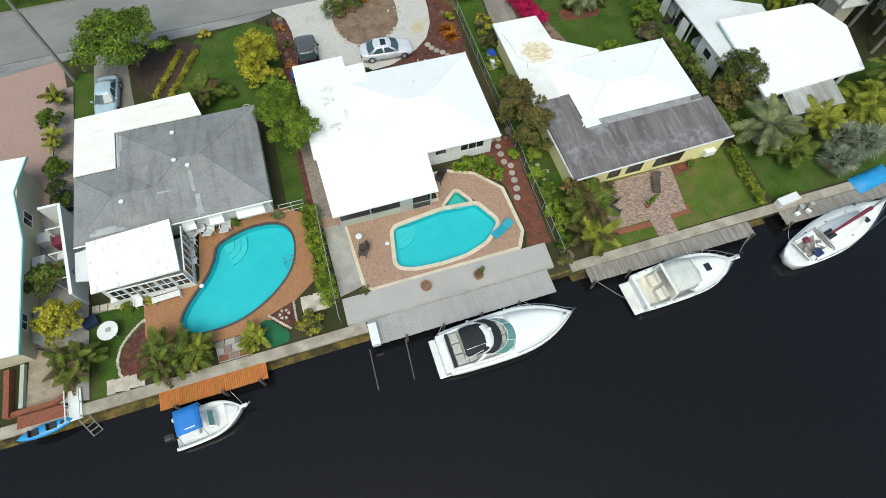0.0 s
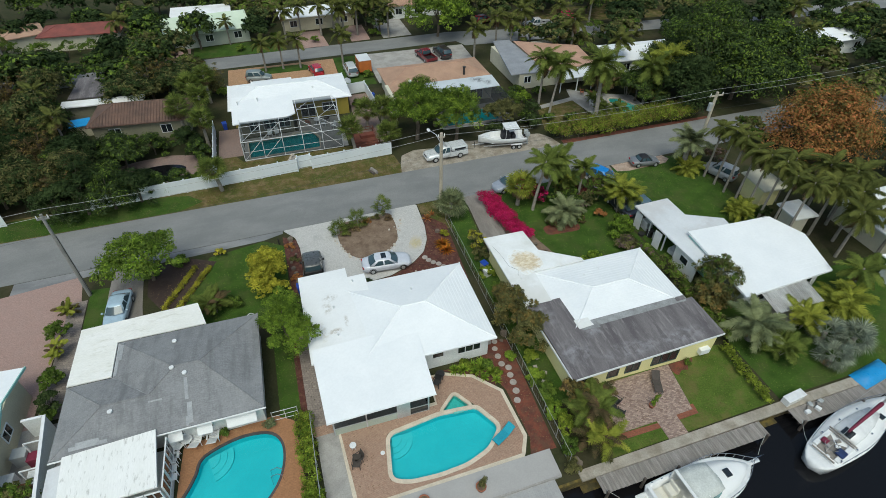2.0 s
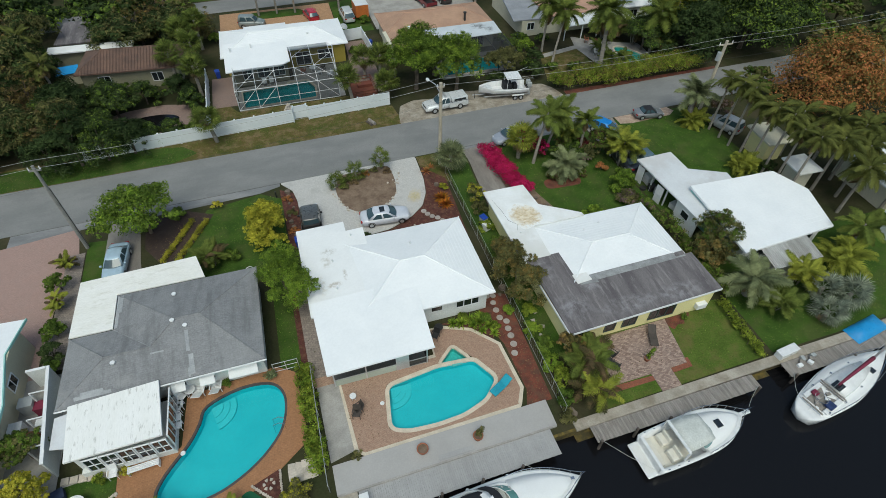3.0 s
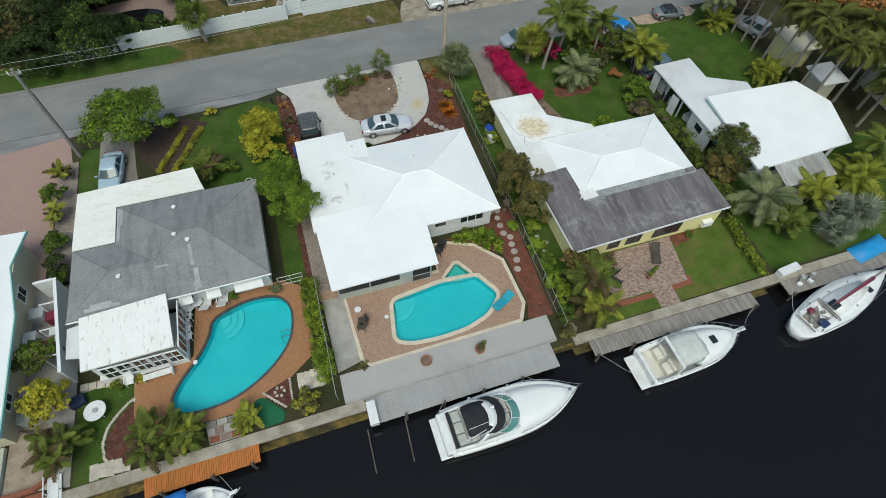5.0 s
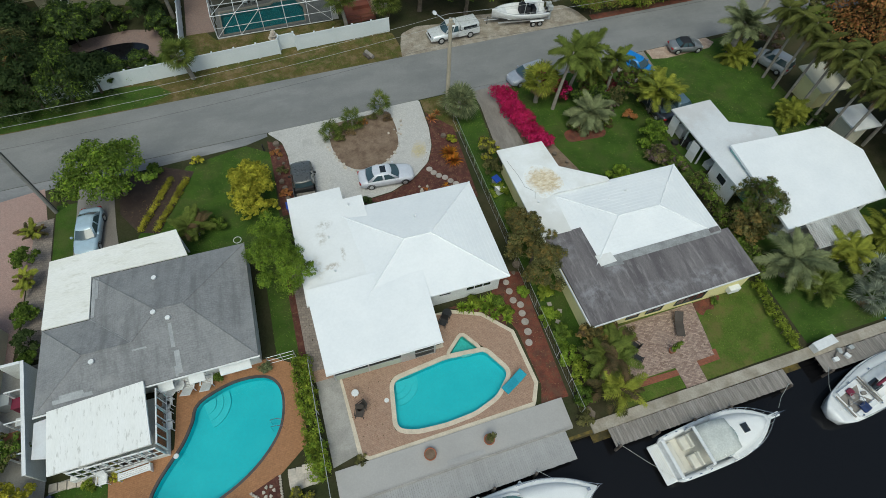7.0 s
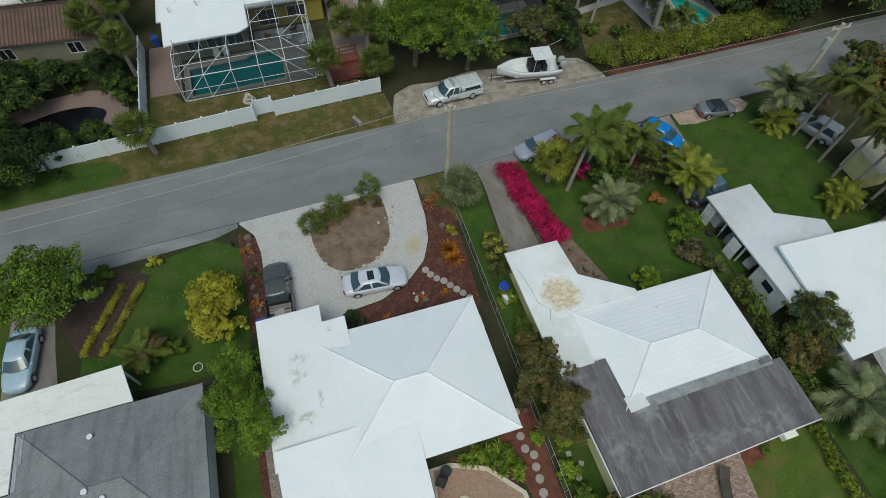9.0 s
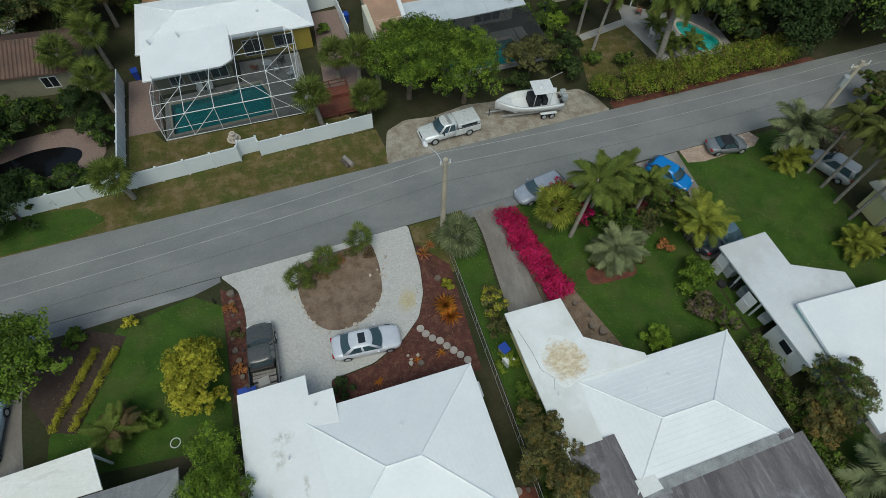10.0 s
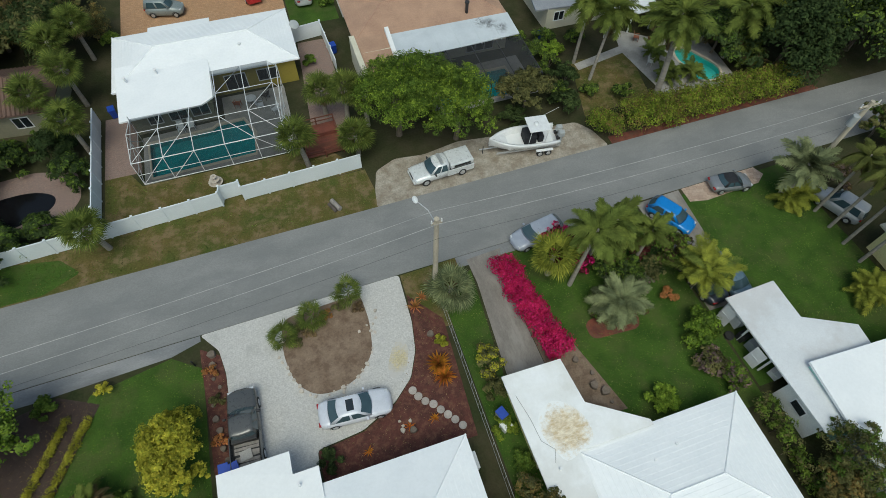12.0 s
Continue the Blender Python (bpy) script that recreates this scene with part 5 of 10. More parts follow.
part("roof", tilted([(-3.7, 76.5, 3.0), (2.1, 76.5, 3.0), (2.1, 78.8, 2.72), (-3.7, 78.8, 2.72)], 0.14), ROOF_WHITE, north)
for a, b in ((-4.6, -3.4), (-2.8, -1.2), (-0.9, 0.7)):
    window(north, a, b, 67.2, 0.8, 2.1, 2)
window(north, 2.4, 4.4, 70.3, 0.3, 2.1, 2)
window(north, 5.4, 7.4, 70.3, 0.8, 2.1, 2)
for x, y in ((-3.0, 71.0), (5.4, 74.8), (4.6, 72.5), (-5.6, 70.6)):
    pipe(north, x, y, 3.4, 0.09, 0.2)
dish = part("satellite_dish", bmesh.new(), BIN_GREY, north, "grey satellite dish")
bm = bmesh.new()
bmesh.ops.create_uvsphere(bm, u_segments=14, v_segments=8, radius=0.5, matrix=Matrix.Translation((10.0, 75.2, 2.7)) @ pose(0, 0, 0, 30, 20, 0) @ Matrix.Diagonal((1, 1, 0.25, 1)))
rod(bm, (9.6, 75.2, 2.4), (10.0, 75.2, 2.7), 0.04)
bm.to_mesh(dish.data)
bm.free()
cage = thing("pool_cage", "white aluminium screen cage over a pool", "pool enclosure")
E_X = [-5.6 + i * 2.45 for i in range(6)]
RIDGE_Y, TOP_Z, EAVE_Z = 63.6, 3.35, 2.6
def beam(a, b, r=0.055):
    part("beam", rod(bmesh.new(), a, b, r * 0.58, r * 0.58, 5), ALU_WHITE, cage)
def back_of(x):
    return (66.2, 2.62) if x < 1.0 else (69.9, 2.7)
for x in E_X:
    yb, zb = back_of(x)
    beam((x, 61.0, 0.05), (x, 61.0, EAVE_Z))
    beam((x, 61.0, EAVE_Z), (x, RIDGE_Y, TOP_Z))
    beam((x, RIDGE_Y, TOP_Z), (x, yb, zb + 0.1 if x < 1 else TOP_Z - 0.2))
for y, z in ((61.0, EAVE_Z), (62.3, 2.97), (RIDGE_Y, TOP_Z)):
    beam((-5.6, y, z), (6.65, y, z), 0.07 if y == 61.0 else 0.05)
beam((-5.6, 61, 1.2), (6.65, 61, 1.2), 0.04)
beam((-5.6, 61, 0.1), (6.65, 61, 0.1), 0.06)
beam((1.8, 66.6, 3.28), (6.65, 66.6, 3.28))
beam((6.65, 61, 1.2), (7.4, 69.9, 1.2), 0.04)
for y in (63.6, 66.6, 69.6):
    xe = 6.65 + (y - 61) * 0.085
    beam((xe, y, 0.05), (xe, y, EAVE_Z))
    beam((xe, y, EAVE_Z), (6.65, y, 3.3))
    beam((-5.6, min(y, 66.1), 0.05), (-5.6, min(y, 66.1), EAVE_Z))
    beam((-5.6, min(y, 66.1), EAVE_Z), (-5.6, min(y, 66.1), 3.1))
beam((6.65, 61, EAVE_Z), (7.35, 69.9, EAVE_Z), 0.06)
beam((-5.6, 61, EAVE_Z), (-5.6, 66.2, EAVE_Z), 0.06)
beam((-5.6, 61, 1.2), (-5.6, 66.2, 1.2), 0.04)
for a, b in (((-5.6, 61, EAVE_Z), (-3.15, 63.6, TOP_Z)), ((-3.15, 61, EAVE_Z), (-0.7, 63.6, TOP_Z)), ((6.65, 61, EAVE_Z), (4.2, 63.6, TOP_Z)), ((4.2, 61, EAVE_Z), (1.75, 63.6, TOP_Z)), ((4.2, 63.6, TOP_Z), (6.65, 66.6, 3.28)), ((1.75, 66.6, 3.28), (4.2, 69.9, 3.1)),
             ((-5.6, 61, 0.1), (-3.15, 61, EAVE_Z)), ((-3.15, 61, 0.1), (-0.7, 61, EAVE_Z)), ((6.65, 61, 0.1), (4.2, 61, EAVE_Z)), ((-5.6, 61, 0.1), (-5.6, 63.6, EAVE_Z)), ((-5.6, 66.1, 0.1), (-5.6, 63.6, EAVE_Z)), ((6.65, 61, 0.1), (6.87, 63.6, EAVE_Z))):
    beam(a, b, 0.045)

for pts in ([(-5.6, 61.0, EAVE_Z), (6.65, 61.0, EAVE_Z), (6.65, RIDGE_Y, TOP_Z), (-5.6, RIDGE_Y, TOP_Z)], [(-5.6, RIDGE_Y, TOP_Z), (1.5, RIDGE_Y, TOP_Z), (1.5, 66.2, 2.72), (-5.6, 66.2, 2.72)], [(1.5, RIDGE_Y, TOP_Z), (6.65, RIDGE_Y, TOP_Z), (6.65, 69.9, 3.15), (1.5, 69.9, 3.15)]):
    part("screen", film_sheet(pts), SCREEN_CLEAR, cage, "grey insect screen")
part("screen", film_sheet([(-5.6, 61.0, 0.1), (6.65, 61.0, 0.1), (6.65, 61.0, EAVE_Z), (-5.6, 61.0, EAVE_Z)]), SCREEN_CLEAR, cage, "grey insect screen")

# tan tile house with a metal lean-to and a dark screen roof
tan = thing("house", "tan tile-roofed house with a metal lean-to", "house")
part("wall", cube(15.5, 30.4, 69.0, 77.6, 0, 2.6), WALL_CREAM, tan, "cream stucco wall")
part("wall", cube(14.7, 15.2, 66.0, 71.5, 0, 2.9), WALL_CREAM, tan, "cream garden wall")
hip_roof(tan, 15.0, 31.0, 70.6, 78.2, 2.75, 1.2, TILE_TAN, "tan tile hip roof in low courses", True, 0.36)
LEAN_METAL = mat("pale_sheet_metal", (0.56, 0.6, 0.63), (0.48, 0.52, 0.55), 0.6, 8, 0.55, grainy=0.2)
for spot in ((28.6, 69.6, 2.7), (29.6, 69.0, 2.65), (27.7, 70.2, 2.8)):
    smudge(LEAN_METAL, spot, (0.8, 1.1, 9), (0.08, 0.08, 0.08), 0.85, 1.6)
part("lean_to_roof", tilted([(18.6, 67.0, 2.5), (31.1, 67.6, 2.5), (31.0, 70.72, 2.86), (18.6, 70.72, 2.86)], 0.1), LEAN_METAL, tan, "grey metal roof with black mould")
for x in (20.6, 22.7, 24.8, 26.9, 29.0):
    part("roof_seam", tilted([(x, 67.12, 2.53), (x + 0.05, 67.12, 2.53), (x + 0.05, 70.7, 2.88), (x, 70.7, 2.88)], 0.03), LEAN_METAL, tan)
part("gable", tilted([(18.2, 66.8, 2.2), (18.6, 66.8, 2.2), (18.6, 71.2, 3.4), (18.2, 71.2, 3.4)], 1.0), TRIM_WHITE, tan, "white parapet wall")
part("tile_wing", tilted([(15.2, 66.4, 2.2), (18.2, 66.6, 2.2), (18.2, 71, 2.9), (15.2, 71, 2.9)], 0.12), TILE_TAN, tan)
bm = rod(bmesh.new(), (26.9, 71.6, 2.8), (26.9, 71.6, 4.1), 0.16, 0.16, 10)
rod(bm, (26.9, 71.6, 4.1), (26.9, 71.6, 4.25), 0.24, 0.24, 10)
part("flue", bm, BLACK, tan, "black metal flue")
for x in (20.6, 23.2, 25.8, 28.4, 31.0):
    part("screen_post", rod(bmesh.new(), (x, 61.6, 0), (x, 61.6, 2.3), 0.05), BLACK, tan)
    part("screen_beam", rod(bmesh.new(), (x, 61.6, 2.3), (x, 67.2, 2.5), 0.05), BLACK, tan)
part("screen_roof", film_sheet([(20.6, 61.6, 2.33), (31.0, 61.6, 2.33), (31.0, 67.2, 2.53), (20.6, 67.2, 2.53)]), SCREEN, tan, "dark screen roof")
window(tan, 22, 24, 69.0, 0.8, 2.1, 2)
window(tan, 26, 29, 69.0, 0.3, 2.1, 3)

# pale yellow garden house to the north-east
cream = thing("house", "cream house with pale flat roofs", "house")
part("wall", cube(35.6, 47.0, 70.5, 82.5, 0, 2.5), WALL_CREAM, cream, "pale yellow wall")
part("roof", tilted([(39.9, 70.2, 2.7), (48.6, 70.4, 2.7), (49.2, 77.6, 3.0), (39.6, 82.5, 3.0)], 0.15), TILE_TAN, cream, "pale tan flat roof")
part("roof", tilted([(34.2, 70.6, 2.5), (40.0, 70.2, 2.5), (39.5, 84.0, 2.7), (36.6, 84.2, 2.7)], 0.15), ROOF_SLATE, cream, "pale roof")
part("porch_roof", tilted([(40.8, 67.0, 2.3), (47.0, 67.5, 2.3), (48.4, 72.8, 2.6), (42, 72.8, 2.6)], 0.12), ROOF_CARPORT, cream, "pale grey porch roof")
for x in (41.2, 44, 46.6):
    part("porch_post", cube(x - 0.06, x + 0.06, 67.4, 67.52, 0, 2.2), TRIM_WHITE, cream)
window(cream, 36.4, 37.6, 70.5, 0.9, 2.0, 2)

# houses further off, each with walls, roof and openings
def far_house(label, x0, x1, y0, y1, roof, wall, rise=1.0, turn=0.0, openings=3, flat=False):
    cx, cy = (x0 + x1) / 2, (y0 + y1) / 2
    h = thing("house", label, "house", (cx, cy, 0), turn)
    a, b, c, d = x0 - cx, x1 - cx, y0 - cy, y1 - cy
    part("wall", cube(a + 0.5, b - 0.5, c + 0.5, d - 0.5, 0, 2.6), wall, h)
    if flat:
        part("roof", tilted([(a, c, 2.6), (b, c, 2.6), (b, d, 2.6 + rise), (a, d, 2.6 + rise)], 0.16), roof, h)
    else:
        r = hip_roof(h, a, b, c, d, 2.65, rise, roof, "", roof == ROOF_WHITE, 0.6)
        if roof in (TILE_BROWN, TILE_TAN) and b - a > d - c:
            half = (d - c) / 2
            for i in range(int((b - a - 0.4) / 0.36)):
                x = a + 0.2 + i * 0.36
                k = min(x - a, b - x, half)
                for ya, s in ((c, 1), (d, -1)):
                    part("roll_tile", tube(bmesh.new(), [(x, ya, 2.67), (x, ya + s * k, 2.67 + rise * k / half)], 0.08, 0.08, 4), roof, r)
    for i in range(openings):
        m = a + (b - a) * (i + 0.5) / openings
        window(h, m - 0.7, m + 0.7, c + 0.5, 0.8, 2.0, 2)
    return h


# Walls behind trees use the stucco with shade in its colour.
far_house("brown tile-roofed house among trees", -24.0, -11.6, 69.9, 76.4, TILE_BROWN, WALL_SHADE, 1.5, -5, 2)
far_house("low white flat-roofed annex among trees", -28.5, -18.0, 77.4, 78.9, ROOF_FLAT_W, WALL_SHADE, 0.2, -3, 0, True)
far_house("grey flat-roofed house among trees", -27.9, -23.0, 80.2, 87.0, ROOF_TAR, WALL_SHADE, 0.2, -3, 0, True)
far_house("pale green-roofed house on the back street", -17.8, -3.0, 103.0, 110.5, ROOF_GREENISH, WALL_GREEN, 0.9, 6, 3, True)
far_house("white flat-roofed wing behind a house", -17.0, -6.0, 112.0, 117.5, ROOF_FLAT_W, WALL_WHITE, 0.5, 0, 2, True)
# Beige replaces white on these walls, to put shade into their colour.
far_house("white-roofed house on the back street", 2.5, 17.0, 106.5, 113.0, ROOF_WHITE, WALL_BEIGE, 0.9, 2, 3)
far_house("red-roofed house among trees", -38.0, -24.5, 107.6, 114.0, TILE_RED, WALL_CREAM, 1.0, -3, 0)
far_house("tan-roofed house among trees", -45, -38, 109, 116, TILE_TAN, WALL_CREAM, 0.8, 20, 0)
far_house("white-roofed house behind a palm row", 52.5, 65.5, 69.8, 77.0, ROOF_WHITE, WALL_WHITE, 1.0, -3, 3)
far_house("white-roofed house beyond large trees", 89, 102, 67, 74, ROOF_WHITE, WALL_WHITE, 1.0, 0, 3)
far_house("house with a tan roof beyond the back street", 24.0, 36, 108, 115, TILE_TAN, WALL_WHITE, 1.0, 0, 3)
far_house("cream neighbouring house with a white roof", 54.2, 67, 23.0, 30.6, ROOF_WHITE, WALL_CREAM, 0.6, -3, 3)
far_house("small yellow outbuilding with a cream roof", 48.2, 51.4, 33.6, 37.4, WALL_CREAM, WALL_YELLOW, 0.15, -2, 0, True)
far_house("low white-roofed lean-to beside the boundary", 47.6, 50.4, 28.6, 31.4, ROOF_FLAT_W, WALL_CREAM, 0.1, -2, 0, True)
far_house("white-roofed house near the water", 51, 66, 14.5, 22.0, ROOF_WHITE, WALL_WHITE, 0.7, 0, 3)

# ---- docks ----
def planked(name, label, x0, x1, y0, y1, z, step, material, group=None, turn=0.0, posts=(), thick=0.045, frame_mat=WOOD_DARK):
    """A dock of boards laid across it, on joists and piles."""
    d = thing(name, label, "dock", (x0, y0, 0), turn)
    w, deep = x1 - x0, y1 - y0
    n = max(2, round(w / step))
    pitch = w / n
    me = None
    for i in range(n):
        if me is None:
            bm = cube(0, pitch - (0.006 if material == DOCK_GREY else 0.014), 0, deep, z - thick, z)
            ob = part("plank", bm, material, d)
            me = ob.data
        else:
            ob = new("plank", me)
            ob.parent = d
        ob.location = (i * pitch, random.uniform(-0.015, 0.015), random.uniform(-0.004, 0.004))
    bm = bmesh.new()
    for y in (0.12, deep / 2, deep - 0.2):
        box(bm, 0.05, w - 0.05, y, y + 0.1, z - thick - 0.2, z - thick - 0.002)
    part("joists", bm, frame_mat, d)
    for px in posts:
        part("mooring_post", rod(bmesh.new(), (px - x0, -0.04, -2.4), (px - x0, -0.04, z + 0.32), 0.11, 0.1, 9), WOOD_DARK, d, "dark mooring pile")
    return d


planked("wooden_dock", "orange-stained plank dock along the seawall", -14.6, -7.7, 10.55, 11.72, 0.1, 0.14, DOCK_ORANGE, turn=1.2, posts=(-13.6, -10.6, -8.2))
planked("grey_dock", "grey composite dock below the pool terrace", -0.6, 12.9, 10.85, 12.72, 0.06, 0.14, DOCK_GREY, turn=0.8, posts=(1.75, 4.4, 7.2, 10.0))
planked("weathered_dock", "weathered grey plank dock along the seawall", 15.6, 29.3, 10.95, 12.13, 0.08, 0.17, WOOD_GREY, turn=0.6, posts=(15.8, 18.6, 21.3, 24.1, 28.9))
planked("weathered_dock", "weathered grey plank dock beside a sailboat", 32.1, 46.0, 11.15, 12.36, 0.08, 0.17, WOOD_GREY, turn=0.6, posts=(32.4, 38.0, 44.0))
terrace = structure("terrace_slab", slab([(-1.95, 12.75), (13.45, 12.95), (13.5, 14.95), (-1.95, 14.75)], -0.4, 0.14), DOCK_LIGHT, "pale grey concrete terrace slab", "terrace")
part("kerb", slab([(-1.9, 12.66), (13.4, 12.86), (13.4, 12.98), (-1.9, 12.78)], 0.0, 0.19), CONCRETE, terrace, "pale raised edge")
part("step", slab([(4.9, 12.98), (7.4, 13.0), (7.4, 13.35), (4.9, 13.33)], 0.14, 0.17), DOCK_GREY, terrace)
box_d = thing("dock_box", "white fibreglass dock box with a sloping lid", "dock box", (-0.35, 11.5, 0.06), 0)
part("body", cube(-0.28, 0.28, -0.75, 0.75, 0, 0.5, 0.03), GELCOAT, box_d)
part("lid", tilted([(-0.3, -0.78, 0.55), (0.3, -0.78, 0.62), (0.3, 0.78, 0.62), (-0.3, 0.78, 0.55)], 0.07), GELCOAT, box_d)
box_e = thing("dock_box", "white dock box at the end of an old dock", "dock box", (33.0, 12.95, 0.12), 6)
part("body", cube(-0.9, 0.9, -0.3, 0.3, 0, 0.55, 0.03), GELCOAT, box_e)
part("lid", cube(-0.93, 0.93, -0.33, 0.33, 0.55, 0.63, 0.03), GELCOAT, box_e)
for i, (x, h) in enumerate(((-1.0, 3.2), (1.5, 3.2))):
    tagged(mesh_ob("lift_pole", rod(bmesh.new(), (x, 7.8, -1.0), (x + 0.1, 10.7, 0.1), 0.05, 0.05, 7), WOOD_DARK), "thin mooring whip pole over the water", "pole", "mooring poles")

# ---- fences ----
def vinyl_fence(label, pts, high=1.7, panel=2.05):
    f = thing("vinyl_fence", label, "fence")
    for (xa, ya), (xb, yb) in zip(pts, pts[1:]):
        run = math.hypot(xb - xa, yb - ya)
        n = max(1, round(run / panel))
        ang = math.degrees(math.atan2(yb - ya, xb - xa))
        for i in range(n):
            x, y = xa + (xb - xa) * i / n, ya + (yb - ya) * i / n
            p = part("panel", cube(0.06, run / n - 0.06, -0.025, 0.025, 0.06, high - 0.08), VINYL, f)
            p.matrix_basis = pose(x, y, 0, 0, 0, ang)
            r = part("rail", cube(0.06, run / n - 0.06, -0.045, 0.045, high - 0.1, high), VINYL, f)
            r.matrix_basis = p.matrix_basis
            bm = cube(-0.065, 0.065, -0.065, 0.065, 0, high + 0.06)
            box(bm, -0.085, 0.085, -0.085, 0.085, high + 0.06, high + 0.12)
            q = part("post", bm, VINYL, f)
            q.matrix_basis = p.matrix_basis
    return f


vinyl_fence("white vinyl privacy fence along the street", [(-22.0, 55.3), (-16.2, 55.75), (-8.2, 56.2), (0.4, 56.75), (0.55, 57.4), (2.1, 57.5), (2.2, 56.85), (12.3, 57.35)])
vinyl_fence("white vinyl fence further along the street", [(-42, 54.4), (-30, 54.9)])
vinyl_fence("white vinyl fence beside the pool cage", [(-9.0, 56.3), (-9.2, 70.0)])
vinyl_fence("white vinyl gate screen beside the house", [(9.7, 76.2), (12.6, 76.6), (12.9, 70)])
chain = thing("chain_link_fence", "thin grey wire fence between two yards", "fence")
for i in range(15):
    y = 13.6 + i * 2.05
    part("post", rod(bmesh.new(), (14.35 + 0.02 * i, y, 0), (14.35 + 0.02 * i, y, 1.25), 0.02), ALU, chain)
part("top_rail", rod(bmesh.new(), (14.35, 13.6, 1.22), (14.63, 42.3, 1.22), 0.014), ALU, chain)
part("bottom_rail", rod(bmesh.new(), (14.35, 13.6, 0.1), (14.63, 42.3, 0.1), 0.012), ALU, chain)
bm = bmesh.new()
for i in range(70):
    y = 13.6 + i * 0.41
    rod(bm, (14.35 + 0.004 * i, y, 0.1), (14.35 + 0.004 * (i + 1.5), y + 0.6, 1.22), 0.002, 0.002, 3)
part("wire", bm, ALU, chain)
chain2 = thing("chain_link_fence", "thin grey wire fence beside a clipped hedge", "fence")
for i in range(6):
    part("post", rod(bmesh.new(), (-2.35 + 0.02 * i, 13.2 + i * 1.8, 0), (-2.35 + 0.02 * i, 13.2 + i * 1.8, 1.2), 0.03), ALU, chain2)
part("top_rail", rod(bmesh.new(), (-2.35, 13.2, 1.18), (-2.25, 22.2, 1.18), 0.022), ALU, chain2)
gate = thing("gate", "grey metal pool gate between house and hedge", "gate", (-4.9, 23.0, 0), 0)
for x in (0, 0.9, 1.8):
    part("post", rod(bmesh.new(), (x, 0, 0), (x, 0, 1.2), 0.03), ALU, gate)
for z in (0.15, 0.65, 1.15):
    part("rail", rod(bmesh.new(), (0, 0, z), (1.8, 0, z), 0.02), ALU, gate)

# ---- poles and wires ----
def utility_pole(label, x, y, h, material, top_r=0.13, lamp=False, arm=0.0, transformer=False, lean=(0, 0)):
    p = thing("utility_pole", label, "utility pole", (x, y, 0))
    part("shaft", rod(bmesh.new(), (0, 0, 0), (lean[0], lean[1], h), top_r * 1.3, top_r, 10), material, p)
    if arm:
        part("crossarm", cube(-arm / 2 + lean[0], arm / 2 + lean[0], lean[1] - 0.06, lean[1] + 0.06, h - 0.5, h - 0.36), material, p)
        for k in (-0.9, 0, 0.9):
            part("insulator", rod(bmesh.new(), (lean[0] + k * arm / 2, lean[1], h - 0.36), (lean[0] + k * arm / 2, lean[1], h - 0.1), 0.06, 0.04, 8), ALU_WHITE, p)
    if transformer:
        part("transformer", rod(bmesh.new(), (lean[0] - 0.35, lean[1], h - 2.2), (lean[0] - 0.35, lean[1], h - 1.3), 0.26, 0.26, 12), BIN_GREY, p, "grey transformer can")
    if lamp:
        part("lamp_arm", tube(bmesh.new(), [(0, 0, h - 1.6), (-0.3, 0.6, h - 0.9), (-0.75, 1.3, h - 0.75)], 0.035), ALU, p)
        bm = bmesh.new()
        bmesh.ops.create_uvsphere(bm, u_segments=12, v_segments=8, radius=0.2, matrix=Matrix.Translation((-0.85, 1.5, h - 0.75)) @ Matrix.Diagonal((0.9, 1.5, 0.6, 1)))
        part("lamp_head", bm, ALU_WHITE, p, "pale street lamp head", True)
    for k in range(3):
        part("cable_guard", rod(bmesh.new(), (0.17, 0.08 * (k - 1), 0.2), (0.13, 0.08 * (k - 1), h * 0.75), 0.025, 0.025, 5), BLACK if k == 1 else material, p)
    return p


utility_pole("dark grey wooden utility pole by the rose driveway", -20.0, 41.2, 9.3, POLE_GREY, 0.12, arm=0.9)
utility_pole("pale wooden utility pole with a street lamp", 14.6, 44.1, 10.0, POLE_WOOD, 0.16, True, 0.7, lean=(-0.2, -0.8))
utility_pole("concrete utility pole with a transformer", 47.4, 43.9, 9.6, POLE_WOOD, 0.16, False, 1.8, True)
wires = thing("power_lines", "thin overhead power lines along the street", "power lines")
def wire(a, b, sag, r=0.015):
    pts = [(a[0] + (b[0] - a[0]) * k / 14, a[1] + (b[1] - a[1]) * k / 14, a[2] + (b[2] - a[2]) * k / 14 - sag * 4 * (k / 14) * (1 - k / 14)) for k in range(15)]
    part("wire", tube(bmesh.new(), pts, r, r, 4), WIRE if a[2] > 8.4 else WIRE_DARK, wires)
for dz, dy, r in ((0.35, 0.4, 0.014), (0.1, -0.4, 0.014), (-1.9, -0.1, 0.01)):
    for a, b in (((-58, 39, 9.4), (-20.0, 41.2, 9.2)), ((-20.0, 41.2, 9.2), (14.4, 43.3, 9.9)), ((14.4, 43.3, 9.9), (47.4, 43.9, 9.4)), ((47.4, 43.9, 9.4), (85, 46, 9.4))):
        wire((a[0], a[1] + dy, a[2] + dz), (b[0], b[1] + dy, b[2] + dz), 0.5, r)

# ---- plants ----
rng = np.random.default_rng(7)


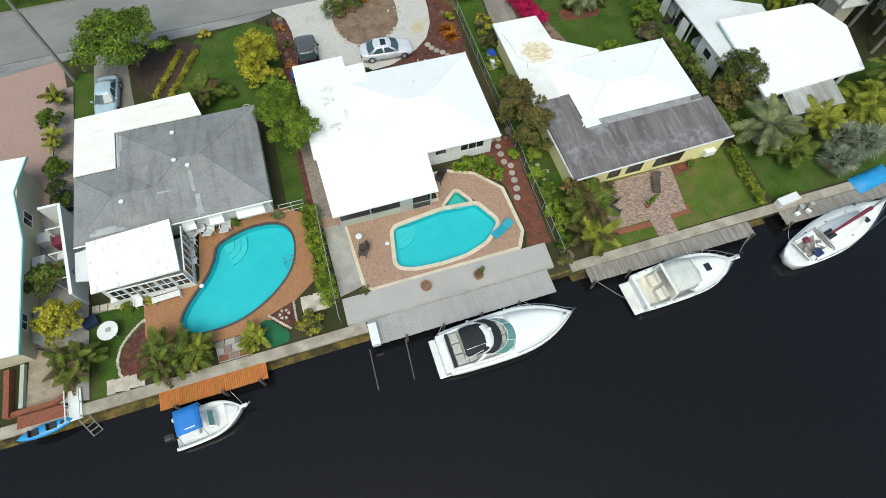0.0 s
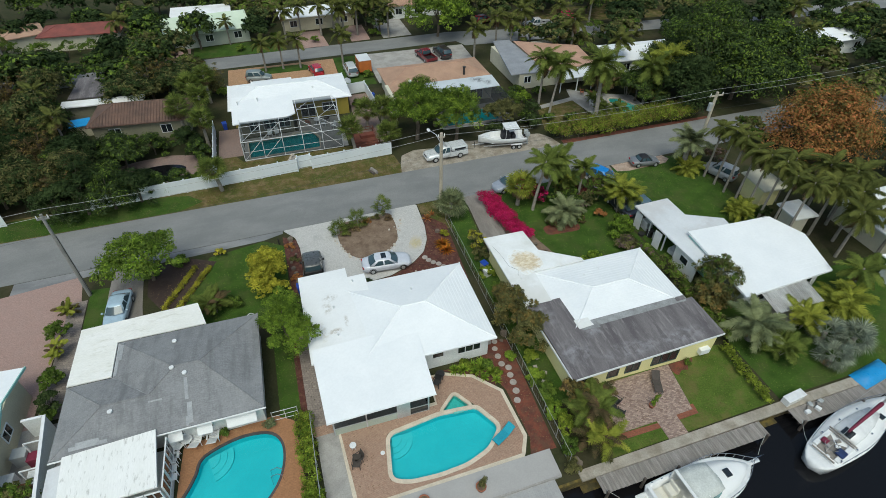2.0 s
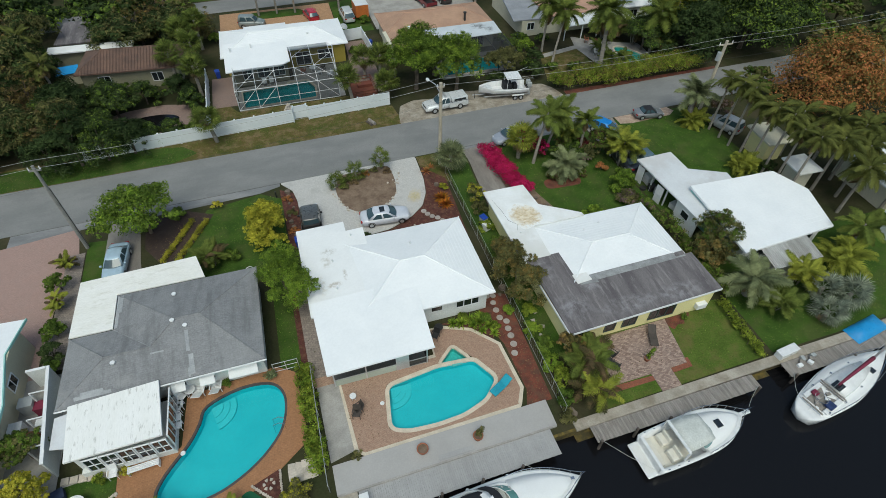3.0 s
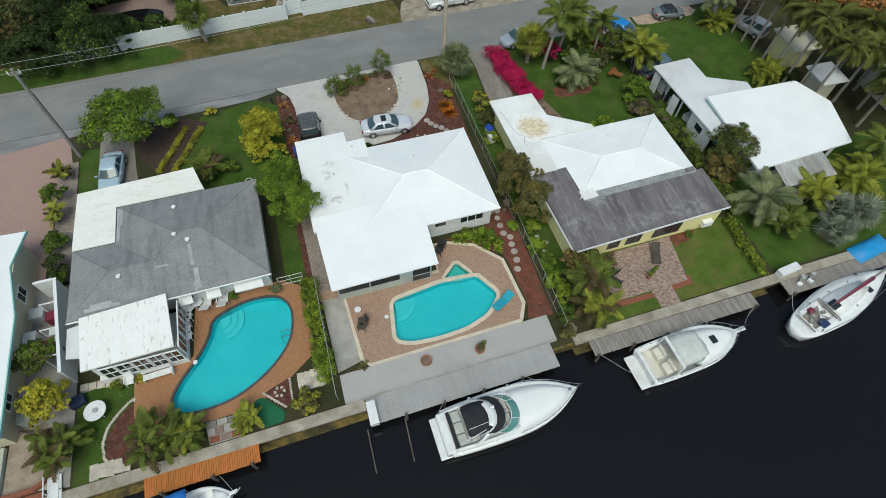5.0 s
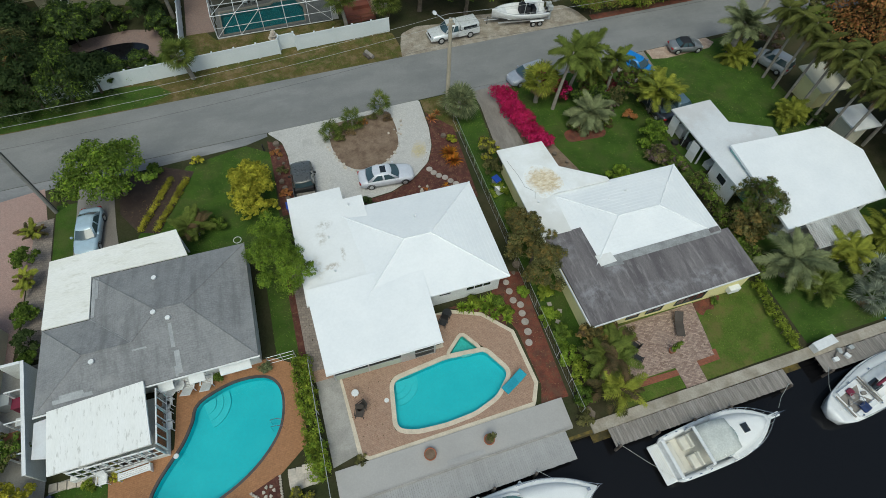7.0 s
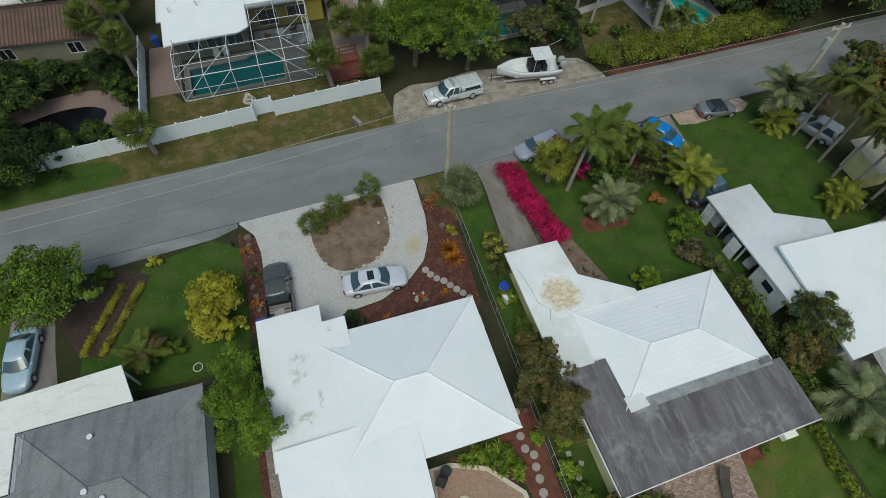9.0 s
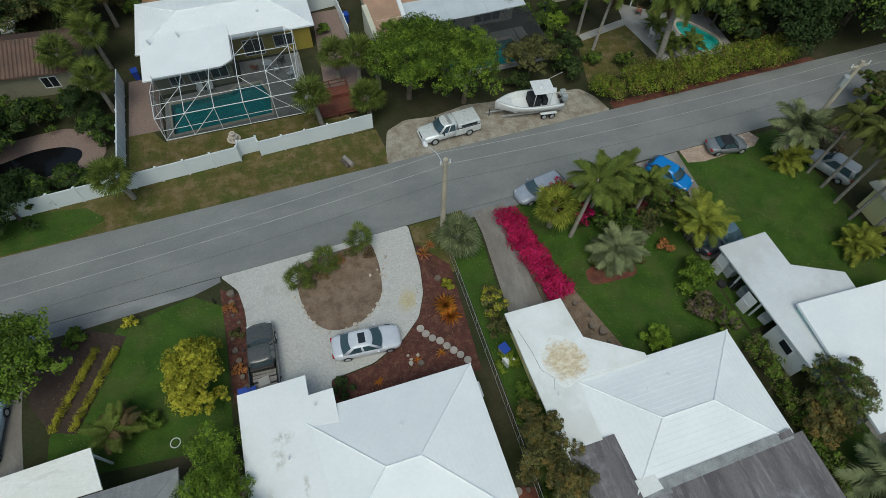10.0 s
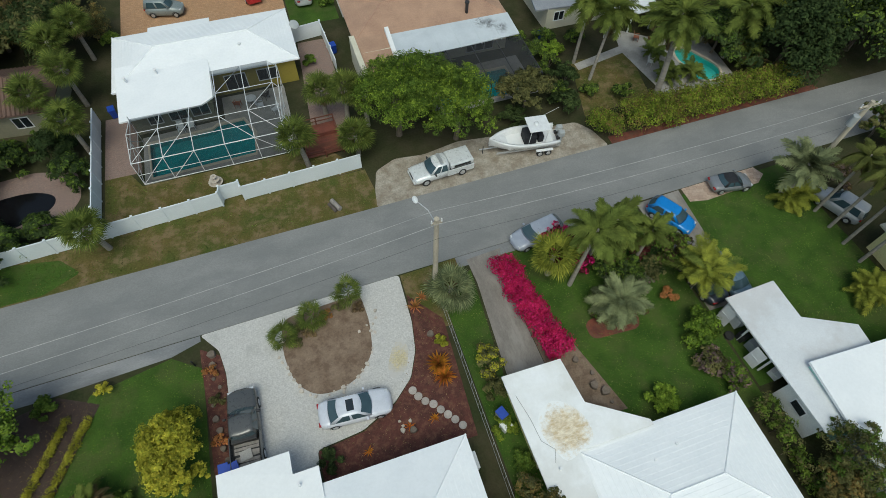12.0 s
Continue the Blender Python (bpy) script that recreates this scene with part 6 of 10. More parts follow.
def leaf_mesh(name, centres, normals, sizes, material, slim=0.55):
    """One small diamond-shaped leaf for each centre, lying across its normal."""
    n = len(centres)
    nz = normals / np.linalg.norm(normals, axis=1, keepdims=True)
    a = np.cross(nz, rng.normal(size=(n, 3)))
    a /= np.linalg.norm(a, axis=1, keepdims=True)
    b = np.cross(nz, a)
    s = sizes[:, None]
    fold = nz * s * 0.18
    v = np.stack([centres - a * s, centres + b * s * slim + fold, centres + a * s, centres - b * s * slim + fold], 1).reshape(-1, 3)
    me = bpy.data.meshes.new(name)
    me.vertices.add(4 * n)
    me.vertices.foreach_set("co", v.astype(np.float32).ravel())
    me.loops.add(4 * n)
    me.loops.foreach_set("vertex_index", np.arange(4 * n, dtype=np.int32))
    me.polygons.add(n)
    me.polygons.foreach_set("loop_start", np.arange(0, 4 * n, 4, dtype=np.int32))
    me.update(calc_edges=True)
    me.materials.append(material)
    return me


def cloud(lobes, n, size, skin=0.62, droop=0.35, per=30, loose=1.0, even=False):
    """Leaves in small sprays that stand out from several lobes, thinner underneath, with gaps between the sprays.
    An even crown has closer sprays whose leaves all turn outwards."""
    lobes = np.array(lobes, float)
    share = lobes[:, 3] ** 2
    m = max(14, n // per)
    pick = rng.choice(len(lobes), m, p=share / share.sum())
    d = rng.normal(size=(m, 3))
    d /= np.linalg.norm(d, axis=1, keepdims=True)
    low = d[:, 2] < -0.25
    d[low, 2] *= -0.6
    r = lobes[pick, 3] * (skin + (1.12 - skin) * rng.random(m) ** 0.6)
    spray = lobes[pick, :3] + d * r[:, None] * np.array([1, 1, 0.85])
    wide = np.clip(lobes[pick, 3] * 0.24, 0.07, 0.36) * loose * (0.6 + 0.8 * rng.random(m))
    own = rng.integers(0, m, n)
    off = rng.normal(size=(n, 3))
    away = off / np.linalg.norm(off, axis=1, keepdims=True)
    off = away * (0.45 + 0.75 * rng.random(n) ** 0.5)[:, None]
    c = spray[own] + off * wide[own][:, None] * np.array([1.25, 1.25, 0.8])
    c[:, 2] = np.maximum(c[:, 2], 0.05)
    if even:
        nrm = away * 0.3 + d[own] * 0.6 + rng.normal(size=(n, 3)) * 0.2 + np.array([0, 0, droop])
    else:
        nrm = away * 0.75 + d[own] * 0.35 + rng.normal(size=(n, 3)) * 0.28 + np.array([0, 0, droop])
    return c, nrm, size * (0.6 + 0.8 * rng.random(n))


def lobes_for(radius, height, base, count, flat=1.0):
    out = []
    count = int(count * 1.25)
    for i in range(count):
        a = 2.4 * i + rng.uniform(-0.4, 0.4)
        k = radius * math.sqrt((i + 0.3) / count) * rng.uniform(0.66, 0.92)
        r = radius * rng.uniform(0.17, 0.34)
        top = height - r - (k / radius) ** 2 * (height - base) * 0.45 * flat
        out.append((k * math.cos(a), k * math.sin(a), max(base + r * 0.6, top - rng.uniform(0, 0.25) * (height - base)), r))
    return out


def tree(label, x, y, radius, height, leaf, n=4200, size=0.2, base=None, count=13, lobes=None, group="", bark=BARK, stretch=(1, 1), turn=0.0, limb=6, second=None, dense=2.3, flat=1.0, slim=0.55, even=False):
    t = thing("tree", label, "tree", (x, y, 0), turn, group)
    n, size = int(n * dense), size * 1.03 / math.sqrt(dense)
    base = height * 0.38 if base is None else base
    lobes = lobes or lobes_for(radius, height, base, count, flat)
    lobes = [(a * stretch[0], b * stretch[1], c, r) for a, b, c, r in lobes]
    tr = max(0.07, height * 0.028)
    bm = tube(bmesh.new(), [(0, 0, -0.1), (tr * 0.6, 0, height * 0.2), (-tr * 0.5, tr, height * 0.38), (0, 0, height * 0.62)], tr * 1.3, tr * 0.45, 8)
    for a, b, c, r in lobes[:limb]:
        tube(bm, [(0, 0, height * 0.3), (a * 0.4, b * 0.4, height * 0.3 + (c - height * 0.3) * 0.6), (a * 0.9, b * 0.9, c)], tr * 0.5, tr * 0.14, 5)
    part("trunk", bm, bark, t)
    share = n if second is None else int(n * 0.66)
    for m, k in ((leaf, share),) + (((second, n - share),) if second else ()):
        o = new("crown", leaf_mesh("crown", *(cloud(lobes, k, size, per=7, loose=1.5, even=True) if even else cloud(lobes, k, size)), LEAF[m], slim))
        o.parent = t
    return t


def bamboo(label, x, y, radius, height, leaf, second, n=5200, size=0.15, group=""):
    """A thicket of upright culms that lean outwards, leafy from low down to the feathery tips."""
    lobes = []
    for i in range(9):
        a = 2.4 * i + rng.uniform(-0.3, 0.3)
        k = radius * math.sqrt((i + 0.4) / 9)
        tall = height * rng.uniform(0.72, 1.0)
        for j in range(5):
            u = 0.22 + 0.19 * j
            lobes.append((k * (0.5 + 0.6 * u) * math.cos(a), k * (0.5 + 0.6 * u) * math.sin(a), tall * u, radius * (0.36 - 0.24 * u) * rng.uniform(0.85, 1.2)))
    return tree(label, x, y, radius, height, leaf, n, size, lobes=lobes, group=group, second=second, dense=1.0, slim=0.22, even=True)


def shrub(label, x, y, radius, height, leaf, n=900, size=0.13, count=7, category="bush", group="", name="shrub", second=None):
    s = thing(name, label, category, (x, y, 0), 0, group)
    n, size = int(n * 1.9), size * 0.74
    lb = [(k[0], k[1], max(k[3] * 0.5, min(k[2], height - k[3])), k[3]) for k in lobes_for(radius, height, 0.1, count)]
    bm = bmesh.new()
    for a, b, c, r in lb[:4]:
        tube(bm, [(0, 0, 0), (a * 0.5, b * 0.5, c * 0.6), (a, b, c)], 0.03, 0.012, 4)
    part("stem", bm, BARK, s)
    share = n if second is None else int(n * 0.6)
    for m, k in ((leaf, share),) + (((second, n - share),) if second else ()):
        o = new("foliage", leaf_mesh("foliage", *cloud(lb, k, size, 0.45, per=11, loose=1.25), LEAF[m]))
        o.parent = s
    return s


def hedge(label, pts, width, height, leaf, per_m=420, size=0.1, second=None, name="hedge", wild=0.12):
    h = thing(name, label, "hedge")
    lb = []
    for (xa, ya), (xb, yb) in zip(pts, pts[1:]):
        run = math.hypot(xb - xa, yb - ya)
        m = max(2, int(run / (width * 0.42)))
        for i in range(m):
            k = i / m
            for side in (-0.28, 0.28):
                nx, ny = -(yb - ya) / run, (xb - xa) / run
                r = width * rng.uniform(0.32, 0.42)
                lb.append((xa + (xb - xa) * k + nx * side * width + rng.normal() * wild * 0.4, ya + (yb - ya) * k + ny * side * width + rng.normal() * wild * 0.4, max(r * 0.5, height - r + rng.normal() * wild), r))
                if height > 1.4 * width * 0.8:
                    lb.append((lb[-1][0], lb[-1][1], height * 0.4, r))
    total = sum(math.hypot(b[0] - a[0], b[1] - a[1]) for a, b in zip(pts, pts[1:]))
    n, size = int(per_m * total * 1.5), size * 0.8
    bm = bmesh.new()
    for a, b, c, r in lb[::3]:
        tube(bm, [(a, b, 0), (a, b, c)], 0.03, 0.015, 4)
    tagged(part("woody_base", bm, BARK, h), kind="stuff")
    share = n if second is None else int(n * 0.7)
    for m, k in ((leaf, share),) + (((second, n - share),) if second else ()):
        o = new("foliage", leaf_mesh("foliage", *cloud(lb, k, size, 0.7, per=11, loose=1.5), LEAF[m]))
        o.parent = h
    return h


fronds = {}


def pinnate(leaf, kind, long=2.2, pairs=34, droop=1.0, lift=0.0):
    """A feather frond along +x: curved rib with two rows of leaflets."""
    key = ("p", leaf, kind)
    if key in fronds:
        return fronds[key]
    vs, fs = [], []
    def rib(s):
        return np.array([long * (s - 0.12 * droop * s * s), 0, long * (lift * s - 0.42 * droop * s ** 2.2)])
    m = 10
    for i in range(m + 1):
        p = rib(i / m)
        w = 0.035 * (1 - 0.75 * i / m)
        vs += [p + (0, w, 0), p + (0, 0, w), p + (0, -w, 0)]
        if i:
            b = 3 * (i - 1)
            fs += [(b, b + 3, b + 4, b + 1), (b + 1, b + 4, b + 5, b + 2)]
    for i in range(pairs):
        s = 0.14 + 0.86 * i / pairs
        p, ahead = rib(s), rib(min(1, s + 0.02)) - rib(s - 0.02)
        ahead /= np.linalg.norm(ahead)
        ll = long * 0.30 * (math.sin(math.pi * min(1, 0.16 + 0.8 * s)) ** 0.7) * rng.uniform(0.85, 1.1)
        for side in (-1, 1):
            out = np.array([0, side, 0]) * 0.86 + ahead * (0.35 + 0.45 * s) + np.array([0, 0, rng.uniform(-0.15, 0.3)])
            out /= np.linalg.norm(out)
            mid = p + out * ll * 0.55
            tip = p + out * ll + np.array([0, 0, -ll * 0.33 * droop])
            w = ahead * (0.018 + 0.009 * long)
            b, j = len(vs), 3 * int(s * m) + 1
            vs += [p + w * 0.5, mid + w, tip, mid - w]
            fs += [(j, b, b + 1, b + 3), (b + 3, b + 1, b + 2)]
    me = bpy.data.meshes.new("frond")
    me.from_pydata([tuple(v) for v in vs], [], fs)
    me.materials.append(LEAF[leaf])
    fronds[key] = me
    return me


def fan(leaf, kind, stalk=0.9, radius=0.85, blades=17, droop=0.5, spread_deg=125):
    """A fan frond along +x: a stalk, then a pleated half disc of pointed blades."""
    key = ("f", leaf, kind)
    if key in fronds:
        return fronds[key]
    vs, fs = [], []
    for i in range(4):
        k = i / 3
        vs += [np.array([stalk * k, 0.025, -0.1 * k * k]), np.array([stalk * k, -0.025, -0.1 * k * k])]
        if i:
            b = 2 * (i - 1)
            fs.append((b, b + 1, b + 3, b + 2))
    hub = np.array([stalk, 0, -0.1])
    for i in range(blades):
        a = radians(-spread_deg + 2 * spread_deg * i / (blades - 1) + rng.uniform(-3, 3))
        d = np.array([math.cos(a), math.sin(a), 0])
        q = np.array([-d[1], d[0], 0])
        r = radius * (0.75 + 0.25 * math.cos(a * 0.7)) * rng.uniform(0.9, 1.08)
        mid = hub + d * r * 0.55 + np.array([0, 0, 0.05 * (i % 2) - 0.08 * droop])
        tip = hub + d * r + np.array([0, 0, -0.42 * droop * r])
        w = q * (0.55 * math.pi * 2 * radius * spread_deg / 360 / blades * 0.95)
        b = len(vs)
        vs += [hub, mid + w, tip, mid - w]
        fs.append((b, b + 1, b + 2, b + 3))
    me = bpy.data.meshes.new("frond")
    me.from_pydata([tuple(v) for v in vs], [], fs)
    me.materials.append(LEAF[leaf])
    fronds[key] = me
    return me


def palm(label, x, y, high, leaf, style="feather", n=16, long=2.2, lean=(0, 0), r=0.14, dead=2, group="", bark=PALM_BARK, name="palm_tree", category="palm tree", steep=0.0, droop=1.0):
    t = thing(name, label, category, (x, y, 0), rng.uniform(0, 360) if lean == (0, 0) else 0, group)
    tx, ty = lean
    if high > 0.25:
        bm = tube(bmesh.new(), [(0, 0, -0.1), (tx * 0.2, ty * 0.2, high * 0.3), (tx * 0.55, ty * 0.55, high * 0.65), (tx, ty, high)], r * 1.35, r * 0.85, 9)
        if style == "feather" and high > 2.5:
            rod(bm, (tx, ty, high - 0.05), (tx, ty, high + 0.45), r * 0.9, r * 0.45, 8)
        part("trunk", bm, bark, t)
    top = high + (0.3 if style == "feather" else 0.1)
    for i in range(n + dead):
        gone = i >= n
        k = (i + 0.5) / n if not gone else 1.0
        az = 137.5 * i + rng.uniform(-14, 14)
        up = 68 - 82 * k ** 0.85 + rng.uniform(-7, 7) + steep if not gone else -62 + rng.uniform(-8, 8)
        lf = "straw" if gone else leaf
        v = int(rng.integers(0, 3))
        if style == "feather":
            me = pinnate(lf, (v, round(long, 1), droop), long * (0.92 + 0.08 * v), 34, droop * (0.75 + 0.25 * v))
        else:
            me = fan(lf, (v, round(long, 1), droop), long * (0.46 + 0.05 * v), long * 0.52, 24, 0.35 + 0.25 * v * droop)
        o = new("frond", me)
        o.parent = t
        s = rng.uniform(0.86, 1.08) * (0.8 if gone else 1)
        o.matrix_basis = pose(tx, ty, top - 0.25 * k, 0, -up, az) @ Matrix.Diagonal((s, s, s, 1))
        # roll the frond a little about its rib
        o.matrix_basis = o.matrix_basis @ pose(0, 0, 0, rng.uniform(-22, 22), 0, 0)
    return t


def clump(label, x, y, high, leaf, stems=5, spread_m=0.6, long=1.5, n=8, group="", second=None):
    """A many-stemmed palm clump with arching feather fronds."""
    t = thing("palm_clump", label, "palm", (x, y, 0), 0, group)
    for s in range(stems):
        a = 2 * math.pi * s / stems + rng.uniform(-0.4, 0.4)
        bx, by = spread_m * math.cos(a) * rng.uniform(0.3, 1), spread_m * math.sin(a) * rng.uniform(0.3, 1)
        h = high * rng.uniform(0.35, 0.75)
        part("stem", tube(bmesh.new(), [(bx * 0.4, by * 0.4, 0), (bx, by, h)], 0.05, 0.035, 6), PALM_BARK, t)
        for i in range(n):
            v = int(rng.integers(0, 3))
            lf = second if second and rng.random() < 0.3 else leaf
            o = new("frond", pinnate(lf, (v, round(long, 1), 1.1), long * (0.9 + 0.1 * v), 26, 0.9 + 0.25 * v))
            o.parent = t
            k = rng.uniform(0.8, 1.15)
            o.matrix_basis = pose(bx, by, h, 0, -(66 - 62 * i / n + rng.uniform(-8, 8)), 137.5 * i + 60 * s + rng.uniform(-20, 20)) @ Matrix.Diagonal((k, k, k, 1)) @ pose(0, 0, 0, rng.uniform(-25, 25), 0, 0)
    return t


def rosette(label, x, y, leaf, radius=0.6, n=22, up=45, category="plant", name="spiky_plant", group="", high=0.05, wide=0.035):
    """A tuft of long pointed leaves."""
    t = thing(name, label, category, (x, y, 0), 0, group)
    vs, fs = [], []
    for i in range(n):
        a = 2.4 * i + rng.uniform(-0.2, 0.2)
        e = radians(up + rng.uniform(-35, 30))
        d = np.array([math.cos(a) * math.cos(e), math.sin(a) * math.cos(e), math.sin(e)])
        q = np.array([-math.sin(a), math.cos(a), 0]) * wide * radius / 0.6
        l = radius * rng.uniform(0.7, 1.15)
        p = np.array([0, 0, high])
        b = len(vs)
        vs += [p - q * 0.6, p + q * 0.6, p + d * l * 0.55 + q, p + d * l + np.array([0, 0, -0.18 * l]), p + d * l * 0.55 - q]
        fs += [(b, b + 1, b + 2, b + 4), (b + 4, b + 2, b + 3)]
    me = bpy.data.meshes.new("leaves")
    me.from_pydata([tuple(v) for v in vs], [], fs)
    me.materials.append(LEAF[leaf])
    o = new("leaves", me)
    o.parent = t
    return t


# street trees and shrubs of the canal side
tree("spreading green street tree in a mulch bed", -14.6, 41.6, 3.9, 5.6, "green", 6500, 0.15, 1.2, 17, second="bright", stretch=(1.02, 0.8))
tree("rounded yellow-green tree beside the driveway", -4.0, 37.5, 2.35, 4.6, "lime", 9500, 0.12, 0.2, 34, stretch=(0.8, 1.15), flat=1.7)
tree("feathery bright green tree between two houses", -3.2, 30.2, 2.3, 4.7, "bright", 13000, 0.075, 0.9, 20, stretch=(0.9, 1.75), second="green")
tree("feathery green limb over the white roof", -1.5, 27.9, 1.5, 4.4, "bright", 3600, 0.075, 2.6, 8, second="green")
tree("olive-green tree along the wire fence", 15.6, 25.5, 2.3, 4.1, "olive", 9000, 0.1, 0.4, 24, stretch=(0.85, 1.9), second="autumn")
tree("grey-olive tree with pinkish twigs beside a white roof", 34.7, 24.5, 2.4, 4.6, "olive", 6500, 0.11, 0.4, 26, second="green", stretch=(0.95, 1.2), flat=1.6, slim=0.4)
tree("twiggy grey-pink small tree behind the carport", 33.2, 23.2, 1.9, 3.2, "autumn", 3000, 0.11, 0.3, 16, second="olive", flat=1.4)
shrub("yellowish shrub beside the carport wall", 16.2, 37.2, 1.25, 2.1, "olive", 1500, 0.12, second="lime")
shrub("dense bright green round bush on the lawn", 26.3, 31.3, 1.15, 1.5, "bright", 2200, 0.12, 9)
shrub("fine-leaved bright green bush", 31.5, 35.0, 1.6, 2.1, "bright", 2600, 0.12, 11, second="green")
shrub("pinkish-leaved tangled shrub by the carport", 30.9, 32.6, 1.3, 1.5, "olive", 1500, 0.14, 9, second="pink")
shrub("straggly shrub by the carport", 31.8, 31.0, 1.2, 1.3, "green", 1200, 0.13, 8, second="pink")
hedge("unclipped green hedge along the pool deck fence", [(-2.75, 14.7), (-2.8, 22.8)], 0.95, 1.25, "hedge", 620, 0.09, "bright")
hedge("low hedge between two back yards", [(31.0, 13.4), (31.2, 16.5), (31.5, 19.0)], 0.7, 0.75, "hedge", 420, 0.08)
hedge("low yellow-green border hedge in mulch", [(-13.4, 37.2), (-10.8, 42.3)], 0.36, 0.42, "lime", 420, 0.055, wild=0.04)
hedge("low yellow-green border hedge beside lawn", [(-12.1, 36.9), (-9.5, 41.9)], 0.36, 0.42, "lime", 420, 0.055, wild=0.04)
shrub("small yellow-green shrub near the kerb", -8.6, 43.4, 0.6, 0.9, "lime", 420, 0.1, 5)
shrub("green shrub beside the mulch bed", -12.2, 43.4, 0.9, 0.9, "green", 900, 0.11, 7)
shrub("green shrub under the street tree", -14.6, 42.2, 1.0, 1.1, "green", 900, 0.11, 7)
hedge("magenta bougainvillea hedge along a driveway", [(20.1, 44.0), (20.4, 41.0), (20.9, 38.0), (21.4, 35.9)], 1.5, 1.3, "magenta", 1000, 0.1, wild=0.2)
shrub("magenta bougainvillea behind a fan palm", 24.7, 45.2, 1.6, 2.2, "magenta", 2200, 0.1, 8, second="red")
shrub("dark red-leaved shrub beneath the palms", 25.5, 44.2, 1.2, 1.9, "red", 1000, 0.13, 7)
rosette("golden orange bromeliad cluster in red mulch", 13.0, 38.3, "orange", 1.0, 110, 45, wide=0.035)
rosette("spiky orange bromeliad cluster", 13.1, 37.4, "orange", 0.95, 90, 40, wide=0.035)
shrub("pale yellow rounded shrub in mulch", 13.6, 39.7, 0.55, 0.7, "lime", 500, 0.1, 6)
rosette("reddish-brown ornamental grass tuft", 12.7, 43.0, "rust", 0.8, 40, 50)
rosette("reddish-brown ornamental grass tuft", 13.4, 43.6, "rust", 0.6, 30, 50)
for x, y in ((9.9, 34.9), (7.0, 34.2), (11.6, 34.9)):
    rosette("small orange bromeliad in mulch", x, y, "orange", 0.5, 14, 25)
shrub("dark green rounded shrub by the house wall", 4.7, 34.3, 0.85, 1.1, "dark", 1100, 0.1, 7)
for x, y, r in ((9.2, 23.3, 0.7), (9.9, 23.1, 0.8), (10.6, 23.2, 0.8), (11.3, 22.8, 0.85), (10.7, 22.6, 0.7), (11.9, 22.2, 0.75), (12.1, 21.4, 0.6), (11.6, 23.3, 0.7), (11.3, 21.9, 0.6)):
    rosette("bright green lily clump beside the pool deck", x, y, "bright", r, 46, 52, "lily", "lily_clump", "lily bed", wide=0.045)
for x, y, r, lf in ((10.2, 23.4, 0.6, "hedge"), (11.9, 22.9, 0.5, "green"), (12.3, 21.9, 0.4, "hedge")):
    shrub("leafy tropical shrub beside the pool deck", x, y, r, 0.7, lf, 600, 0.1, 6)
for x, y, r, h, lf in ((15.2, 24.2, 0.7, 0.9, "green"), (15.6, 22.6, 0.6, 0.7, "hedge"), (15.1, 20.8, 0.7, 0.8, "bright"), (15.3, 19.2, 0.7, 0.9, "green"), (15.2, 17.6, 0.8, 1.0, "bright"), (15.4, 16.0, 0.9, 1.1, "hedge"), (15.0, 14.6, 0.8, 0.9, "green"), (16.0, 30.6, 0.7, 1.0, "green"), (15.7, 33.0, 0.8, 0.9, "hedge"), (15.4, 29.0, 0.8, 1.2, "green"), (16.0, 35.4, 0.8, 1.2, "olive"), (14.0, 23.2, 0.4, 0.5, "bright")):
    shrub("leafy green shrub along the wire fence", x, y, r * 1.2, h * 1.15, lf, 900, 0.11, 7, group="fence shrubs")
tree("bronze-leaved small tree by the brick patio", 16.9, 17.7, 1.5, 2.6, "autumn", 2600, 0.12, 0.6, 10, second="bronze")
clump("arching green palm clump by the brick patio", 17.3, 16.0, 2.5, "palm", 6, 0.8, 1.6, 8, second="bronze")
clump("arching green palm clump by the seawall", 17.0, 14.2, 1.9, "palm_lit", 5, 0.8, 1.5, 8, second="bronze")
clump("arching palm clump with bronze tips", 18.5, 17.3, 2.0, "palm", 4, 0.5, 1.4, 7, second="bronze")
clump("dense palm clump along the canal", -13.5, 13.7, 2.0, "palm", 8, 1.2, 1.25, 9, second="bronze")
clump("dense palm clump along the canal", -12.0, 13.5, 1.6, "palm", 7, 0.9, 1.1, 9, second="palm_lit")
clump("small palm clump beside stone steps", -8.15, 13.4, 1.2, "palm_lit", 5, 0.5, 0.9, 7)
clump("dense palm clump beside the side court", -19.4, 14.9, 2.1, "palm", 8, 1.0, 1.15, 9, second="bronze")
clump("bronze-tipped palm clump by the front lawn", -9.0, 35.7, 2.0, "palm", 6, 0.8, 1.4, 8, second="bronze")
shrub("green shrub beside the palm clump", -7.3, 35.9, 0.8, 1.1, "green", 700, 0.11, 6)
shrub("yellowish shrub by the seawall", -4.3, 13.5, 1.15, 1.0, "olive", 1900, 0.1, 8, second="lime")
tree("yellow-green small tree in the side court", -20.0, 17.9, 1.55, 3.2, "lime", 4200, 0.11, 0.5, 24, flat=1.5)
tree("dark small tree in the side court", -20.7, 21.2, 1.4, 2.8, "green", 3200, 0.1, 0.5, 18, second="olive")
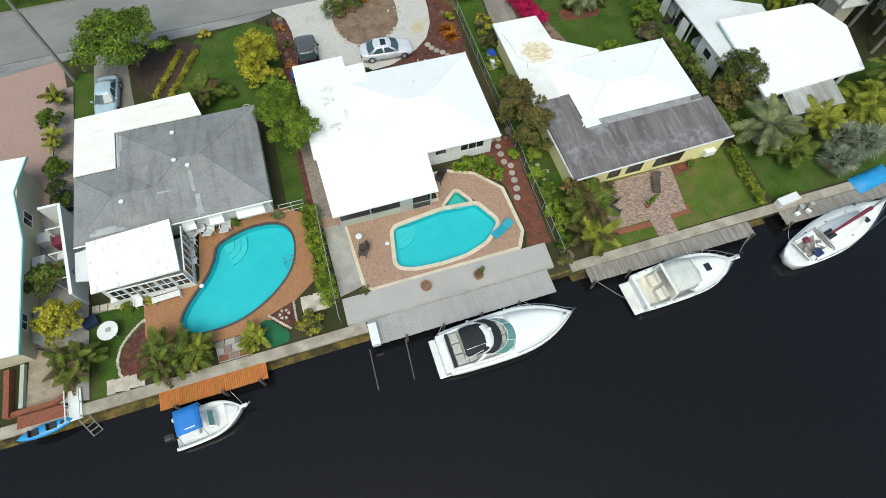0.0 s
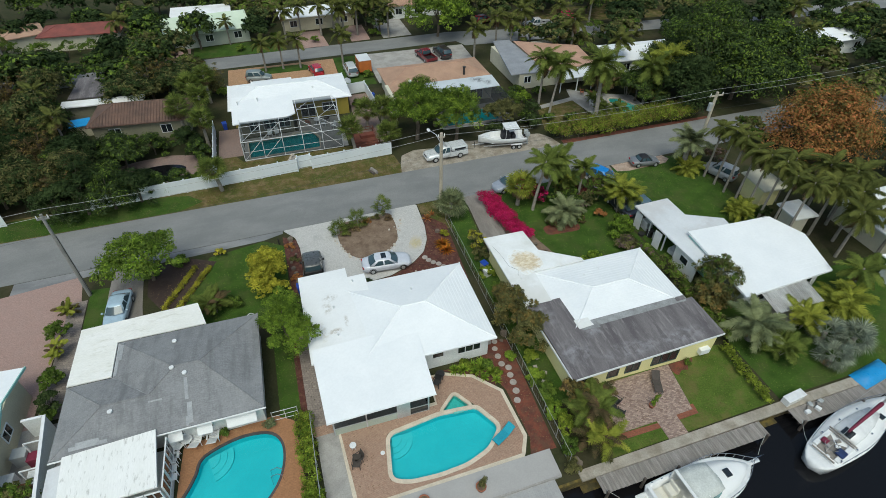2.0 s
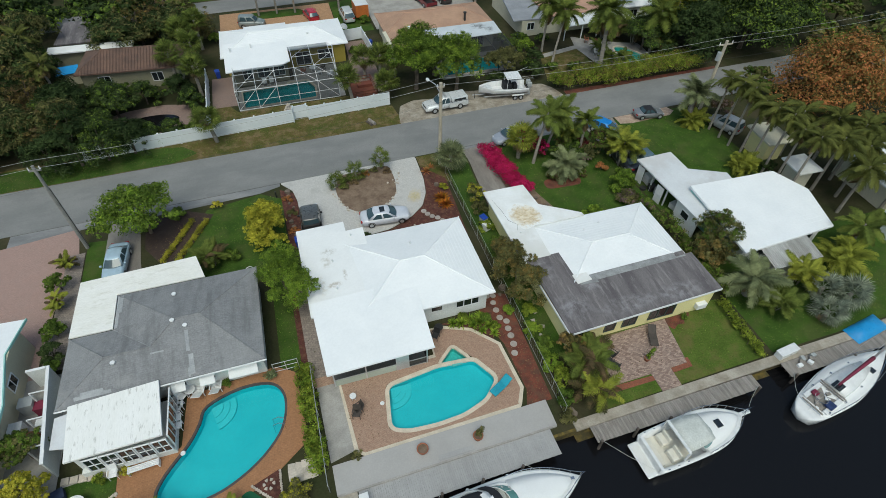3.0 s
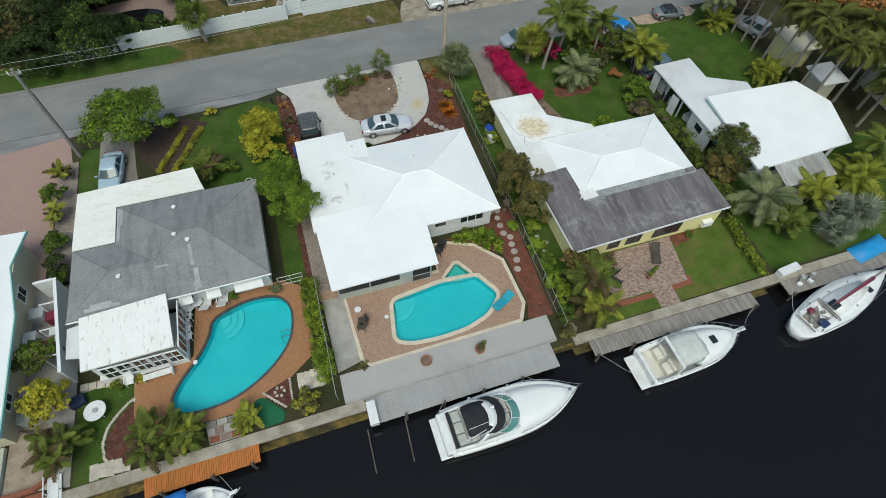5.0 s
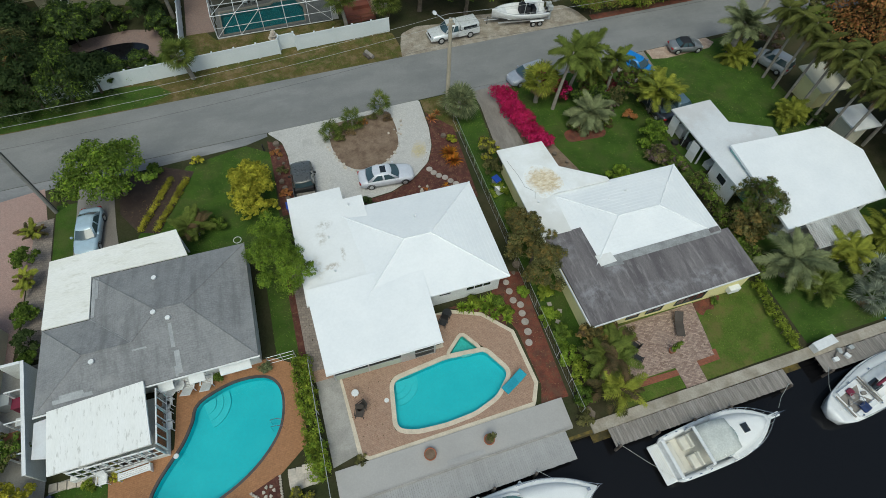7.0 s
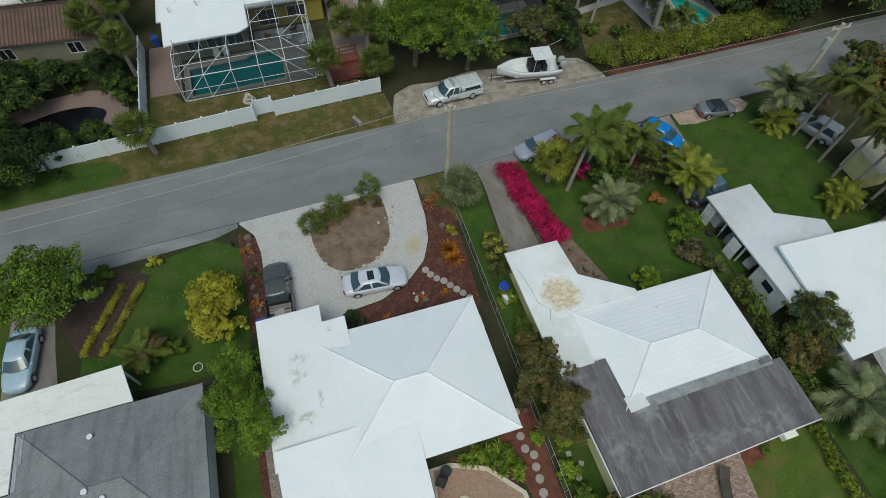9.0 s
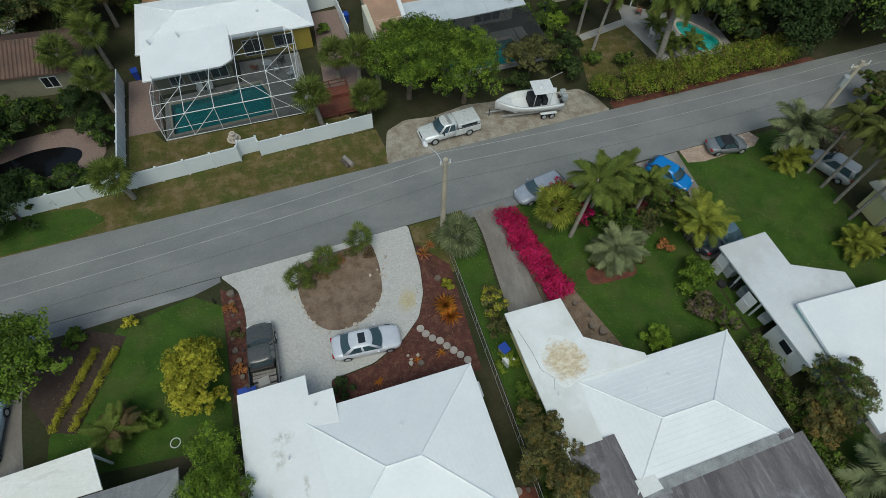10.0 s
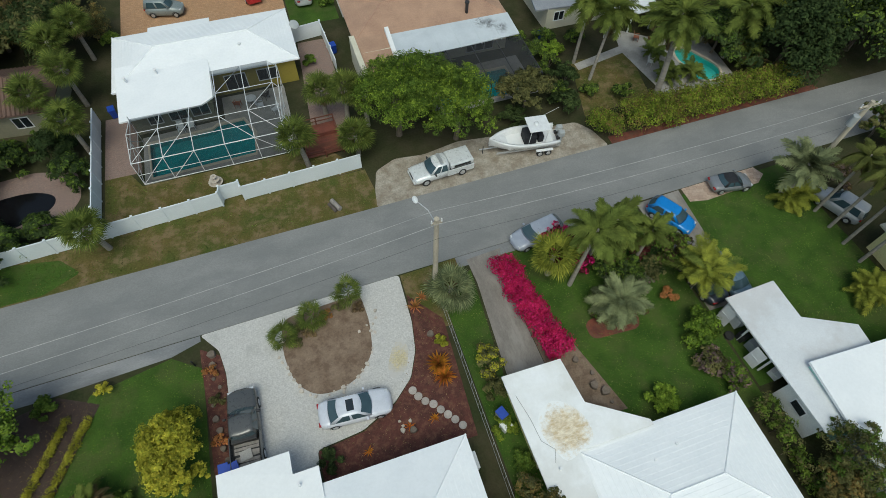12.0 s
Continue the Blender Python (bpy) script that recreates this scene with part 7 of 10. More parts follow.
for x, y, r, h, lf in ((-21.1, 38.9, 0.7, 1.4, "palm_lit"), (-21.3, 36.4, 1.1, 1.8, "green"), (-21.2, 34.3, 0.9, 1.5, "palm_lit"), (-20.8, 31.3, 1.0, 1.7, "green"), (-20.6, 29.2, 1.0, 1.7, "dark"), (-20.5, 27.8, 0.7, 1.2, "green")):
    if lf == "palm_lit":
        clump("thin palm clump beside the rose driveway", x, y, h, lf, 4, r * 0.5, 0.9, 6, second="bronze")
    else:
        shrub("leafy shrub beside the rose driveway", x, y, r, h, lf, 1300, 0.11, 8)
shrub("low groundcover beside garden room", -16.3, 18.4, 0.5, 0.5, "hedge", 350, 0.08, 5)
shrub("low groundcover beside garden room", -14.75, 18.35, 0.5, 0.5, "lime", 350, 0.08, 5)
shrub("small blue-green shrub by the gate", -5.2, 22.7, 0.5, 0.7, "sage", 400, 0.08, 5)
shrub("climbing shrub beside an awning", -8.3, 22.9, 0.4, 0.9, "green", 350, 0.08, 5)
shrub("small round bush beside the patio wall", 27.6, 18.3, 0.35, 0.5, "green", 250, 0.07, 4)
shrub("low weeds beside the terrace", -0.2, 15.0, 0.45, 0.3, "olive", 250, 0.07, 4)
shrub("weedy tangle at the end of the terrace", 14.3, 13.2, 0.8, 0.7, "olive", 700, 0.09, 6)

# palms of the canal side
for x, y, h in ((3.2, 43.3, 0.7), (5.4, 44.2, 0.9), (8.3, 45.0, 1.4)):
    palm("small fan palm on the dirt island", x, y, h, "palm", "fan", 14, 1.25, r=0.1, dead=1, group="island palms")
palm("dense fan palm beside the utility pole", 15.4, 42.9, 1.7, "sage", "fan", 34, 2.0, r=0.2, dead=4)
palm("dense fan palm over the bougainvillea", 23.2, 42.6, 2.6, "palm_lit", "fan", 28, 2.0, r=0.18, dead=4)
palm("tall feather palm on the front lawn", 24.4, 41.2, 5.0, "palm", "feather", 18, 2.4, (1.4, 1.0), 0.14, 3)
palm("tall feather palm on the front lawn", 26.7, 42.9, 4.8, "palm", "feather", 18, 2.2, (0.9, -0.3), 0.13, 2)
palm("grey-green date palm in orange mulch", 26.7, 38.3, 1.3, "sage", "feather", 26, 2.3, r=0.25, dead=3)
shrub("grey-leaved shrub with pale flowers", 29.4, 39.6, 1.1, 1.4, "sage", 900, 0.12, 7, second="pink")
shrub("mixed shrub beneath the palms", 28.4, 41.4, 1.3, 1.8, "green", 1300, 0.12, 8, second="bronze")
shrub("reddish shrub beneath the palms", 30.6, 42.2, 1.1, 1.5, "bronze", 900, 0.12, 7, second="red")
shrub("rusty shrub beside the lawn", 30.9, 38.0, 0.7, 1.0, "rust", 500, 0.11, 5)
clump("tall yellow-green palm clump by the drive", 33.3, 38.3, 4.6, "palm_lit", 8, 1.0, 1.9, 9, second="palm")
for x, y, r, h, lf, sc in ((25.6, 42.6, 1.2, 2.0, "red", "magenta"), (27.2, 40.9, 1.2, 1.9, "dark", "green"), (28.7, 40.7, 1.3, 2.2, "green", "dark"), (28.4, 42.6, 1.3, 2.4, "green", "bronze"), (29.9, 43.3, 1.1, 2.0, "green", "dark"), (30.6, 40.2, 1.1, 1.9, "olive", "dark"), (27.9, 39.3, 0.9, 1.2, "green", "dark"), (26.0, 39.4, 0.8, 1.1, "green", "dark"), (25.4, 38.1, 0.8, 0.9, "bronze", "green"), (28.4, 38.0, 0.7, 0.8, "bronze", "green"), (24.2, 43.4, 1.0, 1.6, "red", "bronze")):
    shrub("leafy understory shrub beneath the palms", x, y, r, h, lf, 1500, 0.12, 9, group="understory shrubs", second=sc)
clump("drooping green palm clump among shrubs", 28.9, 42.9, 3.6, "palm", 6, 0.7, 1.6, 8, second="palm_lit")
shrub("tall mixed shrub thicket under the palms", 32.5, 41.0, 1.6, 3.2, "green", 3400, 0.12, 14, second="bronze")
shrub("reddish-brown shrub thicket beside the drive", 33.2, 40.0, 1.3, 2.2, "bronze", 2000, 0.12, 10, second="olive")
palm("dark feather palm beside the blue car", 30.2, 41.6, 3.9, "palm", "feather", 16, 1.6, r=0.12, steep=14)
palm("large grey-green palm at the roadside", 45.6, 43.5, 3.6, "sage", "feather", 22, 2.6, r=0.28, dead=2, droop=0.9, steep=12)
for x, y in ((45.4, 42.7), (46.5, 42.9)):
    palm("cycad with stiff green fronds", x, y, 0.5, "palm_lit", "feather", 20, 1.7, r=0.2, dead=0, name="cycad", category="plant")
for i, y in enumerate((41.25, 39.5, 37.8, 36.0, 34.2, 32.4, 30.6, 28.8)):
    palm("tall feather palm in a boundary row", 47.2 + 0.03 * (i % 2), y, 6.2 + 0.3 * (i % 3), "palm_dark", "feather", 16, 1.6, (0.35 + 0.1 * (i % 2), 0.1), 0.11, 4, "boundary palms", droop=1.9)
for x, y, h in ((52.5, 31.5, 6.0), (52.0, 27.0, 5.6), (50.2, 25.0, 5.0), (54.5, 24.0, 5.4), (50.4, 28.6, 5.8), (51.6, 34.6, 5.0), (53.6, 29.4, 6.2)):
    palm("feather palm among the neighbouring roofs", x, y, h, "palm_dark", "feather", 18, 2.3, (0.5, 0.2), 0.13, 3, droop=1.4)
clump("green palm clump at the lawn edge", 45.2, 33.5, 1.8, "palm_lit", 6, 0.8, 1.5, 8)
palm("large silver-green palm behind the white roof", 34.2, 18.9, 1.8, "sage", "feather", 22, 2.6, r=0.25, dead=3)
palm("silver fan palm by the old dock", 38.6, 14.9, 1.0, "silver", "fan", 20, 1.6, r=0.2, dead=1)
palm("silver fan palm by the old dock", 41.6, 15.7, 1.3, "silver", "fan", 22, 1.8, r=0.2, dead=1)
palm("silver fan palm by the old dock", 40.0, 17.0, 1.1, "silver", "fan", 18, 1.6, r=0.2, dead=0)
clump("yellow-green palm clump beside the porch", 39.4, 18.7, 2.6, "palm_lit", 5, 0.7, 1.6, 8)
clump("yellow-green palm clump on the back lawn", 43.6, 18.8, 3.0, "palm_lit", 6, 0.8, 2.0, 8)
clump("green palm clump by the boundary", 35.4, 17.0, 1.8, "palm", 5, 0.7, 1.6, 8)
palm("feather palm behind the white roof", 46.6, 20.5, 3.0, "palm", "feather", 16, 2.2)
hedge("dense shrubs along a boundary fence", [(32.2, 19.5), (32.4, 29.5)], 1.1, 1.2, "green", 320, 0.11, "olive", wild=0.25)

# north side: hedge, oaks, palms
hedge("tall clipped hedge with pinkish tips along the road", [(37.4, 54.9), (46, 55.0), (55.6, 55.2)], 2.6, 2.2, "hedge", 1150, 0.11, "autumn", wild=0.15)
hedge("clipped hedge block with pinkish tips", [(34.2, 54.6), (35.2, 55.9)], 2.2, 2.3, "hedge", 1700, 0.1, "autumn", wild=0.15)
tree("large bright green oak over the parking strip", 16.4, 60.2, 3.7, 9.4, "green", 14000, 0.14, 1.6, 34, second="bright", slim=0.34, flat=1.5)
tree("large bright green oak over the parking strip", 21.2, 58.2, 3.5, 8.2, "green", 12500, 0.14, 1.2, 32, second="bright", slim=0.34, flat=1.5)
tree("green oak behind the parked truck", 19.6, 63.0, 3.2, 6.0, "green", 5500, 0.15, 1.6, 13)
tree("grey-olive tree behind the trailer boat", 28.6, 60.0, 2.9, 4.2, "olive", 5600, 0.15, 0.8, 15)
shrub("dark shrubs behind the trailer", 27.0, 58.4, 1.4, 1.8, "dark", 1200, 0.14, 8)
shrub("dark shrubs behind the trailer", 32.2, 58.6, 1.6, 2.4, "dark", 1500, 0.14, 8)
shrub("dark garden shrubs near a path", 33.8, 62.0, 1.6, 2.4, "dark", 1500, 0.14, 8)
shrub("bright green garden bush", 34.2, 66.0, 1.4, 2.0, "bright", 1500, 0.13, 8)
for x, y, h, ln in ((-8.4, 55.2, 3.2, (-0.4, -0.3)), (7.9, 58.8, 3.6, (-0.5, 0.3)), (12.3, 58.9, 2.4, (0, 0)), (12.4, 63.6, 3.6, (0.3, 0)), (14.0, 62.2, 3.4, (0, 0.3)), (10.6, 64.6, 3.0, (0, 0))):
    palm("cabbage palm with a round fan crown", x, y, h, "palm", "fan", 30, 1.8, ln, 0.18, 4, "cabbage palms")
palm("tall coconut palm in a pool garden", 36.2, 64.6, 6.2, "palm", "feather", 22, 3.0, (0.8, 1.0), 0.14, 3)
palm("leaning coconut palm in a pool garden", 36.6, 61.8, 6.0, "palm", "feather", 20, 2.9, (2.0, 1.8), 0.13, 3)
palm("stout tall palm beside the pool", 41.6, 57.6, 7.4, "palm", "feather", 26, 3.7, (0.6, 1.6), 0.24, 5)
palm("feather palm behind the hedge", 51.6, 60.8, 5.2, "palm", "feather", 18, 3.4, (0.6, 0.4), 0.16, 4)
palm("feather palm behind the hedge", 55.0, 61.5, 5.8, "palm_lit", "feather", 18, 3.4, (0.3, 0.4), 0.16, 4)
for x, y in ((44.4, 62.8), (46.4, 59.2), (44.0, 59.6)):
    clump("small palm clump beside the garden pool", x, y, 1.4, "palm", 5, 0.6, 1.2, 7)
for x, y, h in ((50.5, 63.6, 3.4), (52.6, 62.0, 3.0), (54.0, 65.0, 3.8), (52.8, 59.4, 2.6), (49.8, 66.4, 3.2), (47.0, 66.6, 2.6)):
    clump("dark arching palm clump behind the hedge", x, y, h, "palm", 5, 0.8, 2.0, 8, second="bronze", group="garden palm clumps")
for x, y, r, h in ((32.4, 60.4, 1.3, 1.9), (33.0, 64.2, 1.4, 2.4), (32.6, 66.6, 1.3, 2.2), (34.4, 68.4, 1.4, 2.0), (31.9, 69.2, 1.0, 1.6), (37.6, 67.6, 1.2, 1.6), (38.4, 58.6, 1.2, 1.5), (35.6, 60.0, 0.9, 1.2)):
    shrub("dense dark green garden shrub", x, y, r, h, "green", 1500, 0.12, 8, group="garden shrubs", second="dark")
tree("broad dark fig tree over the street", 56.2, 58.2, 4.8, 8.4, "dark", 8500, 0.2, 0.8, 40, flat=1.7, dense=1.5, even=True)
tree("broad dark fig tree over the street", 65.0, 58.0, 6.4, 10.4, "dark", 9500, 0.22, 1.0, 50, second="green", flat=1.7, dense=1.5, even=True)
tree("huge dark fig tree behind the hedge", 63.0, 63.5, 7.9, 13.9, "dark", 14000, 0.2, 1.5, 60, second="green", flat=1.7, dense=1.5, even=True)
tree("dark fig tree beyond the hedge", 73.5, 61.5, 6.6, 11.2, "dark", 7500, 0.25, 1.0, 40, second="green", dense=1.4, flat=1.6, even=True)
tree("dark tree behind the hedge end", 50.8, 61.8, 3.0, 5.2, "dark", 4500, 0.2, 0.6, 20, second="green", even=True)
tree("dark tree beyond the hedge", 58.0, 64.5, 4.2, 8.0, "dark", 5500, 0.22, 2.0, 16)
tree("large rust-leaved mango tree", 63.4, 41.0, 6.6, 10.8, "rust", 17000, 0.18, 0.3, 110, second="autumn", flat=1.8, dense=1.6, even=True)
tree("green tree beside the rust-leaved tree", 69.5, 46.5, 4.0, 6.6, "green", 5000, 0.22, 1.4, 14)
tree("green tree beside the rust-leaved tree", 57.4, 46.6, 2.4, 4.2, "olive", 3000, 0.2, 1.0, 10, second="green")
tree("dark tree behind neighbouring roofs", 70, 33, 4.5, 7.5, "dark", 5000, 0.24, 1.6, 14)
tree("dark tree behind neighbouring roofs", 68, 25, 4.0, 6.5, "green", 4500, 0.24, 1.6, 13)
shrub("purple-brown shrub at the roadside", 50.4, 43.4, 1.6, 2.2, "bronze", 1500, 0.14, 9, second="pink")
shrub("dark shrub under the palm row", 47.9, 32.6, 1.2, 1.6, "dark", 1000, 0.13, 7)

# woods: a few trees built once and set out again and again
kinds = [
    tree("dense dark green tree in a wooded garden", -24.5, 64.6, 3.2, 5.4, "shade", 4800, 0.2, 0.7, 24, group="woodland trees", dense=1.0, slim=0.3, flat=1.5, even=True),
    tree("dense green tree in a wooded garden", -19.4, 63.6, 2.8, 5.0, "dark", 5200, 0.19, 0.7, 24, group="woodland trees", dense=1.0, slim=0.3, second="green", flat=1.5, even=True),
    tree("dark feathery tree in a wooded garden", -24.0, 59.0, 3.0, 6.4, "olive", 4800, 0.18, 0.7, 24, group="woodland trees", dense=1.0, slim=0.26, second="dark", flat=1.5, even=True),
    tree("tall dark tree in a wooded garden", -13.2, 80.5, 3.4, 6.6, "dark", 5400, 0.21, 1.0, 26, group="woodland trees", dense=1.0, slim=0.3, second="olive", flat=1.5, even=True),
    bamboo("bronze bamboo thicket in a wooded garden", -28.2, 66.0, 2.6, 6.6, "bronze", "autumn", group="woodland trees"),
    bamboo("yellowish bamboo thicket in a wooded garden", -18.0, 83.2, 2.4, 6.4, "olive", "autumn", group="woodland trees"),
]
for x, y, r, h, m in ((-17.0, 55.5, 2.5, 4.6, "shade"), (-19.6, 55.0, 2.8, 5.2, "dark"), (-22.2, 54.7, 2.8, 5.4, "shade"), (-24.8, 54.5, 2.5, 4.8, "shade"), (-15.2, 57.0, 1.5, 2.6, "dark"), (-18.6, 56.9, 2.2, 4.0, "shade"), (-22.6, 57.4, 3.2, 6.0, "shade"), (-19.8, 58.0, 2.2, 4.6, "dark"), (-16.6, 57.9, 1.6, 3.0, "shade"), (-13.0, 58.2, 1.2, 2.2, "dark"), (-22.2, 63.4, 2.4, 4.4, "shade"), (-10.9, 63.0, 1.5, 3.2, "dark"), (-12.2, 66.0, 1.8, 3.6, "shade"), (-16.4, 66.0, 2.0, 3.4, "dark"), (-20.4, 66.6, 2.2, 3.6, "shade"), (-25.6, 62.6, 2.6, 5.0, "dark")):
    tree("leafy dark tree overhanging the white fence", x, y, r, h, m, 4200, 0.14, 0.3, 16, group="fence trees", second="green" if m == "dark" else "dark", stretch=(1, 1.15), flat=1.9, dense=1.0, slim=0.34, even=True)
distant = [
    tree("dark green tree in a far garden", -15.0, 121, 3.6, 6.2, "shade", 4200, 0.2, 0.6, 16, group="far trees", dense=0.36, even=True),
    tree("broad green tree in a far garden", 10.0, 119.5, 3.8, 6.6, "dark", 4200, 0.19, 0.6, 24, group="far trees", second="green", dense=0.42, even=True),
    tree("olive tree in a far garden", 34.0, 114.5, 3.2, 5.8, "olive", 4200, 0.2, 0.6, 15, group="far trees", second="green", dense=0.36, even=True),
    tree("dark olive tree in a far garden", 66.0, 112.5, 3.4, 6.4, "dark", 4200, 0.2, 0.6, 17, group="far trees", second="olive", dense=0.36, even=True),
]
woods = ((-31, 58.5), (-36, 60), (-41, 58), (-47, 61), (-33, 65), (-38, 66), (-44, 67), (-52, 64), (-30, 71), (-35, 73),
         (-41, 74), (-47, 72), (-20, 80), (-32, 80), (-38, 81), (-44, 80), (-50, 79), (-9.6, 83), (-16, 85), (-22, 86), (-34, 88), (-41, 88), (-48, 87), (-12.5, 89),
         (-19, 91), (-26, 93), (-33, 94), (-40, 93), (-47, 95), (-22, 99), (-20, 105), (-46, 107), (-52, 101), (-56, 90), (-55, 72), 
         (-27.8, 70.4), (-30.5, 73.5), (-30.4, 81.5), (-29.9, 77.6), (-15.2, 84.6), (-21.5, 84.5), (-34, 62), (-39, 62.5), (-45, 63.5), (-50, 57.5), (-28, 58), (-36, 57), (-32, 68.5), (-41, 70.5), (-36.5, 77.5), (-36, 84.5), (-18, 88.5), (-30, 90.5), (-37, 91), (-44, 84), (-44, 91), (-51, 92), (-52, 84), (-24, 96), (-20, 95), (-15, 93.5), (-44, 99), (-50, 104),  (-42, 113), (-49, 111), (-48, 68), (-25.0, 57.6), (-27.6, 58.6), (-32.5, 57.4), (-36, 58.5), (-23.9, 60.6))
for i, (x, y) in enumerate(woods):
    s = rng.uniform(0.72, 1.12) * (0.62 if x > -18 and y < 74 else 1)
    copy_thing(kinds[(i * 5 + (i // 4)) % 6] if y < 86 else distant[(i * 3 + (i // 4)) % 4], pose(x, y, 0, 0, 0, rng.uniform(0, 360)) @ Matrix.Diagonal((s, s, s * rng.uniform(0.85, 1.1), 1)))
far_trees = ((36, 101), (40, 104), (47, 108), (20, 116), (28, 118), (36, 118), (44, 114), (52, 111), (60, 108), (68, 104), (74, 100), (80, 99), (88, 96), (-4, 117), (-22, 114), (-30, 116), (84, 82),
             (90, 88), (80, 78), (96, 84), (70, 80), (74, 84), (58, 81.5), (50, 85), (45, 87), (102, 78), (94, 60), (88, 55), (100, 62), (84, 60), (82, 72), (104, 90), (110, 84), (12, 118), (2, 119), (-10, 120), (-11.8, 102.4), (-1.6, 102.8), (20.4, 100.8), (-19.4, 99.5), (92, 104), (100, 100), (66, 90), (72, 92.5), (78, 91), (84, 92), (64, 100), (56, 104), (90, 80), (96, 74), (78, 72), (84, 66), (90, 66), (96, 52), (88, 48), (80, 50), (76, 54), (100, 70), (108, 72), (50, 100), (43, 99.8), (70, 98), (60, 112), (72, 108), (80, 105), (64, 86.0), (6, 116.5), (18, 111.5), (38, 110), (-20.5, 111), (-1.5, 109), (0.3, 114), (-24, 118), (-32, 118), (-40, 119), (-48, 118), (-56, 116), (-52, 128), (-44, 128), (-36, 127), (-28, 126), (-20, 124), (-12, 124), (-4, 125), (6, 123), (14, 121), (22, 123), (30, 123), (18.8, 106.5), (42, 119), (52, 117), (62, 117), (76, 112), (86, 109), (96, 108), (108, 100), (118, 96), (46.5, 82), (51.5, 80.6), (68, 75.5), (76, 78), (86, 74.5), (106, 66), (112, 78), (62, 83.5))
for i, (x, y) in enumerate(far_trees):
    s = rng.uniform(0.75, 1.15)
    copy_thing(distant[(i * 3 + i // 4) % 4], pose(x, y, 0, 0, 0, rng.uniform(0, 360)) @ Matrix.Diagonal((s, s, s * rng.uniform(0.8, 1.0), 1)))
tree("broad bright green tree on the back street", 30.5, 96.5, 6.4, 8.6, "green", 9000, 0.22, 1.8, 22, second="bright")
fan_wood = palm("cabbage palm among woodland trees", -12.9, 69.9, 4.2, "palm", "fan", 30, 1.9, r=0.18, dead=5, group="woodland palms")
for x, y, s in ((-10.4, 72.6, 1.0), (-11.9, 77.0, 1.0), (-9.9, 79.4, 1.0), (-10.0, 66.2, 0.95)):
    copy_thing(fan_wood, pose(x, y, 0, 0, 0, rng.uniform(0, 360)) @ Matrix.Diagonal((s, s, s, 1)))
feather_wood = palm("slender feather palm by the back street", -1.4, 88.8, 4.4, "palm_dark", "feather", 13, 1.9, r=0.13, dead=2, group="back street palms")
for x, y, s in ((1.4, 89.0, 1.0), (4.2, 88.6, 1.05), (9.6, 103, 1.2), (12.2, 104.5, 1.3), (13.6, 101, 1.2), (6.0, 104.5, 1.1), (38.6, 87.6, 1.2), (41, 86.5, 1.1), (43.5, 88.4, 1.3), (47.5, 94.5, 1.1), (-6.8, 103, 0.9), (53, 92, 1.1), (-24, 103.5, 1.2), (-42, 103, 1.2), (11.2, 88.2, 1.1), (49.2, 79.6, 1.4), (52.5, 70.8, 1.3), (33, 83.5, 1.2), (62, 95.5, 1.2), (92, 76, 1.3), (86, 67, 1.2), (16.2, 101.5, 1.2), (3.0, 102.4, 1.1), (12.4, 98.8, 1.2), (13.4, 99.4, 1.3), (21.6, 98.9, 1.2), (20, 104, 1.2), (-26.5, 69, 1.1), (-34.5, 69.5, 1.1), (-30, 76.5, 1.2)):
    copy_thing(feather_wood, pose(x, y, 0, 0, 0, rng.uniform(0, 360)) @ Matrix.Diagonal((s, s, s, 1)))
shrub("magenta bougainvillea on the back street", 58.5, 98.6, 1.6, 2.0, "magenta", 1200, 0.12, 8)
for x, y, r, h in ((-37, 104.6, 2.4, 3.4), (-33.4, 105.2, 2.2, 3.0), (-29.6, 105.2, 2.3, 3.0), (-26.2, 104.8, 2.2, 3.2), (-42, 106.4, 2.4, 3.2), (-22.2, 68.6, 1.1, 1.9), (-18.9, 68.4, 1.3, 2.1), (-16.2, 68.0, 1.0, 1.6), (-13.6, 67.9, 1.1, 2.0), (-11, 58.5, 0.9, 1.0), (-20, 58, 1.1, 1.2), (-5, 99.5, 1.0, 1.2), (1.2, 103.8, 1.0, 1.4), (8, 100.2, 1.0, 1.2), (-8, 81, 1.2, 1.6), (14.2, 82, 1.0, 1.2), (19, 100.2, 1.4, 1.6), (44.5, 93, 1.5, 1.8), (60.5, 91.0, 1.8, 2.4), (10.6, 72.4, 0.8, 1.0)):
    shrub("green leafy garden shrub", x, y, r, h, "green", 800, 0.14, 7, group="garden shrubs")
for x, y, lf in ((4.2, 43.9, "olive"), (6.3, 44.3, "rust"), (7.4, 44.6, "olive"), (8.7, 44.2, "straw"), (3.9, 42.8, "olive"), (5.0, 43.4, "straw"), (-1.9, 42.6, "rust"), (-1.7, 40.4, "olive"), (-1.8, 37.8, "rust")):
    shrub("dry scrubby plant in bare soil", x, y, 0.55, 0.55, lf, 260, 0.09, 5, group="dry shrubs")


# grass blades, fallen leaves and weeds, beyond counting
def inside(x, y, pts):
    hit = np.zeros(len(x), bool)
    for (xa, ya), (xb, yb) in zip(pts, pts[1:] + pts[:1]):
        cross = (ya > y) != (yb > y)
        with np.errstate(divide="ignore", invalid="ignore"):
            hit ^= cross & (x < (xb - xa) * (y - ya) / (yb - ya) + xa)
    return hit


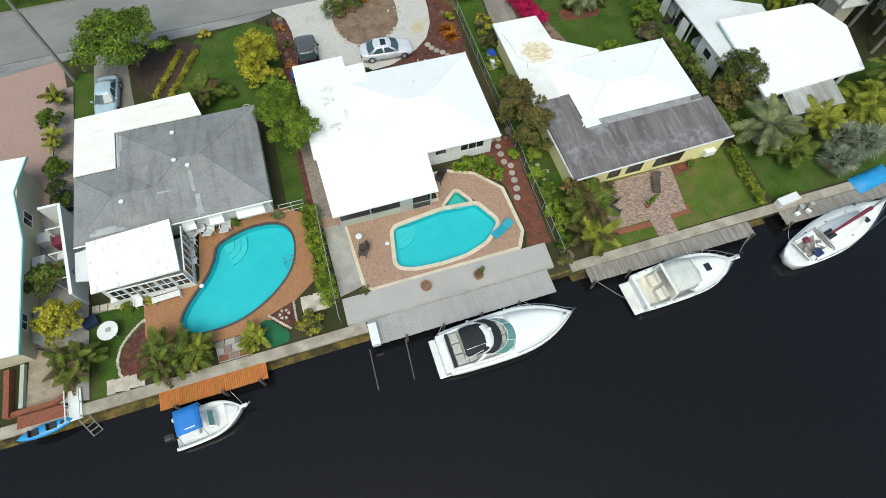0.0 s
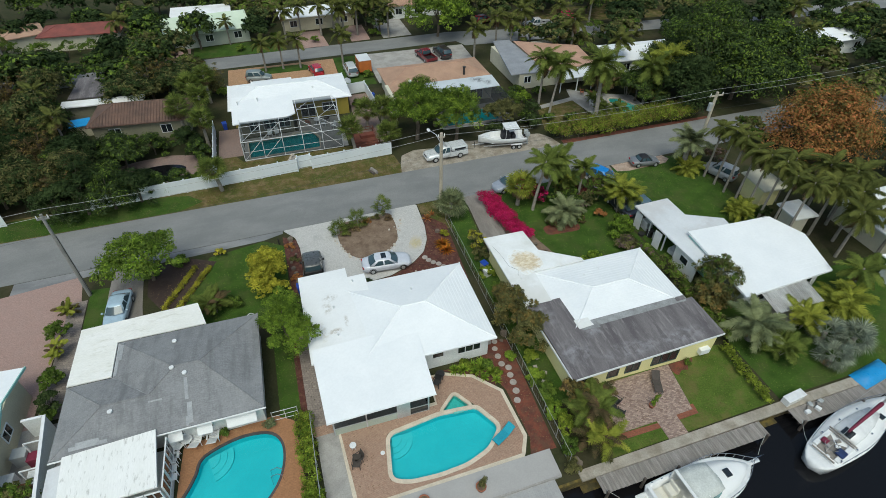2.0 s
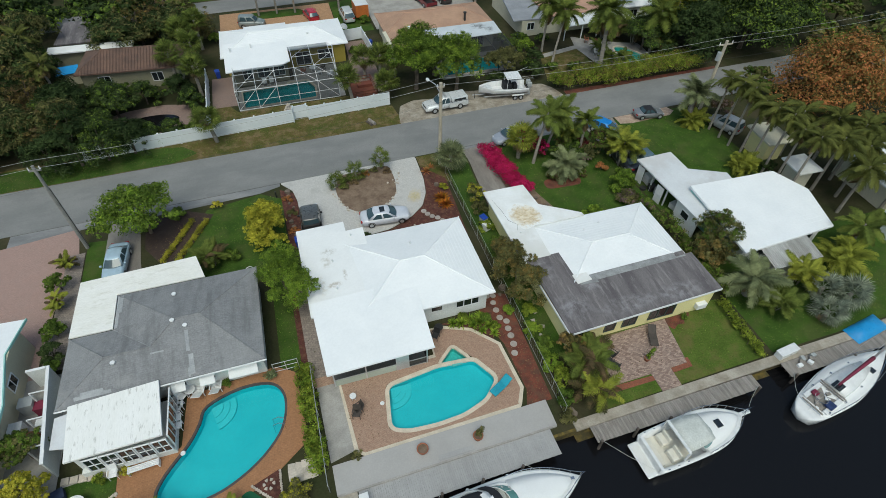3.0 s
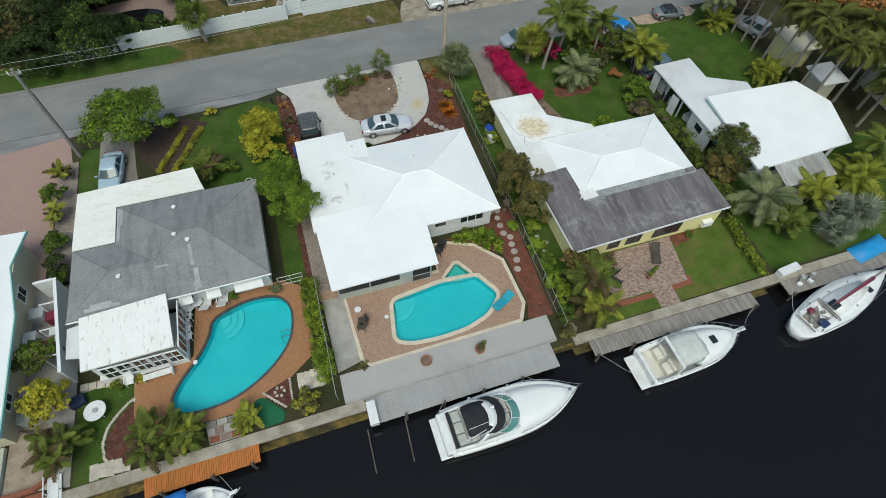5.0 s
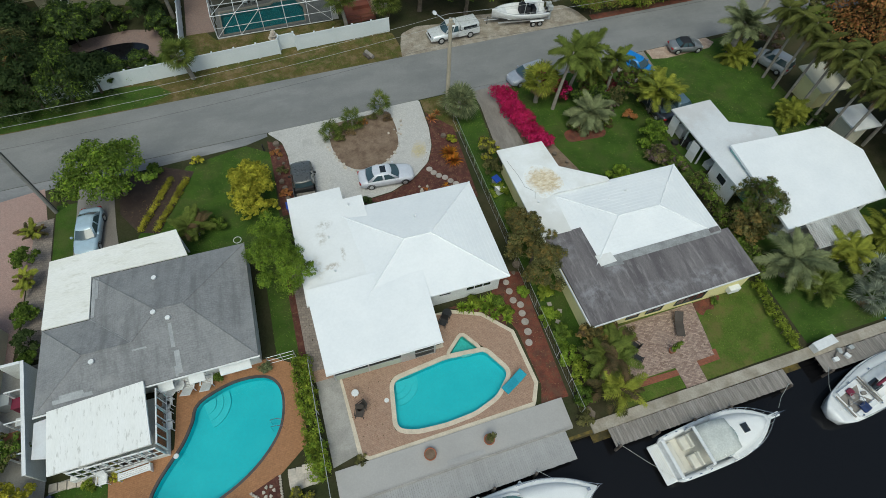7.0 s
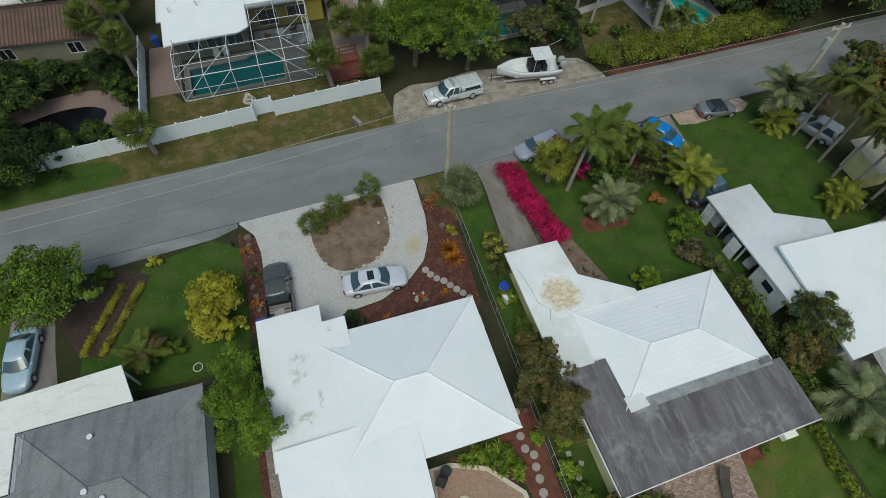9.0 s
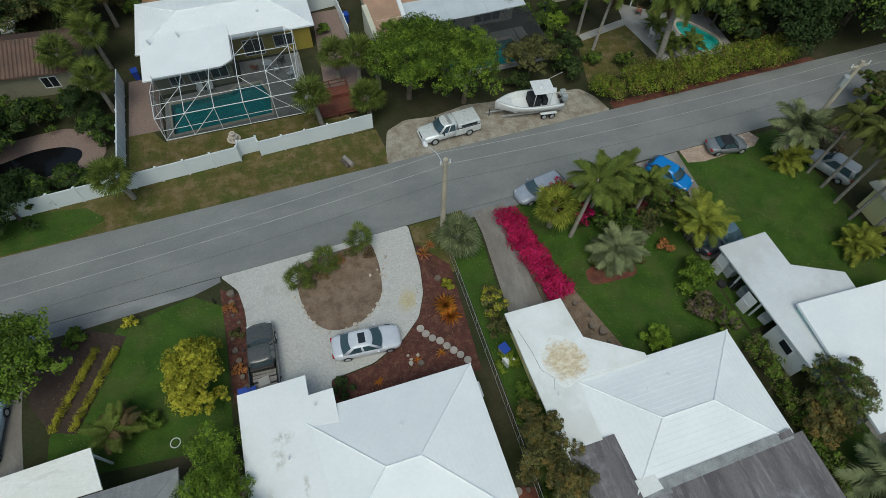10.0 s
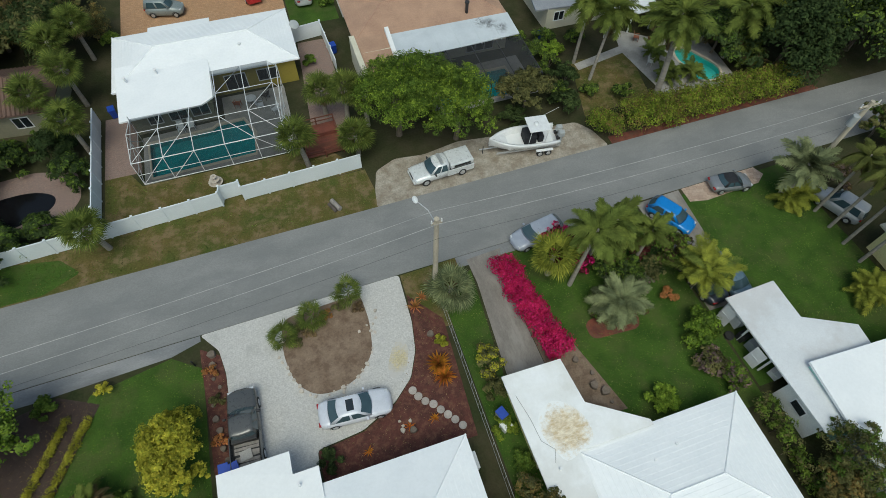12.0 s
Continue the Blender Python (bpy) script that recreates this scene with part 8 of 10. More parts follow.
def scatter(name, label, category, areas, per_m2, size, leaf, up=0.25, z=0.02):
    c = []
    for pts in areas:
        a = np.array(pts)
        lo, hi = a.min(0), a.max(0)
        k = int(per_m2 * np.prod(hi - lo))
        xy = lo + rng.random((k, 2)) * (hi - lo)
        c.append(xy[inside(xy[:, 0], xy[:, 1], list(pts))])
    xy = np.concatenate(c)
    n = len(xy)
    nrm = rng.normal(size=(n, 3)) * np.array([1, 1, 0.4]) + np.array([0, 0, up])
    o = new(name, leaf_mesh(name, np.c_[xy, np.full(n, z)], nrm, size * (0.5 + rng.random(n)), LEAF[leaf], 0.35))
    return tagged(o, label, category, kind="stuff")


LAWNS = [[(-13.0, 36.8), (-9.6, 43.4), (-4.4, 44.4), (-2.5, 43), (-2.6, 33), (-13.0, 34.6)], [(-18.7, 18.5), (-15.4, 18.7), (-15.4, 15.8), (-17.0, 12.7), (-18.7, 12.7)], [(20.6, 45.5), (33, 46.0), (33.2, 30), (24, 30), (22.4, 35)],
         [(36.8, 44.8), (47.8, 45.2), (48.4, 30), (41, 31), (37.8, 34)], [(25.6, 13.4), (31.0, 13.5), (31.2, 18.6), (26.2, 18.2)], [(17.8, 13.0), (22, 13.1), (22, 13.9), (17.8, 13.9)], [(14.9, 36.5), (17.2, 36.5), (17.7, 44.6), (14.9, 42.8)],
         [(-4.4, 32), (-2.7, 32), (-2.7, 23), (-4.4, 23.4)], [(32.6, 13.6), (48, 13.8), (48, 21), (42, 19), (33, 20)], [(15, 18), (17, 18), (16.8, 35), (15, 35)]]
scatter("lawn_grass", "short mown lawn grass blades", "grass", LAWNS, 30, 0.05, "green", 1.0)
scatter("lawn_grass", "yellowed blades in the lawns", "grass", LAWNS, 12, 0.05, "olive", 1.0)
VERGES = [[(-40, 51.7), (12.8, 52.9), (12.3, 56.9), (-40, 55)], [(-8.6, 57), (12, 57.6), (9.3, 60.7), (-5.6, 60.7), (-8.6, 63)], [(12.4, 41.6), (14.7, 41.2), (17.2, 45.9), (12.4, 45.8)], [(34, 57.6), (41, 58), (42.2, 64), (36, 63.4)]]
scatter("verge_grass", "rough dry verge grass", "grass", VERGES, 26, 0.07, "olive")
scatter("verge_weeds", "green weeds in the verge", "weeds", VERGES, 12, 0.08, "green")
scatter("fallen_leaves", "brown fallen leaves on beds and soil", "leaves", [[(4.1, 33.2), (13.8, 33.2), (14.2, 41.0), (12.2, 41.5), (9.4, 36.4), (4.1, 35.0)], [(3.4, 45.0), (9.1, 45.2), (8.9, 40.6), (6.1, 38.8), (3.3, 41)], [(12.8, 25.4), (14.4, 25), (14.0, 15), (12.3, 15)], [(-14.9, 39.5), (-12.2, 36.9), (-9.2, 42.4), (-11.6, 43.7)], [(-2.4, 44.2), (-1.0, 42), (-1.0, 35.7), (-2.2, 35.7)]], 17, 0.055, "straw", 1.2, 0.04)
scatter("fallen_leaves", "dark leaf litter on the pool deck", "leaves", [[(-0.3, 15.6), (2.0, 15.5), (2.0, 20.5), (-0.3, 20.5)], [(18.2, 14.8), (25, 14.8), (25.6, 18.3), (18.2, 18.2)], [(-2.4, 22), (-1.2, 22), (-1.4, 30.6), (-2.4, 30.6)]], 9, 0.05, "bronze", 1.2, 0.06)

tarp_w = thing("tarpaulin", "bright blue tarpaulin over a garden shed", "tarpaulin", (-25.9, 74.2, 1.6), 8)
part("cloth", tilted([(-1.4, -0.8, 0.0), (1.4, -0.8, 0.0), (1.3, 0.8, 0.35), (-1.3, 0.8, 0.35)], 0.04), BLUE_PLASTIC, tarp_w)
part("shed_wall", cube(-1.2, 1.2, -0.6, 0.7, -1.6, -0.05), WALL_BEIGE, tarp_w)

# ---- vehicles ----
def wheel(parent, x, y, r=0.32, w=0.21):
    out = 1 if y > 0 else -1
    bm = rod(bmesh.new(), (0, -w / 2, 0), (0, w / 2, 0), r, r, 18)
    bmesh.ops.bevel(bm, geom=[e for e in bm.edges if len(e.link_faces) == 2 and abs(e.verts[0].co.y - e.verts[1].co.y) < 1e-4], offset=0.03, segments=2, affect='EDGES')
    t = part("wheel", bm, RUBBER, parent, "black rubber tyre")
    t.location = (x, y, r)
    part("rim", rod(bmesh.new(), (0, out * (w / 2 - 0.02), 0), (0, out * (w / 2 + 0.015), 0), r * 0.64, r * 0.58, 12), ALU, t, "silver wheel rim")


def hull_of(rows):
    """A car body skin: rows of x, half width, low edge, top edge."""
    return loft([[(x, -w * 0.86, zb), (x, -w, zb + 0.12), (x, -w, zb + (zt - zb) * 0.62), (x, -w * 0.93, zt - 0.05), (x, -w * 0.72, zt), (x, w * 0.72, zt), (x, w * 0.93, zt - 0.05), (x, w, zb + (zt - zb) * 0.62), (x, w, zb + 0.12), (x, w * 0.86, zb)] for x, w, zb, zt in rows])


def quad(name, pts, material, parent, out, label="", inset=0.88):
    """A pane lying just off a sloping face."""
    c = sum((Vector(p) for p in pts), Vector()) / 4
    n = (Vector(pts[1]) - Vector(pts[0])).cross(Vector(pts[3]) - Vector(pts[0])).normalized()
    if n.dot(Vector(out)) < 0:
        n = -n
    bm = bmesh.new()
    a = [bm.verts.new(c + (Vector(p) - c) * inset + n * 0.012) for p in pts]
    b = [bm.verts.new(c + (Vector(p) - c) * inset - n * 0.02) for p in pts]
    bm.faces.new(a)
    for i in range(4):
        bm.faces.new((a[i], a[(i + 1) % 4], b[(i + 1) % 4], b[i]))
    return part(name, bm, material, parent, label)


def plan(x0, x1, w, z, fore, aft, n=8):
    """A plan ring of a car's greenhouse: bowed at the front and the back."""
    ys = [-w + 2 * w * k / n for k in range(n + 1)]
    return [(x1 + fore * (1 - (y / w) ** 2), y, z) for y in ys] + [(x0 - aft * (1 - (y / w) ** 2), y, z) for y in reversed(ys)]


def cabin(parent, paint, b0, b1, r0, r1, zb, zr, wb, wr, sunroof=False, side=True, roof_mat=None):
    """Greenhouse from belt to roof: base from b0 to b1, roof from r0 to r1, with bowed front and rear glass."""
    rings = [plan(b0, b1, wb, zb, 0.16, 0.1), plan(r0 - 0.04, r1 + 0.04, wr, zr - 0.07, 0.12, 0.1), plan(r0 + 0.05, r1 - 0.05, wr - 0.05, zr - 0.015, 0.1, 0.08), plan(r0 + 0.25, r1 - 0.25, wr - 0.2, zr, 0.06, 0.05)]
    part("roof", loft(rings), roof_mat or paint, parent, "", True)
    base, eave = rings[0], rings[1]
    for name, idx, sx, label in (("windscreen", range(0, 9), 1, "dark windscreen"), ("rear_window", range(9, 18), -1, "dark rear window")):
        lines = []
        for f in (0.1, 0.5, 0.92):
            row = []
            for i in idx:
                p = Vector(base[i]).lerp(Vector(eave[i]), f)
                row.append((p.x + sx * 0.016, p.y * 0.9, p.z + 0.012))
            lines.append(row)
        part(name, loft(lines, False, False), CAR_GLASS, parent, label, True)
    if side:
        B = [(b0, -wb, zb), (b1, -wb, zb), (b1, wb, zb), (b0, wb, zb)]
        R = [(r0, -wr, zr - 0.07), (r1, -wr, zr - 0.07), (r1, wr, zr - 0.07), (r0, wr, zr - 0.07)]
        for y in (-1, 1):
            b_a, b_b, r_a, r_b = Vector(B[0 if y < 0 else 3]), Vector(B[1 if y < 0 else 2]), Vector(R[0 if y < 0 else 3]), Vector(R[1 if y < 0 else 2])
            for f0, f1 in ((0.1, 0.5), (0.53, 0.93)):
                quad("side_window", [b_a.lerp(b_b, f0), b_a.lerp(b_b, f1), r_a.lerp(r_b, f1), r_a.lerp(r_b, f0)], CAR_GLASS, parent, (0, y, 0.2), "", 0.88)
    if sunroof:
        m = (r0 + r1) / 2 + 0.1
        part("sunroof", cube(m - 0.24, m + 0.24, -wr * 0.6, wr * 0.6, zr - 0.012, zr + 0.008), GLASS, parent, "dark glass sunroof")


def car(name, label, x, y, turn, colour, style="sedan", long=4.7, wide=1.8, group="", sunroof=False, rough=0.3, metal=0.05, top=None):
    paint = glossy_mat(name + "_paint", colour, rough, metal, 0.8)
    c = thing(name, label, "car", (x, y, 0.03), turn, group)
    L, W = long / 2, wide / 2
    belt = {"sedan": 0.92, "hatch": 0.98, "van": 1.05, "suv": 1.08, "roadster": 0.86}[style]
    rows = [(-L, W * 0.58, 0.36, belt - 0.26), (-L + 0.05, W * 0.74, 0.3, belt - 0.14), (-L + 0.14, W * 0.85, 0.26, belt - 0.07), (-L + 0.32, W * 0.93, 0.22, belt - 0.02), (-L + 0.7, W * 0.99, 0.2, belt), (-0.4, W, 0.2, belt), (0.45 * L, W, 0.2, belt), (0.62 * L, W * 0.98, 0.2, belt - 0.06), (L - 0.42, W * 0.94, 0.22, belt - 0.15), (L - 0.2, W * 0.85, 0.26, belt - 0.23), (L - 0.06, W * 0.7, 0.3, belt - 0.31), (L, W * 0.52, 0.36, belt - 0.38)]
    part("body", hull_of(rows), paint, c, "", True)
    spec = {"sedan": (-0.7 * L, 0.42 * L, -0.4 * L, 0.1 * L, 1.42), "hatch": (-0.97 * L, 0.48 * L, -0.72 * L, 0.12 * L, 1.5), "van": (-0.98 * L, 0.62 * L, -0.85 * L, 0.22 * L, 1.72), "suv": (-0.97 * L, 0.42 * L, -0.85 * L, 0.12 * L, 1.74), "roadster": (-0.55 * L, 0.36 * L, -0.36 * L, 0.06 * L, 1.28)}[style]
    b0, b1, r0, r1, zr = spec
    cabin(c, paint, b0, b1, r0, r1, belt - 0.02, zr, W * 0.9, W * 0.68, sunroof, True, top)
    for wx in (-0.6 * L, 0.63 * L):
        for s in (-1, 1):
            wheel(c, wx, s * (W - 0.1))
            arch = [(wx + 0.37 * math.cos(q), s * (W + 0.004), 0.3 + 0.37 * math.sin(q)) for q in [math.pi * k / 10 for k in range(11)]]
            part("wheel_arch", tube(bmesh.new(), arch, 0.022, n=5), BLACK, c)
    for s in (-1, 1):
        part("headlight", cube(L - 0.38, L - 0.12, s * W * 0.66 - 0.13, s * W * 0.66 + 0.13, belt - 0.34, belt - 0.23, 0.03), LAMP_CLEAR, c)
        part("tail_light", cube(-L - 0.01, -L + 0.14, s * W * 0.66 - 0.16, s * W * 0.66 + 0.16, belt - 0.28, belt - 0.14, 0.02), LAMP_RED, c)
        part("mirror", cube(0.3 * L - 0.06, 0.3 * L + 0.08, s * (W + 0.08) - 0.09, s * (W + 0.08) + 0.09, belt - 0.02, belt + 0.12, 0.02), paint, c)
    part("front_bumper", cube(L - 0.22, L + 0.02, -W * 0.52, W * 0.52, 0.3, 0.42, 0.03), BLACK if style in ("suv",) else paint, c)
    part("wipers", rod(rod(bmesh.new(), (b1 - 0.02, -0.5, belt + 0.02), (b1 - 0.06, 0.05, belt + 0.03), 0.012, 0.012, 4), (b1 - 0.02, 0.1, belt + 0.02), (b1 - 0.06, 0.6, belt + 0.03), 0.012, 0.012, 4), BLACK, c)
    return c


def pickup(name, label, x, y, turn, colour, cap=False, load=False, bar=False, long=5.45, wide=1.92):
    paint = glossy_mat(name + "_paint", colour, 0.28, 0.2, 0.7)
    c = thing(name, label, "pickup truck", (x, y, 0.03), turn)
    L, W = long / 2, wide / 2
    rows = [(-0.1 * L, W, 0.35, 1.06), (0.3 * L, W, 0.35, 1.06), (0.5 * L, W * 0.99, 0.35, 1.04), (L - 0.3, W * 0.96, 0.36, 0.96), (L - 0.06, W * 0.88, 0.4, 0.84), (L, W * 0.8, 0.42, 0.72)]
    part("body", hull_of(rows), paint, c, "", True)
    part("bed_floor", cube(-L, -0.1 * L, -W * 0.96, W * 0.96, 0.38, 0.62), BLACK, c)
    for s in (-1, 1):
        part("bed_side", cube(-L, -0.1 * L, s * W - 0.06 if s > 0 else -W, W if s > 0 else -W + 0.06, 0.4, 1.06, 0.02), paint, c)
    part("tailgate", cube(-L, -L + 0.06, -W * 0.92, W * 0.92, 0.5, 1.04, 0.015), paint, c)
    cabin(c, paint, -0.18 * L, 0.46 * L, -0.14 * L, 0.22 * L, 1.02, 1.72, W * 0.92, W * 0.74)
    if cap:
        bm = cube(-L + 0.04, -0.2 * L, -W * 0.92, W * 0.92, 1.06, 1.55, 0.1)
        part("bed_cap", bm, paint, c, "white fibreglass bed cap")
        for s in (-1, 1):
            part("cap_window", cube(-L + 0.35, -0.32 * L, s * W * 0.925 - 0.006, s * W * 0.925 + 0.006, 1.16, 1.42), GLASS, c)
    if bar:
        part("roof_bar", cube(0.0 * L, 0.1 * L, -W * 0.66, W * 0.66, 1.72, 1.86, 0.04), ALU, c, "grey roof light bar")
        part("side_stripe", cube(-L + 0.1, 0.5 * L, -W - 0.006, -W + 0.004, 0.8, 0.88), DOCK_GREY, c)
    if load:
        for i in range(7):
            b = part("timber", cube(-0.09, 0.09, -0.75, 0.75, 0, 0.05), WOOD_GREY, c)
            b.matrix_basis = pose(-L + 0.45 + i * 0.24, 0, 0.64 + 0.02 * (i % 3), 0, 0, random.uniform(-6, 6))
        b = part("board", cube(-0.3, 0.3, -0.35, 0.35, 0, 0.06), CONCRETE, c, "pale square board")
        b.matrix_basis = pose(-0.55 * L, 0.05, 0.74, 0, 0, 8)
        part("tool_box", cube(-0.28 * L, -0.14 * L, -W * 0.8, W * 0.8, 0.8, 1.14, 0.02), BLACK, c)
    for wx in (-0.6 * L, 0.62 * L):
        for s in (-1, 1):
            wheel(c, wx, s * (W - 0.1), 0.38, 0.25)
    for s in (-1, 1):
        part("headlight", cube(L - 0.2, L - 0.02, s * W * 0.72 - 0.14, s * W * 0.72 + 0.14, 0.72, 0.86, 0.03), LAMP_CLEAR, c)
        part("tail_light", cube(-L - 0.01, -L + 0.06, s * W * 0.94 - 0.05, s * W * 0.94 + 0.05, 0.7, 1.0, 0.01), LAMP_RED, c)
        part("mirror", cube(0.3 * L, 0.3 * L + 0.12, s * (W + 0.1) - 0.1, s * (W + 0.1) + 0.1, 1.05, 1.25, 0.02), BLACK, c)
    part("front_bumper", cube(L - 0.15, L + 0.06, -W * 0.85, W * 0.85, 0.4, 0.6, 0.04), CHROME if not cap else paint, c)
    part("grille", cube(L - 0.06, L + 0.015, -W * 0.45, W * 0.45, 0.62, 0.8, 0.02), BLACK, c)
    return c


car("silver_sedan", "silver four-door sedan on the pale driveway", 6.85, 37.0, -4, (0.66, 0.68, 0.74), "sedan", 4.75, 1.84, sunroof=True)
pickup("dark_pickup", "dark green-grey pickup loaded with scrap timber", -0.05, 37.7, 88.5, (0.105, 0.105, 0.1), load=True)
car("light_blue_sedan", "pale blue sedan parked before the carport", -17.05, 37.9, -94, (0.42, 0.55, 0.65), "sedan", 4.6, 1.8)
pickup("white_pickup", "white utility pickup with a bed cap", 18.6, 54.75, 184.5, (0.76, 0.78, 0.78), cap=True, bar=True)
car("lavender_hatchback", "silver-lavender hatchback half hidden by a palm", 23.7, 46.0, 190, (0.36, 0.39, 0.46), "hatch", 4.4, 1.78)
car("blue_hatchback", "bright blue hatchback nosed into a drive", 34.9, 44.2, -61, (0.012, 0.23, 0.66), "hatch", 3.95, 1.72, metal=0.1)
car("silver_convertible", "silver convertible with a black cloth top", 41.75, 45.78, -9, (0.2, 0.21, 0.225), "roadster", 3.65, 1.64, top=CANVAS_BLACK)
car("dark_sedan", "dark sedan in the shade of palms", 34.0, 38.4, 95, (0.03, 0.035, 0.05), "sedan", 4.5, 1.8)
car("blue_grey_sedan", "blue-grey sedan beside the carport", 36.0, 38.2, 95, (0.1, 0.16, 0.21), "sedan", 4.5, 1.8)
car("grey_suv", "grey off-roader below the palm row", 49.0, 40.9, 112, (0.42, 0.43, 0.44), "suv", 4.0, 1.75)
car("sage_suv", "grey-green estate car on the gold forecourt", -2.6, 85.2, -14, (0.24, 0.28, 0.28), "suv", 3.9, 1.7)
car("red_coupe", "small red car on the gold forecourt", 6.4, 85.8, 100, (0.5, 0.012, 0.03), "hatch", 4.1, 1.74, metal=0.1)
pickup("red_pickup", "dark red pickup before a tan house", 25.2, 86.5, 100, (0.2, 0.012, 0.02))
car("brown_van", "dark brown van before a tan house", 28.4, 87.2, 98, (0.035, 0.025, 0.025), "suv", 4.8, 1.9)
car("white_van", "white van beside a trailer", 11.8, 84.2, 92, (0.6, 0.62, 0.62), "van", 4.8, 1.85)
pickup("pale_pickup", "white pickup far along the back street", 50.8, 96.0, 172, (0.6, 0.6, 0.6))
car("black_saloon", "dark car beside a palm row", -16.6, 102.0, 95, (0.02, 0.022, 0.03), "suv", 4.5, 1.8)
car("red_suv", "red car far along the back street", 41.5, 101.5, 20, (0.25, 0.015, 0.02), "hatch", 4.3, 1.8)
cargo = thing("box_trailer", "small orange box trailer with a grey roof", "trailer", (14.0, 84.3, 0), 92)
part("body", cube(-1.5, 1.5, -1.0, 1.0, 0.5, 2.3, 0.03), mat("orange_panel", (0.55, 0.16, 0.03), (0.45, 0.13, 0.03), 1, 9, 0.6), cargo)
part("roof", cube(-1.52, 1.52, -1.02, 1.02, 2.3, 2.36, 0.02), ROOF_CARPORT, cargo)
for s in (-1, 1):
    wheel(cargo, 0, s * 1.02, 0.32)
part("drawbar", rod(bmesh.new(), (1.5, 0, 0.5), (2.5, 0, 0.45), 0.05), BLACK, cargo)

# ---- boats ----
def hull_rows(L, beam, free, rise, draft=0.45, n=16, full=2.4, stern=0.92):
    """Stations from transom to stem: x, half beam, sheer height, keel height."""
    out = []
    for i in range(n + 1):
        t = i / n
        f = stern + (1 - stern) * min(1, t / 0.35) ** 0.55
        b = beam / 2 * f * (1 - max(0, (t - 0.42) / 0.58) ** full) if t < 1 else 0.03
        out.append((L * t, max(0.03, b), free + rise * t ** 2, -draft + (draft + free * 0.5) * max(0, (t - 0.75) / 0.25) ** 2))
    return out


def hull_skin(rows, rub=0.0):
    return loft([[(x, 0, k), (x, -b * 0.86, k + (s - k) * 0.35), (x, -b, s - 0.05), (x, -b * 0.985, s), (x, -max(0.01, b - 0.14), s + 0.015), (x, max(0.01, b - 0.14), s + 0.015), (x, b * 0.985, s), (x, b, s - 0.05), (x, b * 0.86, k + (s - k) * 0.35)] for x, b, s, k in rows], True)


def open_skin(rows, floor, wall, sole):
    """A hull with a well: outside, gunwale, inside wall, sole. Rows past the well are decked."""
    bm = bmesh.new()
    lines = []
    for i, (x, b, s, k) in enumerate(rows):
        inside = max(0.02, b - wall)
        lines.append([bm.verts.new(p) for p in ((x, 0, k), (x, -b * 0.86, k + (s - k) * 0.35), (x, -b, s - 0.05), (x, -b * 0.98, s), (x, -inside, s), (x, -inside * 0.97, floor), (x, inside * 0.97, floor), (x, inside, s), (x, b * 0.98, s), (x, b, s - 0.05), (x, b * 0.86, k + (s - k) * 0.35))])
    n = len(lines[0])
    for a, c in zip(lines, lines[1:]):
        for j in range(n):
            bm.faces.new((a[j], a[(j + 1) % n], c[(j + 1) % n], c[j]))
    bm.faces.new(lines[0][::-1])
    bm.faces.new(lines[-1])
    return bm


def deck_patch(rows, t0, t1, inset, lift, crown=0.08):
    """A cambered deck panel over part of the hull."""
    L = rows[-1][0]
    sec = []
    for x, b, s, k in rows:
        if t0 * L - 1e-6 <= x <= t1 * L + 1e-6:
            w = max(0.015, b - inset)
            sec.append([(x, -w, s + lift), (x, -w * 0.55, s + lift + crown * w * 0.8), (x, 0, s + lift + crown * w), (x, w * 0.55, s + lift + crown * w * 0.8), (x, w, s + lift), (x, w, s + lift - 0.12), (x, -w, s + lift - 0.12)])
    return loft(sec)


def arc_pts(cx, rx, ry, z, a0=-90, a1=90, n=12, lean=0.0):
    return [(cx + rx * math.cos(radians(a0 + (a1 - a0) * i / n)), ry * math.sin(radians(a0 + (a1 - a0) * i / n)), z) for i in range(n + 1)]


def curved_screen(parent, cx, rx, ry, z0, z1, back, material, name="windshield", label="", frame_mat=None, cuts=4):
    lo, hi = arc_pts(cx, rx, ry, z0), arc_pts(cx - back, rx * 0.86, ry * 0.9, z1)
    part(name, loft([lo, hi], False, False), material, parent, label)
    bm = tube(bmesh.new(), hi, 0.025)
    tube(bm, lo, 0.025)
    for i in range(0, 13, 12 // cuts):
        tube(bm, [lo[i], hi[i]], 0.02)
    part("windshield_frame", bm, frame_mat or TRIM_WHITE, parent)


def bow_rail(parent, rows, t0, inset=0.1, high=0.55, stanchions=5, pulpit=0.25):
    L = rows[-1][0]
    use = [(x, b, s) for x, b, s, k in rows if x >= t0 * L]
    line = [(x, -max(0.05, b - inset), s + high * min(1, 0.4 + i * 0.3)) for i, (x, b, s) in enumerate(use)]
    line = line + [(L + pulpit, 0, use[-1][2] + high)] + [(x, -y, z) for x, y, z in reversed(line)]
    bm = tube(bmesh.new(), line, 0.022)
    step = max(1, len(use) // stanchions)
    for i in range(0, len(use), step):
        x, b, s = use[i]
        for sg in (-1, 1):
            tube(bm, [(x, sg * max(0.05, b - inset), s), (x, sg * max(0.05, b - inset), s + high * min(1, 0.4 + i * 0.3))], 0.018)
    part("bow_rail", bm, CHROME, parent, "stainless bow rail")


